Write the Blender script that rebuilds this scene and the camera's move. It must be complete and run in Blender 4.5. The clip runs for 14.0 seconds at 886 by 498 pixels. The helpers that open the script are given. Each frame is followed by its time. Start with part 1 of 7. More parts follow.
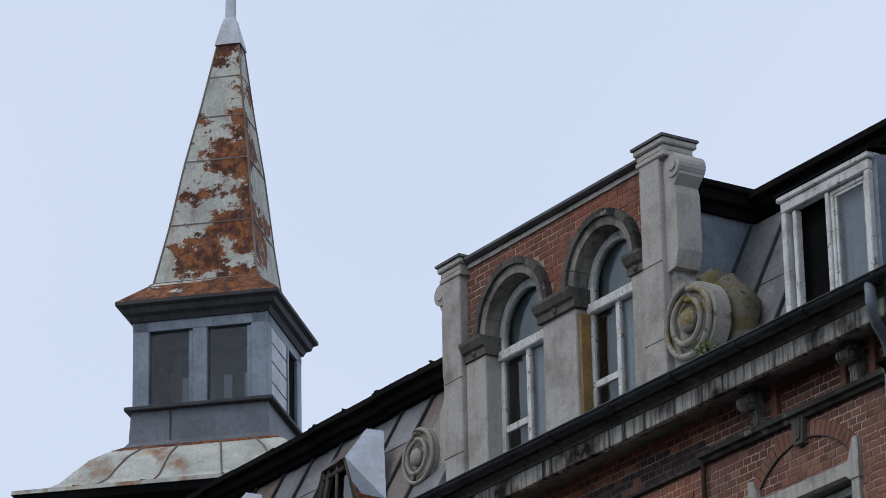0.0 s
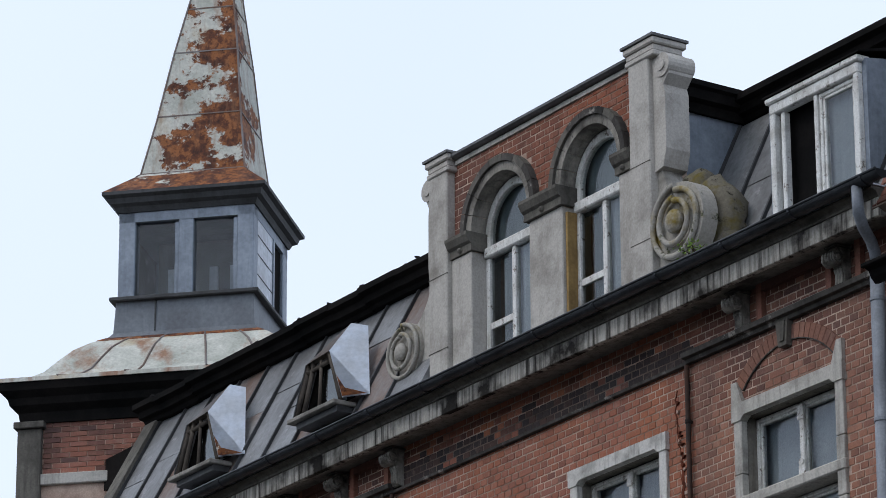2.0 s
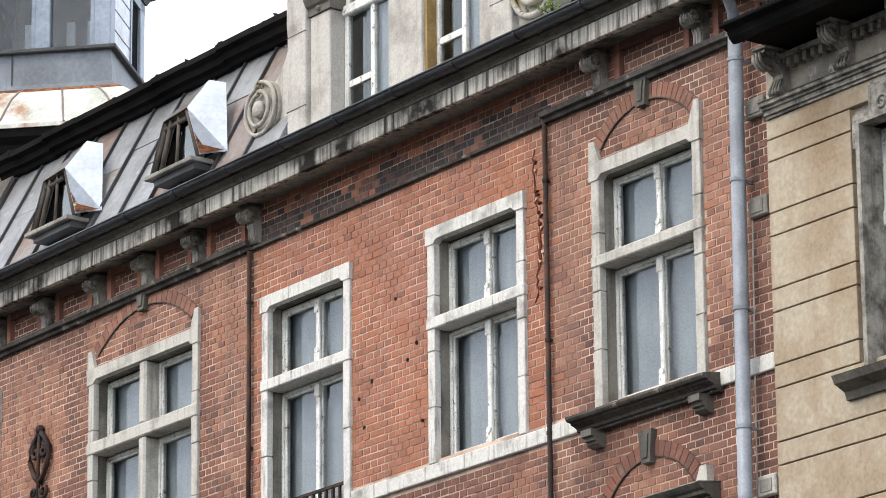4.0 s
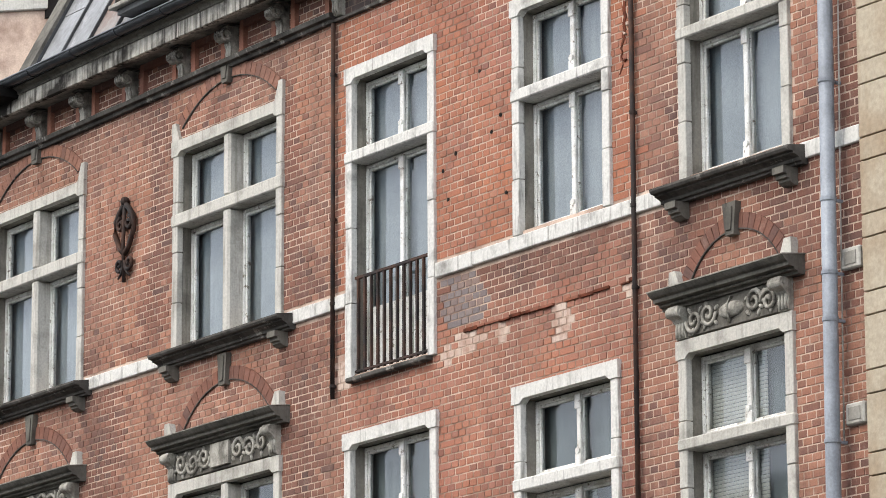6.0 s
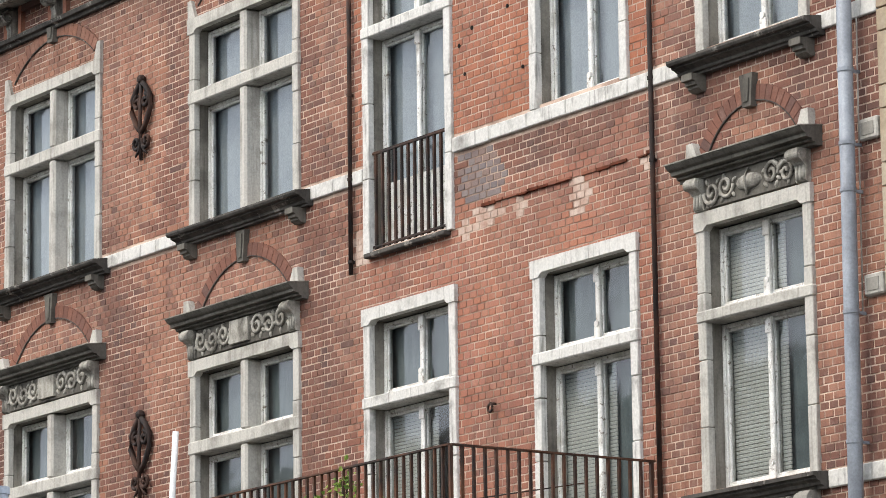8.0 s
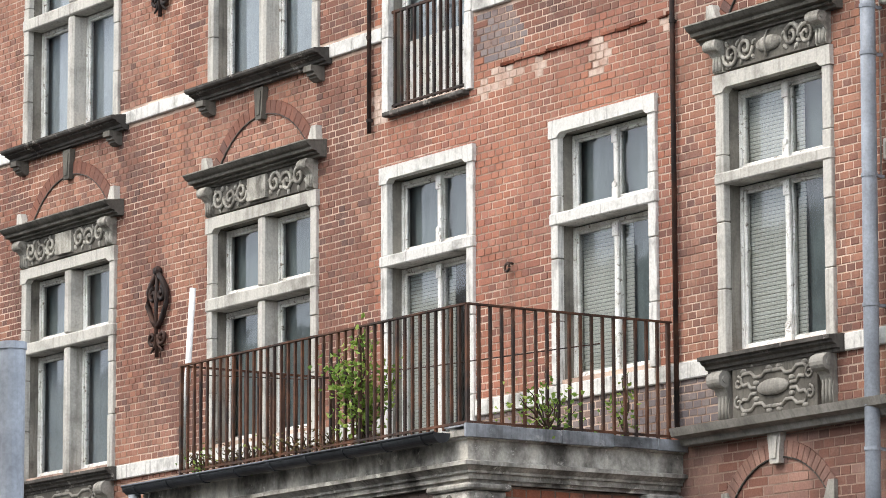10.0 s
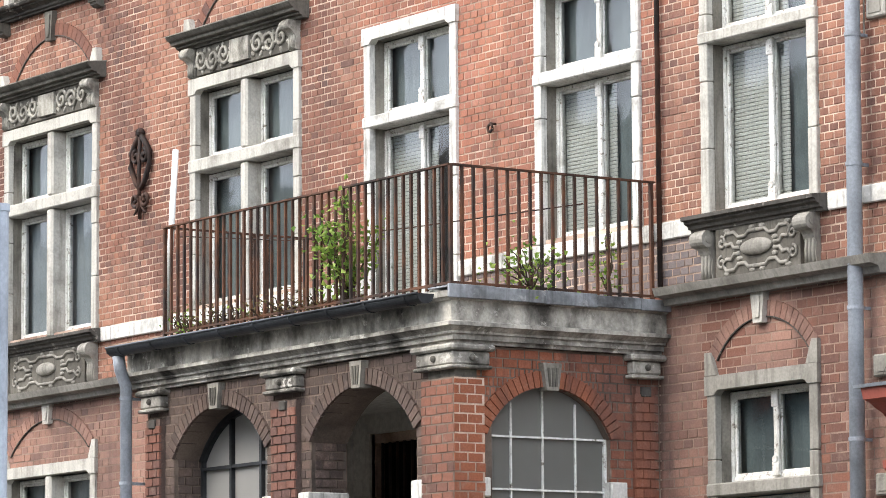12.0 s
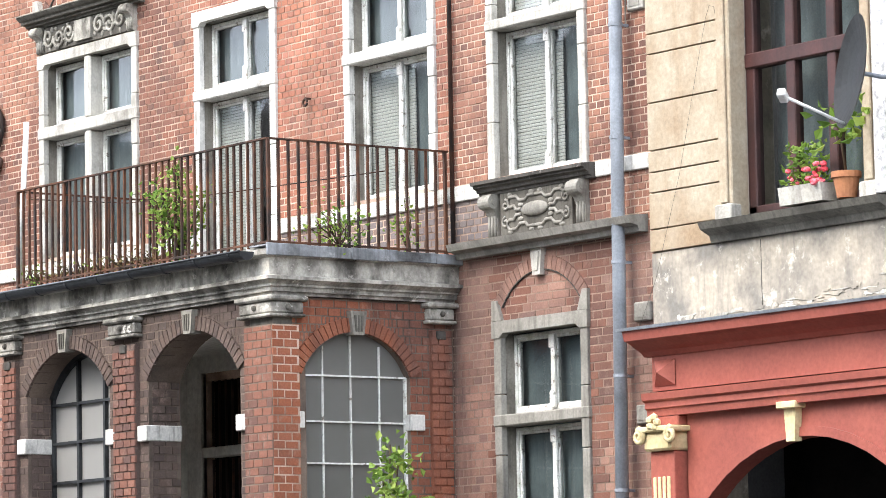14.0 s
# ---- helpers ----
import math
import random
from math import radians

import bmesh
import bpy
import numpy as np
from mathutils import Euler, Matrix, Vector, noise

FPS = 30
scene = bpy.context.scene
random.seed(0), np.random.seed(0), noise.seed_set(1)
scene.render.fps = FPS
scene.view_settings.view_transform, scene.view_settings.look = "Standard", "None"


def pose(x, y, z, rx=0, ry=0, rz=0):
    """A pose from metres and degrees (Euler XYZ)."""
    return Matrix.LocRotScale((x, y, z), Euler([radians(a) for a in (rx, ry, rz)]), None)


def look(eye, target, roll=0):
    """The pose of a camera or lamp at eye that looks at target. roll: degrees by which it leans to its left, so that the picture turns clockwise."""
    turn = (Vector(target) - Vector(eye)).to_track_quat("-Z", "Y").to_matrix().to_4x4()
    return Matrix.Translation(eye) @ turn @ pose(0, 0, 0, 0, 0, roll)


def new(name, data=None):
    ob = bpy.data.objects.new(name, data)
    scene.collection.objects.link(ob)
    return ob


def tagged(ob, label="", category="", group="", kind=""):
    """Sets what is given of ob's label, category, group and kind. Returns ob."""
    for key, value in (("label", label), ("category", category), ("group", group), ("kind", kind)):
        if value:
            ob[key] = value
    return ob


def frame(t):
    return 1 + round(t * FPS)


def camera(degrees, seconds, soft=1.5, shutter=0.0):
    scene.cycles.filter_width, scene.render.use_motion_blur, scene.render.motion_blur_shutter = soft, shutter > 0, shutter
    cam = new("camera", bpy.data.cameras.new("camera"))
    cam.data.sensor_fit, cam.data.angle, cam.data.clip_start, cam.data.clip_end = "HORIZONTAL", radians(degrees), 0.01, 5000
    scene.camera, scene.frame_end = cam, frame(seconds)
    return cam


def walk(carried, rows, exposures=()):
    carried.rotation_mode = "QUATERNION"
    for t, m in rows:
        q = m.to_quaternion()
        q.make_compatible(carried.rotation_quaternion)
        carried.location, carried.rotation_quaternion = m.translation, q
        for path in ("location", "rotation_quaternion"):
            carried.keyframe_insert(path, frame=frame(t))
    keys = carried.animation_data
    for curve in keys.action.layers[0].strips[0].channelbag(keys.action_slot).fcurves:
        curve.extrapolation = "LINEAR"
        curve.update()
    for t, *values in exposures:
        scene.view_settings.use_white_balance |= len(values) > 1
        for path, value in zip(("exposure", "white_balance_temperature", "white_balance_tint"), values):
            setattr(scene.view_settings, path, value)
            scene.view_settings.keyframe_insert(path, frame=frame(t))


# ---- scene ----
# ---- camera and walk ----
cam = camera(12.7, 14.0, 0.5)
NEAR, FAR = (29.711, -19.504, 1.60), (33.674, -21.841, 1.326)
ROWS = [
    (0.0, 56.739, 21.258, -1.207), (0.5, 56.755, 20.661, -1.07), (1.0, 56.705, 20.441, -0.679),
    (1.5, 56.628, 19.975, -0.351), (2.0, 56.559, 19.757, -0.258), (2.5, 55.42, 19.553, -0.482),
    (3.0, 54.715, 18.725, -0.434), (3.5, 54.299, 17.763, -0.425), (4.0, 54.436, 16.26, -0.568),
    (4.2, 54.734, 15.502, -0.57), (6.3, 55.768, 12.832, -0.217), (6.5, 55.822, 12.699, -0.265),
    (7.0, 55.868, 12.322, -0.701), (7.5, 55.854, 11.788, -0.846), (8.0, 55.983, 11.19, -0.754),
    (8.2, 56.065, 10.941, -0.636), (10.5, 56.154, 8.745, -0.146), (11.0, 56.036, 8.284, -0.177),
    (11.5, 56.038, 7.7, -0.407), (12.0, 56.025, 7.16, -0.403), (12.5, 55.87, 6.615, -0.348),
    (13.0, 55.494, 6.124, -0.341), (13.5, 55.187, 5.752, -0.437), (13.7, 54.2, 5.72, -0.55),
    (14.0, 53.855, 6.114, -1.033),
]
EXPOSURES = [(0.0, -0.16, 6500, 10), (1.0, 0.04, 6500, 10), (2.0, 0.18, 6560, 10), (2.5, 0.46, 6950, 10), (3.0, 0.86, 7150, 10), (3.5, 1.42, 7300, 10), (4.0, 1.52, 7350, 10), (6.5, 1.55, 7400, 10), (8.0, 1.53, 7450, 10), (10.5, 1.8, 7350, 10), (11.0, 1.88, 7350, 10), (11.5, 2.04, 7350, 10), (12.5, 2.12, 7350, 10), (13.5, 2.5, 7200, 10), (14.0, 2.42, 7150, 10)]
walk(cam, [(t, pose(*(FAR if t > 13.9 else NEAR), 90 + pitch, 0, yaw) @ pose(0, 0, 0, 0, 0, roll))
           for t, yaw, pitch, roll in ROWS], EXPOSURES)

# ---- world and sun: bright overcast day ----
world = bpy.data.worlds.new("overcast_sky")
scene.world = world
world.use_nodes = True
wn, wl = world.node_tree.nodes, world.node_tree.links
wbg = wn["Background"]
sky = wn.new("ShaderNodeTexSky")
sky.sky_type, sky.sun_disc = "NISHITA", False
sky.sun_elevation, sky.sun_rotation = radians(50), radians(190)
sky.air_density, sky.dust_density = 1.0, 4.0
cloud = wn.new("ShaderNodeTexNoise")
cloud.inputs["Scale"].default_value, cloud.inputs["Detail"].default_value = 1.6, 3.0
ramp = wn.new("ShaderNodeValToRGB")
ramp.color_ramp.elements[0].position, ramp.color_ramp.elements[1].position = 0.3, 0.7
ramp.color_ramp.elements[0].color = (7.6, 8.9, 11.3, 1)
ramp.color_ramp.elements[1].color = (9.2, 10.3, 12.3, 1)
wl.new(cloud.outputs["Fac"], ramp.inputs["Fac"])
mix = wn.new("ShaderNodeMix")
mix.data_type = "RGBA"
mix.inputs[0].default_value = 0.85
wl.new(sky.outputs["Color"], mix.inputs[6])
wl.new(ramp.outputs["Color"], mix.inputs[7])
wl.new(mix.outputs[2], wbg.inputs["Color"])
wbg.inputs["Strength"].default_value = 0.095
sun = new("sun", bpy.data.lights.new("sun", "SUN"))
sun.data.energy, sun.data.angle, sun.data.color = 0.7, radians(30), (1.0, 0.97, 0.93)
sun.matrix_world = look((-6, -30, 40), (0, 0, 5))


# ---- materials ----
def nodes(name, rough=0.8, metal=0.0):
    m = bpy.data.materials.new(name)
    m.use_nodes = True
    n, l = m.node_tree.nodes, m.node_tree.links
    b = n["Principled BSDF"]
    b.inputs["Roughness"].default_value, b.inputs["Metallic"].default_value = rough, metal
    b.inputs["Specular IOR Level"].default_value = 0.03 if rough > 0.8 else 0.3
    return m, n, l, b


def noise_node(n, l, pos, scale, detail=4.0, rough=0.6, stretch=None):
    t = n.new("ShaderNodeTexNoise")
    t.inputs["Scale"].default_value, t.inputs["Detail"].default_value, t.inputs["Roughness"].default_value = scale, detail, rough
    if stretch:
        v = n.new("ShaderNodeVectorMath")
        v.operation = "MULTIPLY"
        v.inputs[1].default_value = stretch
        l.new(pos, v.inputs[0])
        pos = v.outputs[0]
    l.new(pos, t.inputs["Vector"])
    return t.outputs["Fac"]


def ramp_node(n, l, fac, stops):
    r = n.new("ShaderNodeValToRGB")
    e = r.color_ramp.elements
    while len(e) < len(stops):
        e.new(0.5)
    for k, (p, c) in enumerate(stops):
        e[k].position = p
        e[k].color = (*c, 1) if len(c) == 3 else c
    l.new(fac, r.inputs["Fac"])
    return r.outputs["Color"]


def mix_node(n, l, fac, a, b, mode="MIX"):
    x = n.new("ShaderNodeMix")
    x.data_type, x.blend_type = "RGBA", mode
    for k, v in ((0, fac), (6, a), (7, b)):
        if isinstance(v, (int, float)):
            x.inputs[k].default_value = v
        elif isinstance(v, tuple):
            x.inputs[k].default_value = (*v, 1)
        else:
            l.new(v, x.inputs[k])
    return x.outputs[2]


def bump(n, l, b, height, strength=0.4, dist=0.01):
    k = n.new("ShaderNodeBump")
    k.inputs["Strength"].default_value, k.inputs["Distance"].default_value = strength, dist
    l.new(height, k.inputs["Height"])
    l.new(k.outputs["Normal"], b.inputs["Normal"])


G3 = lambda v: (v, v, v)


def surface(name, base, dirt, rough=0.85, metal=0.0, patch=1.2, grain=40.0, amount=(0.4, 0.7), streaks=True, relief=0.4, pale=None, streak=(14, 1.3, 0.48, 0.78, 0.8)):
    """Weathered surface: base colour, dirt in patches and downward streaks, fine grain."""
    m, n, l, b = nodes(name, rough, metal)
    pos = n.new("ShaderNodeNewGeometry").outputs["Position"]
    big = noise_node(n, l, pos, patch, 5)
    fine = noise_node(n, l, pos, grain, 4)
    g = ramp_node(n, l, fine, [(0.3, G3(0.82)), (0.7, G3(1.1))])
    col = mix_node(n, l, ramp_node(n, l, big, [(amount[0], G3(0)), (amount[1], G3(1))]), base, dirt)
    if streaks:
        st = noise_node(n, l, pos, 1.0, 4, 0.65, (streak[0], streak[0], streak[1]))
        col = mix_node(n, l, ramp_node(n, l, st, [(streak[2], G3(0)), (streak[3], G3(streak[4]))]), col, dirt)
    if pale:
        pn = noise_node(n, l, pos, patch * 2.7, 6, 0.7)
        col = mix_node(n, l, ramp_node(n, l, pn, [(0.58, G3(0)), (0.66, G3(1))]), col, pale)
    l.new(mix_node(n, l, 1.0, col, g, "MULTIPLY"), b.inputs["Base Color"])
    if relief:
        bump(n, l, b, fine, relief, 0.006)
    return m


def brick_material(name, tones, soot=0.5, warm=0.5, warmth=(0.40, 0.155, 0.095)):
    """Each brick its own tone; broad soot and warm patches, downward stains, pale bloom."""
    m, n, l, b = nodes(name, 0.92)
    geo = n.new("ShaderNodeNewGeometry")
    pos = geo.outputs["Position"]
    info = n.new("ShaderNodeObjectInfo")
    add = n.new("ShaderNodeMath")
    add.operation = "ADD"
    l.new(geo.outputs["Random Per Island"], add.inputs[0])
    l.new(info.outputs["Random"], add.inputs[1])
    fr = n.new("ShaderNodeMath")
    fr.operation = "FRACT"
    l.new(add.outputs[0], fr.inputs[0])
    k = len(tones)
    each = ramp_node(n, l, fr.outputs[0], [(i / (k - 1), c) for i, c in enumerate(tones)])
    mid = noise_node(n, l, pos, 0.8, 3, 0.5, (1.0, 1.0, 0.8))
    col = mix_node(n, l, ramp_node(n, l, mid, [(0.38, G3(0)), (0.7, G3(warm))]), each, warmth)
    big = noise_node(n, l, pos, 0.6, 5, 0.62)
    col = mix_node(n, l, ramp_node(n, l, big, [(0.42, G3(0)), (0.72, G3(soot))]), col, (0.105, 0.075, 0.07))
    drip = noise_node(n, l, pos, 1.0, 5, 0.65, (3.6, 3.6, 0.55))
    col = mix_node(n, l, ramp_node(n, l, drip, [(0.5, G3(0)), (0.74, G3(soot * 0.9))]), col, (0.07, 0.052, 0.05))
    fine = noise_node(n, l, pos, 55, 4)
    pale = noise_node(n, l, pos, 7, 5, 0.7)
    col = mix_node(n, l, ramp_node(n, l, pale, [(0.55, G3(0)), (0.78, G3(0.4))]), col, (0.46, 0.33, 0.27))
    col = mix_node(n, l, 1.0, col, ramp_node(n, l, fine, [(0.25, G3(0.78)), (0.75, G3(1.12))]), "MULTIPLY")
    l.new(col, b.inputs["Base Color"])
    bump(n, l, b, fine, 0.6, 0.008)
    return m


RED = [(0.31, 0.13, 0.092), (0.34, 0.142, 0.10), (0.375, 0.16, 0.112), (0.33, 0.135, 0.09), (0.36, 0.15, 0.105), (0.20, 0.095, 0.078), (0.35, 0.155, 0.115), (0.39, 0.18, 0.13)]
ROSE = [(0.31, 0.15, 0.105), (0.36, 0.18, 0.13), (0.28, 0.135, 0.10), (0.38, 0.20, 0.145), (0.33, 0.155, 0.11), (0.19, 0.105, 0.088), (0.35, 0.165, 0.115)]
M_BRICK = brick_material("red_brick", RED, 0.6, 0.6, (0.42, 0.19, 0.12))
M_BRICK_UP = brick_material("orange_red_brick", RED, 0.32, 0.9, (0.47, 0.175, 0.088))
M_BRICK_ROSE = brick_material("brownish_rose_brick", ROSE, 0.6, 0.4, (0.40, 0.18, 0.105))
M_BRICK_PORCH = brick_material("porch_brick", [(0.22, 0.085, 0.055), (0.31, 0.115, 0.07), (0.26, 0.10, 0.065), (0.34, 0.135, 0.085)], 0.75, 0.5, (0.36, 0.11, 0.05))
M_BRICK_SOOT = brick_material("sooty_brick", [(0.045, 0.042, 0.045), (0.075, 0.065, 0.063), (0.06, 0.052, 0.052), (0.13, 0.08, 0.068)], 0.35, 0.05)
M_BRICK_DARK = brick_material("brown_brick", [(0.18, 0.088, 0.068), (0.24, 0.11, 0.08), (0.205, 0.098, 0.075), (0.13, 0.078, 0.068)], 0.6, 0.15)
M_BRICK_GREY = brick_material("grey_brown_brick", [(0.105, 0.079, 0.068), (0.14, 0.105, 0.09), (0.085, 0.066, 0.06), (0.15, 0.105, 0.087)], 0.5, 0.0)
M_MORTAR = surface("pale_mortar", (0.62, 0.475, 0.385), (0.24, 0.155, 0.12), 0.95, patch=1.6, grain=60, amount=(0.4, 0.64), streaks=False, relief=0.5)
M_MORTAR_DARK = surface("dark_mortar", (0.21, 0.16, 0.13), (0.08, 0.065, 0.057), 0.95, patch=1.2, grain=60, amount=(0.44, 0.68), streaks=False, relief=0.5)
M_MORTAR_BROWN = surface("brown_mortar", (0.36, 0.25, 0.2), (0.16, 0.115, 0.095), 0.95, patch=1.4, grain=60, amount=(0.42, 0.68), streaks=False, relief=0.5)
M_BRICK_PINK = brick_material("pinkish_brick", [(0.27, 0.155, 0.125), (0.34, 0.195, 0.15), (0.37, 0.215, 0.17), (0.30, 0.165, 0.13), (0.40, 0.24, 0.19), (0.2, 0.125, 0.11)], 0.85, 0.2, (0.40, 0.19, 0.13))
M_BRICK_BLUE = brick_material("grey_blue_sooted_brick", [(0.19, 0.165, 0.165), (0.24, 0.2, 0.19), (0.15, 0.135, 0.14), (0.25, 0.175, 0.15)], 0.2, 0.03)
M_ENT = surface("stained_entablature_stone", (0.50, 0.475, 0.425), (0.075, 0.07, 0.063), 0.9, patch=2.6, grain=40, amount=(0.42, 0.66), pale=(0.60, 0.58, 0.53), streak=(5, 3.0, 0.46, 0.7, 0.85))
M_LEAD = surface("dull_lead_sheet", (0.31, 0.33, 0.355), (0.07, 0.072, 0.075), 0.55, 0.2, patch=2.4, grain=30, amount=(0.45, 0.7), pale=(0.36, 0.37, 0.38), relief=0.2)
M_CARVED = surface("grimy_relief_stone", (0.44, 0.42, 0.37), (0.1, 0.093, 0.082), 0.9, patch=6, grain=50, amount=(0.42, 0.7))
M_SOFFIT = surface("grey_stained_soffit_stone", (0.30, 0.28, 0.245), (0.07, 0.065, 0.058), 0.9, patch=2.2, grain=40, amount=(0.46, 0.7))
M_PEBBLE = surface("pebbled_grey_render", (0.44, 0.42, 0.38), (0.16, 0.15, 0.13), 0.95, patch=2.5, grain=26, amount=(0.5, 0.75), relief=1.0)
M_STONE = surface("weathered_limestone", (0.50, 0.48, 0.435), (0.17, 0.158, 0.138), 0.85, patch=2.4, grain=45, amount=(0.5, 0.78), streak=(16, 1.2, 0.5, 0.76, 0.7))
M_STONE_WHITE = surface("whitewashed_stone", (0.60, 0.585, 0.55), (0.175, 0.165, 0.147), 0.8, patch=3.0, grain=40, amount=(0.54, 0.74), streak=(20, 2.2, 0.54, 0.7, 0.75))
M_STONE_DARK = surface("dark_grey_stone", (0.16, 0.15, 0.13), (0.05, 0.046, 0.042), 0.9, patch=1.8, grain=40, amount=(0.42, 0.75))
M_STONE_BLACK = surface("blackened_stone_and_shadow_line", (0.105, 0.097, 0.088), (0.035, 0.033, 0.031), 0.9, patch=2.0, grain=35, amount=(0.42, 0.7), pale=(0.3, 0.28, 0.25))
M_STONE_MID = surface("grey_weathered_stone", (0.30, 0.285, 0.255), (0.12, 0.112, 0.10), 0.9, patch=1.8, grain=40, amount=(0.46, 0.78))
M_PIER = surface("grey_rendered_pier", (0.47, 0.445, 0.405), (0.2, 0.183, 0.158), 0.9, patch=1.7, grain=45, amount=(0.5, 0.78), streak=(5, 0.7, 0.54, 0.8, 0.6))
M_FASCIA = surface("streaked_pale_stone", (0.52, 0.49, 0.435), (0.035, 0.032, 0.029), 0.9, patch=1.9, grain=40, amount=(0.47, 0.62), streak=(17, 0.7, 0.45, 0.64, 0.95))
M_CRACK = surface("raw_red_rubble", (0.16, 0.05, 0.03), (0.03, 0.014, 0.01), 0.95, patch=9, grain=60, streaks=False, relief=0.8)
M_EAVES_STONE = surface("grimy_carved_stone", (0.37, 0.35, 0.31), (0.07, 0.065, 0.058), 0.85, patch=7, grain=50, amount=(0.4, 0.7))
M_CAP = surface("lead_grey_coping", (0.13, 0.13, 0.13), (0.05, 0.05, 0.05), 0.6, patch=2, grain=30)
M_WHITE = surface("peeling_white_paint", (0.72, 0.72, 0.69), (0.42, 0.40, 0.36), 0.6, patch=6, grain=70, amount=(0.48, 0.75), pale=(0.2, 0.165, 0.135))
M_WOOD = surface("grey_bare_timber", (0.11, 0.095, 0.08), (0.045, 0.04, 0.036), 0.9, patch=3, grain=50)
M_BROWN = surface("brown_window_paint", (0.075, 0.03, 0.028), (0.035, 0.018, 0.017), 0.45, patch=2, grain=40, relief=0.15)
M_ZINC = surface("dull_zinc_sheet", (0.25, 0.255, 0.26), (0.13, 0.13, 0.13), 0.55, 0.35, patch=1.7, grain=25, pale=(0.3, 0.3, 0.3), relief=0.15)
M_ZINC_RUST = surface("rust_stained_sheet", (0.17, 0.115, 0.09), (0.23, 0.225, 0.22), 0.6, 0.2, patch=1.3, grain=25, relief=0.15)
M_ZINC_BLUE = surface("blue_grey_zinc", (0.27, 0.31, 0.36), (0.16, 0.185, 0.22), 0.5, 0.3, patch=1.5, grain=20, relief=0.12)
M_PALE_SHEET = surface("pale_painted_sheet", (0.66, 0.70, 0.76), (0.42, 0.43, 0.45), 0.5, 0.1, patch=1.5, grain=20, relief=0.1)
M_GUTTER = surface("dark_gutter_metal", (0.06, 0.065, 0.072), (0.025, 0.026, 0.028), 0.4, 0.5, patch=2, grain=30, relief=0.1)
M_PIPE = surface("grey_zinc_pipe", (0.30, 0.33, 0.37), (0.17, 0.185, 0.21), 0.5, 0.1, patch=2.5, grain=45, relief=0.15)
# Black for roofing felt, and for openings whose darkness is put into the colour.
M_FELT_AND_DARK = surface("black_felt_and_dark_openings", (0.008, 0.008, 0.008), (0.018, 0.016, 0.015), 0.9, patch=2, grain=30, streaks=False)
M_SLATE = surface("dark_slate_sheet", (0.06, 0.062, 0.065), (0.03, 0.03, 0.03), 0.6, patch=2, grain=30)
M_IRON = surface("rusty_black_iron", (0.025, 0.02, 0.019), (0.085, 0.04, 0.026), 0.75, 0.3, patch=3, grain=50, amount=(0.45, 0.65), relief=0.3)
M_RAIL = surface("rusty_brown_iron", (0.035, 0.025, 0.022), (0.13, 0.055, 0.03), 0.75, 0.2, patch=2.5, grain=50, amount=(0.42, 0.62), relief=0.3)
M_CREAM = surface("cream_plaster", (0.43, 0.37, 0.285), (0.31, 0.225, 0.15), 0.9, patch=1.1, grain=30, amount=(0.42, 0.68), relief=0.3, streak=(7, 0.9, 0.5, 0.75, 0.55))
M_CREAM_GREY = surface("stained_grey_plaster", (0.42, 0.37, 0.305), (0.22, 0.205, 0.185), 0.92, patch=1.6, grain=25, amount=(0.42, 0.62), pale=(0.54, 0.5, 0.44))
M_SHOP = surface("red_painted_render", (0.34, 0.095, 0.07), (0.26, 0.07, 0.055), 0.6, patch=1.5, grain=25, streaks=False, relief=0.12)
M_OCHRE = surface("ochre_stained_render", (0.36, 0.24, 0.1), (0.2, 0.13, 0.06), 0.9, patch=3, grain=30)
M_BASE = surface("dark_blue_grey_sheet", (0.17, 0.19, 0.21), (0.115, 0.125, 0.14), 0.5, 0.2, patch=1.5, grain=20, relief=0.1)
M_GOLD = surface("yellow_painted_stucco", (0.74, 0.62, 0.37), (0.5, 0.4, 0.22), 0.6, patch=3, grain=25, relief=0.2)
M_INNER = surface("white_limewash", (0.84, 0.83, 0.80), (0.6, 0.58, 0.55), 0.9, patch=1.0, grain=20)
# Dark plaster tone: the gloom of the rooms is put into the colour.
M_ROOM = surface("dark_toned_room_plaster", (0.13, 0.13, 0.13), (0.09, 0.09, 0.09), 0.95, streaks=False, relief=0)
# Dirt-flecked stone with the shade of the window recess put into its colour.
M_REVEAL = surface("grimy_shaded_reveal_stone", (0.25, 0.232, 0.2), (0.06, 0.055, 0.047), 0.9, patch=2.2, grain=45, amount=(0.42, 0.75))
M_CURTAIN = surface("grey_net_curtain", (0.44, 0.49, 0.54), (0.34, 0.385, 0.43), 0.9, patch=2, grain=60, streaks=True, relief=0)
# Same curtain with the dimness of the interior put into its colour.
M_CURTAIN_DIM = surface("shade_toned_net_curtain", (0.22, 0.27, 0.285), (0.13, 0.16, 0.175), 0.9, patch=2, grain=60, streaks=True, relief=0)
M_BLIND = surface("white_blind_slat", (0.7, 0.71, 0.7), (0.56, 0.57, 0.56), 0.6, streaks=False, relief=0)


def frosted(name, col):
    """Dusty wired glass that lets soft light through."""
    m, n, l, b = nodes(name, 0.3)
    pos = n.new("ShaderNodeNewGeometry").outputs["Position"]
    c = ramp_node(n, l, noise_node(n, l, pos, 0.9, 4), [(0.3, tuple(0.85 * v for v in col)), (0.7, col)])
    l.new(c, b.inputs["Base Color"])
    tl, mx = n.new("ShaderNodeBsdfTranslucent"), n.new("ShaderNodeMixShader")
    l.new(c, tl.inputs["Color"])
    mx.inputs[0].default_value = 0.5
    l.new(b.outputs[0], mx.inputs[1])
    l.new(tl.outputs[0], mx.inputs[2])
    l.new(mx.outputs[0], n["Material Output"].inputs["Surface"])
    return m


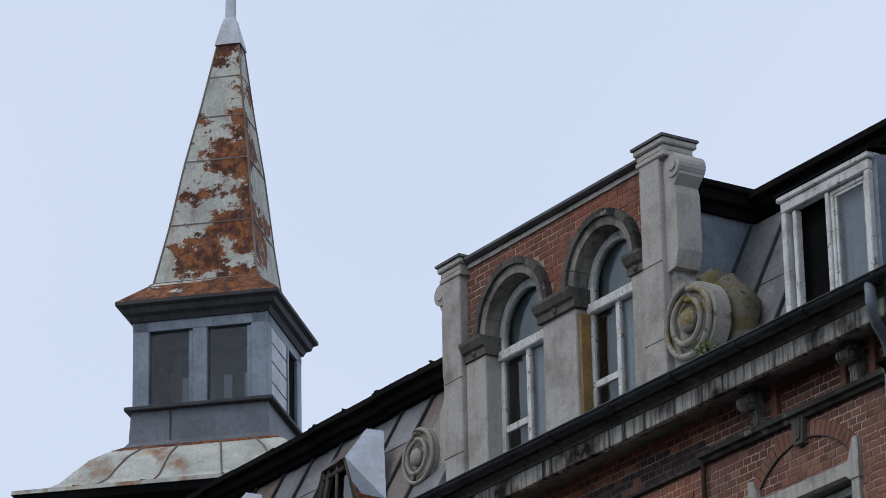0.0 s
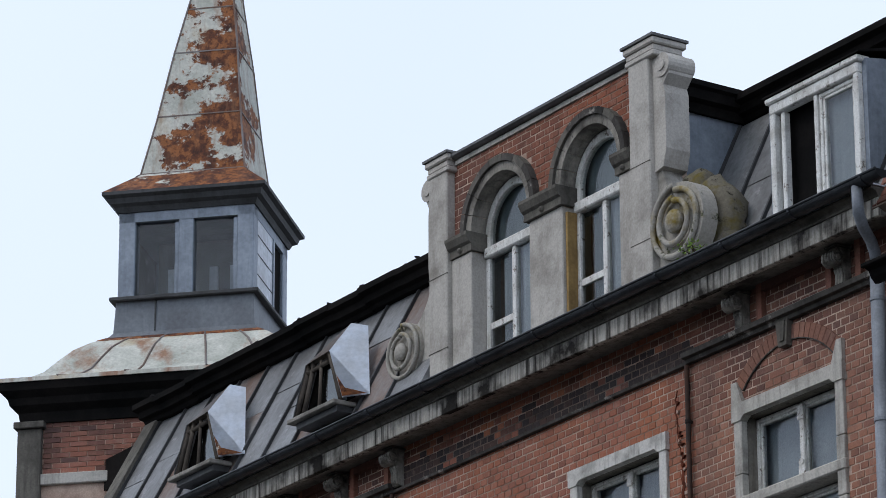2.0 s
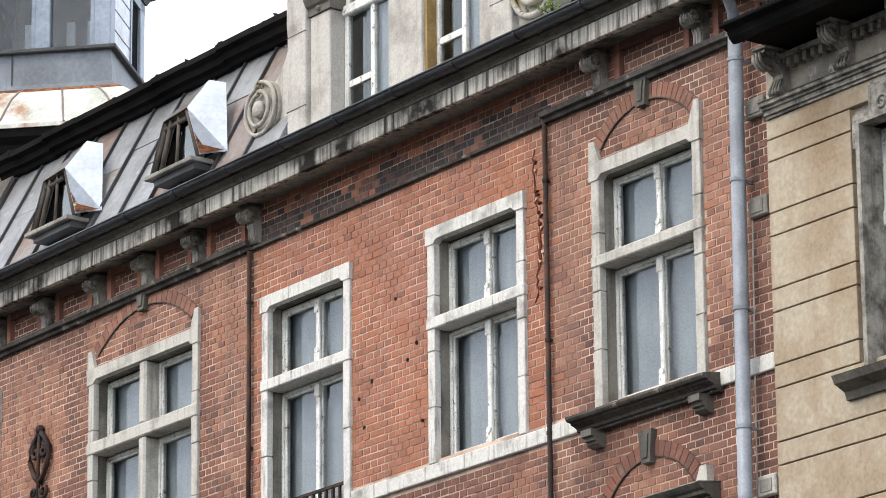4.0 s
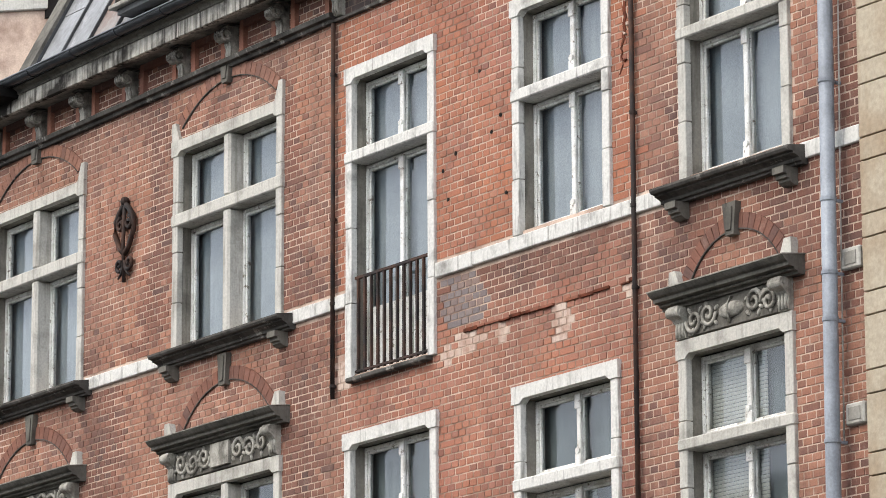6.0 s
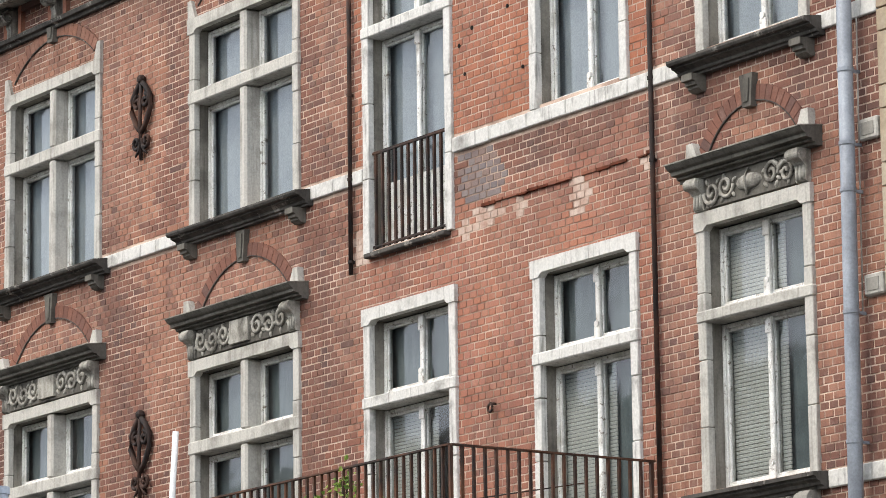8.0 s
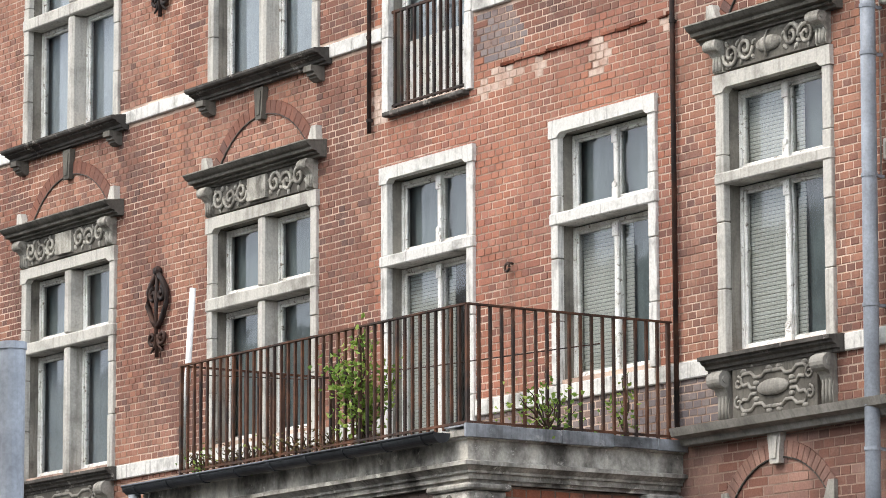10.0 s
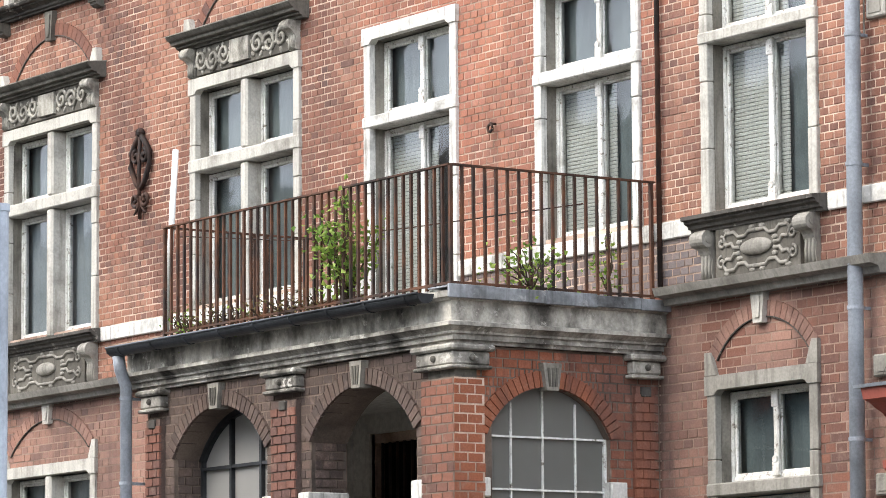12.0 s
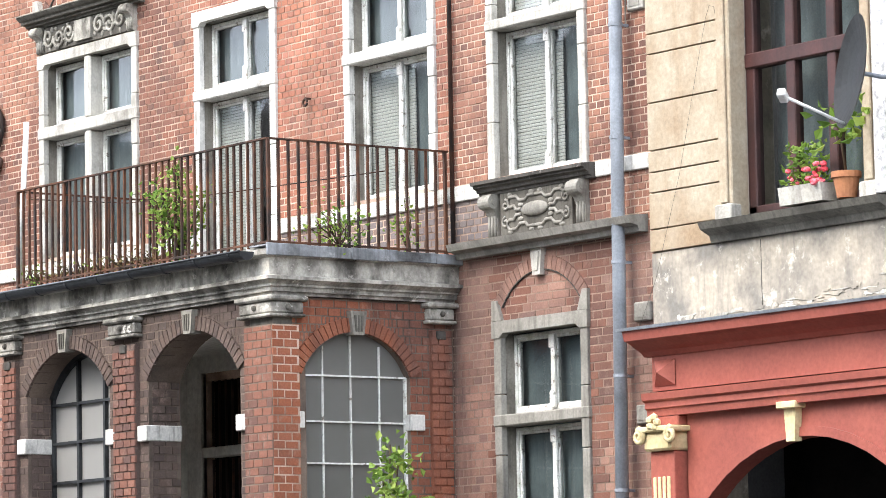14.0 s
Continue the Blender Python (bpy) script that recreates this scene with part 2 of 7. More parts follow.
M_FROST = frosted("grey_wired_glass", (0.27, 0.265, 0.25))
M_MILK = frosted("pale_milk_glass", (0.5, 0.49, 0.47))
M_MOSS = surface("mossy_stone", (0.36, 0.34, 0.30), (0.22, 0.165, 0.045), 0.95, patch=2.6, grain=35, amount=(0.54, 0.66), streaks=False, pale=(0.075, 0.08, 0.045))
M_MOSS_DARK = surface("dark_mossy_stone", (0.15, 0.135, 0.105), (0.13, 0.105, 0.035), 0.95, patch=3.5, grain=35, amount=(0.48, 0.62), streaks=False, pale=(0.03, 0.03, 0.022), relief=0.8)
M_PATCH = surface("pale_render_remnant", (0.58, 0.47, 0.40), (0.34, 0.19, 0.14), 0.95, patch=4, grain=35, relief=0.6)
M_ASPHALT = surface("asphalt", (0.05, 0.05, 0.05), (0.035, 0.035, 0.035), 0.9, streaks=False)
M_TERRA = surface("terracotta", (0.45, 0.19, 0.09), (0.35, 0.15, 0.08), 0.8, patch=5, streaks=False)
M_BARK = surface("twig_bark", (0.09, 0.065, 0.045), (0.05, 0.04, 0.03), 0.9)
M_DISH = surface("dark_grey_dish", (0.05, 0.053, 0.057), (0.035, 0.036, 0.038), 0.5, streaks=False, relief=0)


def rust_material(name, low, streak, hip=0.0, runs=(0.52, 0.7), wide=9):
    """Pale flaking paint over rusting sheet."""
    m, n, l, b = nodes(name, 0.75, 0.05)
    pos = n.new("ShaderNodeNewGeometry").outputs["Position"]
    a = noise_node(n, l, pos, 1.5, 8, 0.7, (1.0, 1.0, 1.25))
    if hip:
        xyz, grad, tot = n.new("ShaderNodeSeparateXYZ"), n.new("ShaderNodeMapRange"), n.new("ShaderNodeMath")
        l.new(pos, xyz.inputs[0])
        l.new(xyz.outputs["X"], grad.inputs["Value"])
        grad.inputs["From Min"].default_value, grad.inputs["From Max"].default_value = -8.9, -8.0
        grad.inputs["To Min"].default_value, grad.inputs["To Max"].default_value = -0.07, hip
        tot.operation = "ADD"
        l.new(a, tot.inputs[0])
        l.new(grad.outputs[0], tot.inputs[1])
        a = tot.outputs[0]
    c = noise_node(n, l, pos, 5.5, 7, 0.72)
    f = noise_node(n, l, pos, 30, 4)
    rust = ramp_node(n, l, c, [(0.34, (0.03, 0.012, 0.01)), (0.48, (0.11, 0.036, 0.016)), (0.57, (0.3, 0.11, 0.035)), (0.68, (0.07, 0.026, 0.016))])
    paint = ramp_node(n, l, noise_node(n, l, pos, 2.0, 4), [(0.35, (0.36, 0.37, 0.32)), (0.55, (0.56, 0.56, 0.5)), (0.72, (0.45, 0.38, 0.27))])
    col = mix_node(n, l, ramp_node(n, l, a, [(low, G3(0)), (low + 0.03, G3(1))]), paint, rust)
    st = noise_node(n, l, pos, 1.0, 5, 0.6, (wide, wide, wide / 9))
    col = mix_node(n, l, ramp_node(n, l, st, [(runs[0], G3(0)), (runs[1], G3(streak))]), col, (0.26, 0.12, 0.06))
    l.new(mix_node(n, l, 1.0, col, ramp_node(n, l, f, [(0.3, G3(0.8)), (0.7, G3(1.1))]), "MULTIPLY"), b.inputs["Base Color"])
    bump(n, l, b, a, 0.3, 0.01)
    return m


M_RUST = rust_material("flaking_rusty_sheet", 0.52, 0.5, 0.1)
M_CHEEK = surface("pale_blue_grey_sheet", (0.50, 0.56, 0.64), (0.40, 0.42, 0.45), 0.5, 0.05, patch=2.5, grain=20, relief=0.1)
M_RUST_DEEP = rust_material("deeply_rusted_sheet", 0.4, 0.5)
M_ROUGHCAST = surface("white_roughcast", (0.66, 0.66, 0.67), (0.32, 0.32, 0.33), 0.95, patch=14, grain=30, amount=(0.45, 0.65), streaks=False, relief=1.0)
M_RUST_PALE = rust_material("pale_rust_streaked_sheet", 0.68, 0.85, 0.0, (0.5, 0.66), 3.2)


def glass_material():
    m, n, l, b = nodes("window_glass")
    n.remove(b)
    tr, gl = n.new("ShaderNodeBsdfTransparent"), n.new("ShaderNodeBsdfGlossy")
    tr.inputs["Color"].default_value = (0.72, 0.77, 0.78, 1)
    gl.inputs["Roughness"].default_value = 0.04
    fr, mx = n.new("ShaderNodeFresnel"), n.new("ShaderNodeMixShader")
    fr.inputs["IOR"].default_value = 1.7
    pos = n.new("ShaderNodeNewGeometry").outputs["Position"]
    k = n.new("ShaderNodeBump")
    k.inputs["Strength"].default_value, k.inputs["Distance"].default_value = 0.15, 0.01
    l.new(noise_node(n, l, pos, 2.5, 2), k.inputs["Height"])
    l.new(k.outputs["Normal"], gl.inputs["Normal"])
    l.new(fr.outputs[0], mx.inputs[0])
    l.new(tr.outputs[0], mx.inputs[1])
    l.new(gl.outputs[0], mx.inputs[2])
    l.new(mx.outputs[0], n["Material Output"].inputs["Surface"])
    return m


M_GLASS = glass_material()


def leaf_material():
    m, n, l, b = nodes("green_leaf", 0.55)
    geo = n.new("ShaderNodeNewGeometry")
    col = ramp_node(n, l, geo.outputs["Random Per Island"], [(0, (0.075, 0.15, 0.025)), (0.5, (0.17, 0.28, 0.05)), (1, (0.33, 0.42, 0.1))])
    l.new(col, b.inputs["Base Color"])
    tl, mx = n.new("ShaderNodeBsdfTranslucent"), n.new("ShaderNodeMixShader")
    l.new(col, tl.inputs["Color"])
    mx.inputs[0].default_value = 0.4
    l.new(b.outputs[0], mx.inputs[1])
    l.new(tl.outputs[0], mx.inputs[2])
    l.new(mx.outputs[0], n["Material Output"].inputs["Surface"])
    return m


M_LEAF = leaf_material()
M_DRY = surface("dry_brown_leaf", (0.16, 0.115, 0.06), (0.09, 0.1, 0.035), 0.9, patch=9, streaks=False, relief=0)
M_FLOWER = surface("red_petals", (0.6, 0.05, 0.07), (0.7, 0.2, 0.25), 0.6, patch=20, streaks=False, relief=0)


# ---- building helpers ----
def mesh_object(name, bm, material, parent=None, label=""):
    me = bpy.data.meshes.new(name)
    bm.to_mesh(me)
    bm.free()
    me.materials.append(material)
    ob = new(name, me)
    if parent:
        ob.parent = parent
    if label:
        ob["label"] = label
    return ob


def part(name, bm, material, parent, label=""):
    return mesh_object(name, bm, material, parent, label)


def thing(name, label, category, at=(0, 0, 0), group="", kind=""):
    """An Empty at the thing's base. Its parts are built in world metres and shifted to it by made()."""
    ob = new(name)
    ob.empty_display_size = 0.1
    ob["base"] = at
    return tagged(ob, label, category, group, kind)


def made(ob):
    base = Vector(ob["base"])
    del ob["base"]
    ob.location = base
    for c in ob.children:
        c.location = c.location - base
    return ob


def bx(bm, x0, x1, y0, y1, z0, z1, m=None, bevel=0.0):
    geo = bmesh.ops.create_cube(bm, size=1.0)
    vs = geo["verts"]
    for v in vs:
        v.co = Vector((x0 + (v.co.x + 0.5) * (x1 - x0), y0 + (v.co.y + 0.5) * (y1 - y0), z0 + (v.co.z + 0.5) * (z1 - z0)))
    if bevel:
        es = list({e for v in vs for e in v.link_edges})
        r = bmesh.ops.bevel(bm, geom=es, offset=bevel, segments=1, affect="EDGES", profile=0.5)
        vs = list({v for f in r["faces"] for v in f.verts} | {v for v in vs if v.is_valid})
    if m:
        bmesh.ops.transform(bm, matrix=m, verts=vs)
    return vs


def box(x0, x1, y0, y1, z0, z1, bevel=0.0, m=None):
    bm = bmesh.new()
    bx(bm, x0, x1, y0, y1, z0, z1, m, bevel)
    return bm


def glass(bm, facing=(0, -1, 0)):
    """Keeps the one face of a thin pane that looks outward."""
    f = Vector(facing).normalized()
    bm.normal_update()
    bmesh.ops.delete(bm, geom=[q for q in bm.faces if q.normal.dot(f) < 0.8], context="FACES")
    return bm


def extrude(bm, poly, axis, a, b):
    """A closed outline of two coordinates, drawn out along axis from a to b. x: (y, z), y: (x, z), z: (x, y)."""
    put = {"x": lambda p, t: (t, p[0], p[1]), "y": lambda p, t: (p[0], t, p[1]), "z": lambda p, t: (p[0], p[1], t)}[axis]
    lo, hi = [bm.verts.new(put(p, a)) for p in poly], [bm.verts.new(put(p, b)) for p in poly]
    n = len(poly)
    fs = [bm.faces.new(lo), bm.faces.new(list(reversed(hi)))]
    for i in range(n):
        fs.append(bm.faces.new((lo[i], hi[i], hi[(i + 1) % n], lo[(i + 1) % n])))
    bmesh.ops.recalc_face_normals(bm, faces=fs)
    return lo + hi


def shape(poly, axis, a, b):
    bm = bmesh.new()
    extrude(bm, poly, axis, a, b)
    return bm


def tube(bm, pts, r, n=8, taper=1.0):
    pts = [Vector(p) for p in pts]
    rings = []
    for i, p in enumerate(pts):
        d = (pts[min(i + 1, len(pts) - 1)] - pts[max(i - 1, 0)]).normalized()
        side = d.cross(Vector((0.13, 0.21, 0.97)))
        if side.length < 0.05:
            side = d.cross(Vector((1, 0, 0)))
        side.normalize()
        up = side.cross(d)
        k = r * (1 + (taper - 1) * i / max(1, len(pts) - 1))
        rings.append([bm.verts.new(p + k * (side * math.cos(2 * math.pi * j / n) + up * math.sin(2 * math.pi * j / n))) for j in range(n)])
    for a, b in zip(rings, rings[1:]):
        for j in range(n):
            f = bm.faces.new((a[j], a[(j + 1) % n], b[(j + 1) % n], b[j]))
            f.smooth = True
    bm.faces.new(list(reversed(rings[0])))
    bm.faces.new(rings[-1])


def drum(bm, c, axis, r, h, n=20):
    """A cylinder with its middle at c, along x, y or z."""
    turn = {"x": pose(0, 0, 0, 0, 90, 0), "y": pose(0, 0, 0, 90, 0, 0), "z": Matrix.Identity(4)}[axis]
    bmesh.ops.create_cone(bm, cap_ends=True, segments=n, radius1=r, radius2=r, depth=h, matrix=Matrix.Translation(c) @ turn)


def spiral(c, r0, r1, turns, a0, y, n=26, flip=1):
    """Points of a scroll in a plane of constant y."""
    out = []
    for i in range(n + 1):
        t = i / n
        a = a0 + flip * turns * 2 * math.pi * t
        r = r0 + (r1 - r0) * t
        out.append((c[0] + r * math.cos(a), y, c[1] + r * math.sin(a)))
    return out


def ring_wedges(cx, cz, r0, r1, a0, a1, n, y0, y1, gap=0.006):
    """Bmeshes of the wedge stones of an arch."""
    out = []
    for i in range(n):
        s, e = a0 + (a1 - a0) * i / n, a0 + (a1 - a0) * (i + 1) / n
        g = gap / r1 if n > 1 else 0
        s, e = s + g, e - g
        k = max(1, int(abs(e - s) / 0.12))
        arc = [s + (e - s) * j / k for j in range(k + 1)]
        poly = [(cx + r0 * math.cos(a), cz + r0 * math.sin(a)) for a in arc] + [(cx + r1 * math.cos(a), cz + r1 * math.sin(a)) for a in reversed(arc)]
        out.append(shape(poly, "y", y0, y1))
    return out


def arch_of(half, rise):
    """Radius and the drop of the centre below the springing, for a segment arch."""
    r = (half * half + rise * rise) / (2 * rise)
    return r, r - rise


# ---- large structure ----
Z3, Z2, ZG = 11.60, 8.14, 4.54            # window heads of the three storeys
XW, XE = -9.6, 6.88                       # ends of the red front
SEC_L, SEC_R = -0.65, 3.99                # iron downpipes that part the front
ground = mesh_object("ground", box(-400, 400, -400, 400, -0.3, 0.0), M_ASPHALT)
tagged(ground, "grey asphalt street in front of the houses", "ground", kind="structure")

# (x0, x1, z0, z1) of the outer edges of the stone surrounds
OPEN = {
    "a": (4.60, 6.04, 9.47, 11.58), "b": (2.23, 3.65, 9.47, 11.60), "c": (-0.45, 1.01, 8.64, 11.60), "d": (-3.62, -1.57, 9.42, 11.58), "e": (-7.52, -5.44, 9.42, 11.58),
    "A": (4.54, 6.01, 5.83, 8.14), "B": (2.22, 3.72, 5.85, 8.14), "C": (-0.47, 1.03, 5.2, 8.14), "D": (-3.61, -1.59, 5.85, 8.12), "E": (-7.5, -5.48, 5.85, 8.12),
    "G": (4.57, 5.96, 2.2, 4.54), "H": (-7.5, -5.5, 2.2, 4.54), "door": (-0.42, 0.75, 0.3, 4.42),
}
HOLES = [(x0 + 0.07, x1 - 0.07, z0 + 0.04, z1 - 0.08) for x0, x1, z0, z1 in OPEN.values()]


def wall_with_holes(x0, x1, y0, y1, z0, z1, holes):
    bm = bmesh.new()
    xs = sorted({x0, x1, *[h[0] for h in holes], *[h[1] for h in holes]})
    for xa, xb in zip(xs, xs[1:]):
        mid, z = (xa + xb) / 2, z0
        for h in sorted((h for h in holes if h[0] < mid < h[1]), key=lambda h: h[2]):
            if h[2] > z:
                bx(bm, xa, xb, y0, y1, z, h[2])
            z = h[3]
        if z < z1:
            bx(bm, xa, xb, y0, y1, z, z1)
    return bm


wall_front = mesh_object("wall_front", wall_with_holes(XW, XE, 0.0035, 0.36, 0.0, 12.6, HOLES), M_MORTAR)
tagged(wall_front, "red brick front with pale mortar joints and sooty patches", "wall", kind="structure")
for x0, x1 in ((XW, -1.03), (3.92, XE)):
    part("brown_joint", wall_with_holes(x0, x1, 0.0022, 0.0034, 2.0, 5.14, [h for h in HOLES if x0 < h[0] and h[1] < x1 and h[3] < 5.14]), M_MORTAR_BROWN, wall_front)
# Unseen walls and floors, added to close the rooms and keep them dark.
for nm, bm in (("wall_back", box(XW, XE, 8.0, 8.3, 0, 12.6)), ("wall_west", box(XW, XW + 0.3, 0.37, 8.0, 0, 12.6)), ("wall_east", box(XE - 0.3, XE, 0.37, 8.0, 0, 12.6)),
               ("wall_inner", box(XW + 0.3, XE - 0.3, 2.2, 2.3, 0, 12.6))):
    tagged(mesh_object(nm, bm, M_ROOM), "plain dark-toned wall closing the unlit rooms", "wall", kind="structure")
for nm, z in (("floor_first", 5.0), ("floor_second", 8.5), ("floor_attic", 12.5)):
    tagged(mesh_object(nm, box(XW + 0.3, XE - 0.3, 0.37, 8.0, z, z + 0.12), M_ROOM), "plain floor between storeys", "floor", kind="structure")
# Unseen wall added behind the camera to cut low sky light and deepen soffits.
opposite = mesh_object("wall_sky_blocker", box(-90, 70, -30.4, -30, 0, 15), M_STONE_MID)
tagged(opposite, "added plain grey wall across the street that blocks low sky light", "wall", kind="structure")

# ---- red front: stone surrounds, sashes, glass, curtains ----
count = [0]


def wavy(x0, x1, z0, z1, y, folds=7, depth=0.008):
    bm = bmesh.new()
    n = folds * 6
    rows = []
    for z in (z0, z1):
        rows.append([bm.verts.new((x0 + (x1 - x0) * i / n, y + depth * math.sin(2 * math.pi * folds * i / n) + 0.4 * depth * math.sin(5.1 * i / n + x0), z)) for i in range(n + 1)])
    for i in range(n):
        f = bm.faces.new((rows[0][i], rows[0][i + 1], rows[1][i + 1], rows[1][i]))
        f.smooth = True
    return bm


def casement(parent, x0, x1, z0, z1, y, leaves=2, mat=None, bars=0, stile=0.058):
    """A timber window with its leaves and panes."""
    mat = mat or M_WHITE
    bm = bmesh.new()
    w = 0.036
    bx(bm, x0, x0 + w, y, y + 0.07, z0, z1, bevel=0.006)
    bx(bm, x1 - w, x1, y, y + 0.07, z0, z1, bevel=0.006)
    bx(bm, x0 + w, x1 - w, y, y + 0.07, z1 - w, z1, bevel=0.006)
    bx(bm, x0 + w, x1 - w, y, y + 0.07, z0, z0 + w + 0.02, bevel=0.006)
    sash = part("sash_frame", bm, mat, parent, "white window frame with peeling paint" if mat is M_WHITE else "")
    xs = [x0 + w + (x1 - x0 - 2 * w) * i / leaves for i in range(leaves + 1)]
    for i in range(leaves):
        a, b = xs[i] + 0.004, xs[i + 1] - 0.004
        bm = bmesh.new()
        for q in ((a, a + 0.026, z0 + w, z1 - w), (b - 0.026, b, z0 + w, z1 - w), (a + 0.026, b - 0.026, z1 - w - 0.026, z1 - w), (a + 0.026, b - 0.026, z0 + w, z0 + w + 0.04)):
            bx(bm, q[0], q[1], y + 0.012, y + 0.058, q[2], q[3], bevel=0.004)
        part("leaf_frame", bm, mat, sash)
        p = part("pane", glass(box(a + 0.026, b - 0.026, y + 0.03, y + 0.034, z0 + w + 0.04, z1 - w - 0.026)), M_GLASS, sash)
        p.visible_shadow = False
    if leaves == 2:
        xm = (x0 + x1) / 2
        bm = bmesh.new()
        bx(bm, xm - stile / 2, xm + stile / 2, y - 0.022, y + 0.01, z0 + 0.03, z1 - 0.02, bevel=0.008)
        bx(bm, xm - stile * 0.72, xm + stile * 0.72, y - 0.034, y - 0.02, z1 - 0.16, z1 - 0.03, bevel=0.006)
        bx(bm, xm - stile * 0.72, xm + stile * 0.72, y - 0.034, y - 0.02, z0 + 0.03, z0 + 0.14, bevel=0.006)
        drum(bm, (xm, y - 0.03, z0 + 0.16), "y", stile * 0.5, 0.02, 12)
        part("middle_stile", bm, mat, sash)
    return sash


def curtain(x0, x1, z0, z1, y, dim=False, folds=6):
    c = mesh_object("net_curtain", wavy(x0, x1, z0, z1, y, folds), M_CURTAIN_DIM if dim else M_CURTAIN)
    tagged(c, "grey net curtain toned dark for the dim interior" if dim else "pale net curtain hanging behind the panes", "curtain", "net curtains")
    return c


def blind(x0, x1, z0, z1, y):
    t = thing("venetian_blind", "white slatted blind hanging behind glass", "blind", ((x0 + x1) / 2, y, z0), "venetian blinds")
    z = z1
    while z > z0:
        part("slat", box(x0, x1, y, y + 0.012, z - 0.0305, z - 0.002, 0.004), M_BLIND, t)
        z -= 0.032
    return made(t)


def stone_window(key, trans, mullion=False, stone=None, jamb=0.105, head=0.115, shoulders=False, sill_z=None, cur=(1, 1), blinds=()):
    """Stone surround with transom, timber casements, glass and curtains."""
    stone = stone or M_STONE
    x0, x1, z0, z1 = OPEN[key]
    count[0] += 1
    w = thing("window_%d" % count[0], "tall stone-framed window with peeling white casements" if not mullion else "mullioned stone window with four white casements",
              "window", ((x0 + x1) / 2, 0, z0), kind="structure")
    yf, yb = -0.035, 0.21
    xa, xb = x0 + jamb, x1 - jamb
    # jambs of long and short stones
    for xs, xe in ((x0, xa), (xb, x1)):
        z = z0
        step = (z1 - head - z0) / 4
        for i in range(4):
            part("jamb_stone", box(xs, xe, yf + 0.004 * (i % 2), 0.035, z + 0.003, z + step - 0.003, 0.006), stone, w)
            z += step
    # Reveal lining toned darker than the jambs, painting the recess shade.
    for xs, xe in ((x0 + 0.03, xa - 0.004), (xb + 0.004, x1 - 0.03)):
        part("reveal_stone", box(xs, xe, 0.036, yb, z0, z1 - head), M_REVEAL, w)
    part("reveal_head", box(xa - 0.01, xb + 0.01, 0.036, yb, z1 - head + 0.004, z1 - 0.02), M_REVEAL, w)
    bm = bmesh.new()
    extrude(bm, [(x0 - 0.015, z1), (x1 + 0.015, z1), (x1 + 0.015, z1 - head - 0.04), (xb + 0.0, z1 - head - 0.04), (xb - 0.05, z1 - head), (xa + 0.05, z1 - head), (xa, z1 - head - 0.04), (x0 - 0.015, z1 - head - 0.04)], "y", yf - 0.008, 0.035)
    part("lintel", bm, stone, w)
    if shoulders:
        for s, e in ((x0 - 0.015, x0 + 0.13), (x1 - 0.13, x1 + 0.015)):
            part("shoulder_stone", shape([(s, z1 + 0.004), (e, z1 + 0.004), ((e if s > (x0 + x1) / 2 else s + 0.07), z1 + 0.19), ((s if s < (x0 + x1) / 2 else e - 0.07), z1 + 0.19)], "y", yf - 0.002, 0.02), stone, w)
    ta, tb = trans
    ta += 0.022
    part("transom", box(x0 - 0.01, x1 + 0.01, yf - 0.012, yb - 0.04, ta, tb, 0.012), stone, w)
    lights = [(xa, xb)]
    if mullion:
        xm = (x0 + x1) / 2
        for za, zb in ((z0, ta - 0.003), (tb + 0.003, z1 - head - 0.004)):
            part("mullion", box(xm - 0.06, xm + 0.06, yf + 0.002, yb - 0.05, za, zb, 0.022), stone, w)
        lights = [(xa, xm - 0.06), (xm + 0.06, xb)]
    part("inner_sill", box(xa - 0.02, xb + 0.02, 0.03, 0.34, z0 - 0.02, z0 + 0.03), stone, w)
    for la, lb in lights:
        for za, zb in ((z0 + 0.03, ta - 0.01), (tb + 0.002, z1 - head - 0.01)):
            casement(w, la - 0.01, lb + 0.01, za, zb, 0.132, 1 if mullion else 2)
    made(w)
    for la, lb in lights:
        for row, (za, zb) in enumerate(((z0 + 0.03, ta), (tb, z1 - head))):
            if row in blinds:
                blind(la + 0.02, la + (lb - la) * 0.6, za + 0.02, zb - 0.02, 0.2)
            if cur[row] == 1:
                curtain(la - 0.05, lb + 0.05, za - 0.02, zb + 0.05, 0.235, folds=4)
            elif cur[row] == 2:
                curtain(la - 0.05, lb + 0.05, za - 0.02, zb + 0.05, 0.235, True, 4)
            elif cur[row] == 3:
                curtain(la - 0.05, la + (lb - la) * 0.35, za - 0.02, zb + 0.05, 0.235, False, 3)
                curtain(la + (lb - la) * 0.7, lb + 0.05, za - 0.02, zb + 0.05, 0.235, True, 3)
    return w


stone_window("a", (10.65, 10.77), shoulders=True, cur=(1, 1))
stone_window("b", (10.65, 10.78), stone=M_STONE_WHITE, cur=(1, 1))
stone_window("c", (10.66, 10.79), stone=M_STONE_WHITE, cur=(1, 1))
stone_window("d", (10.68, 10.83), True, shoulders=True, cur=(1, 1))
stone_window("e", (10.68, 10.83), True, shoulders=True, cur=(1, 1))
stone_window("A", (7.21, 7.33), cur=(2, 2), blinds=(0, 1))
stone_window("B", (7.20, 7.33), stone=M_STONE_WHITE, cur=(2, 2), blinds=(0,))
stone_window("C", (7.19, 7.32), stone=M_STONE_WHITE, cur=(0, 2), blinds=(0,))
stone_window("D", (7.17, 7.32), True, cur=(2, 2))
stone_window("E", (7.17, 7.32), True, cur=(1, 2))
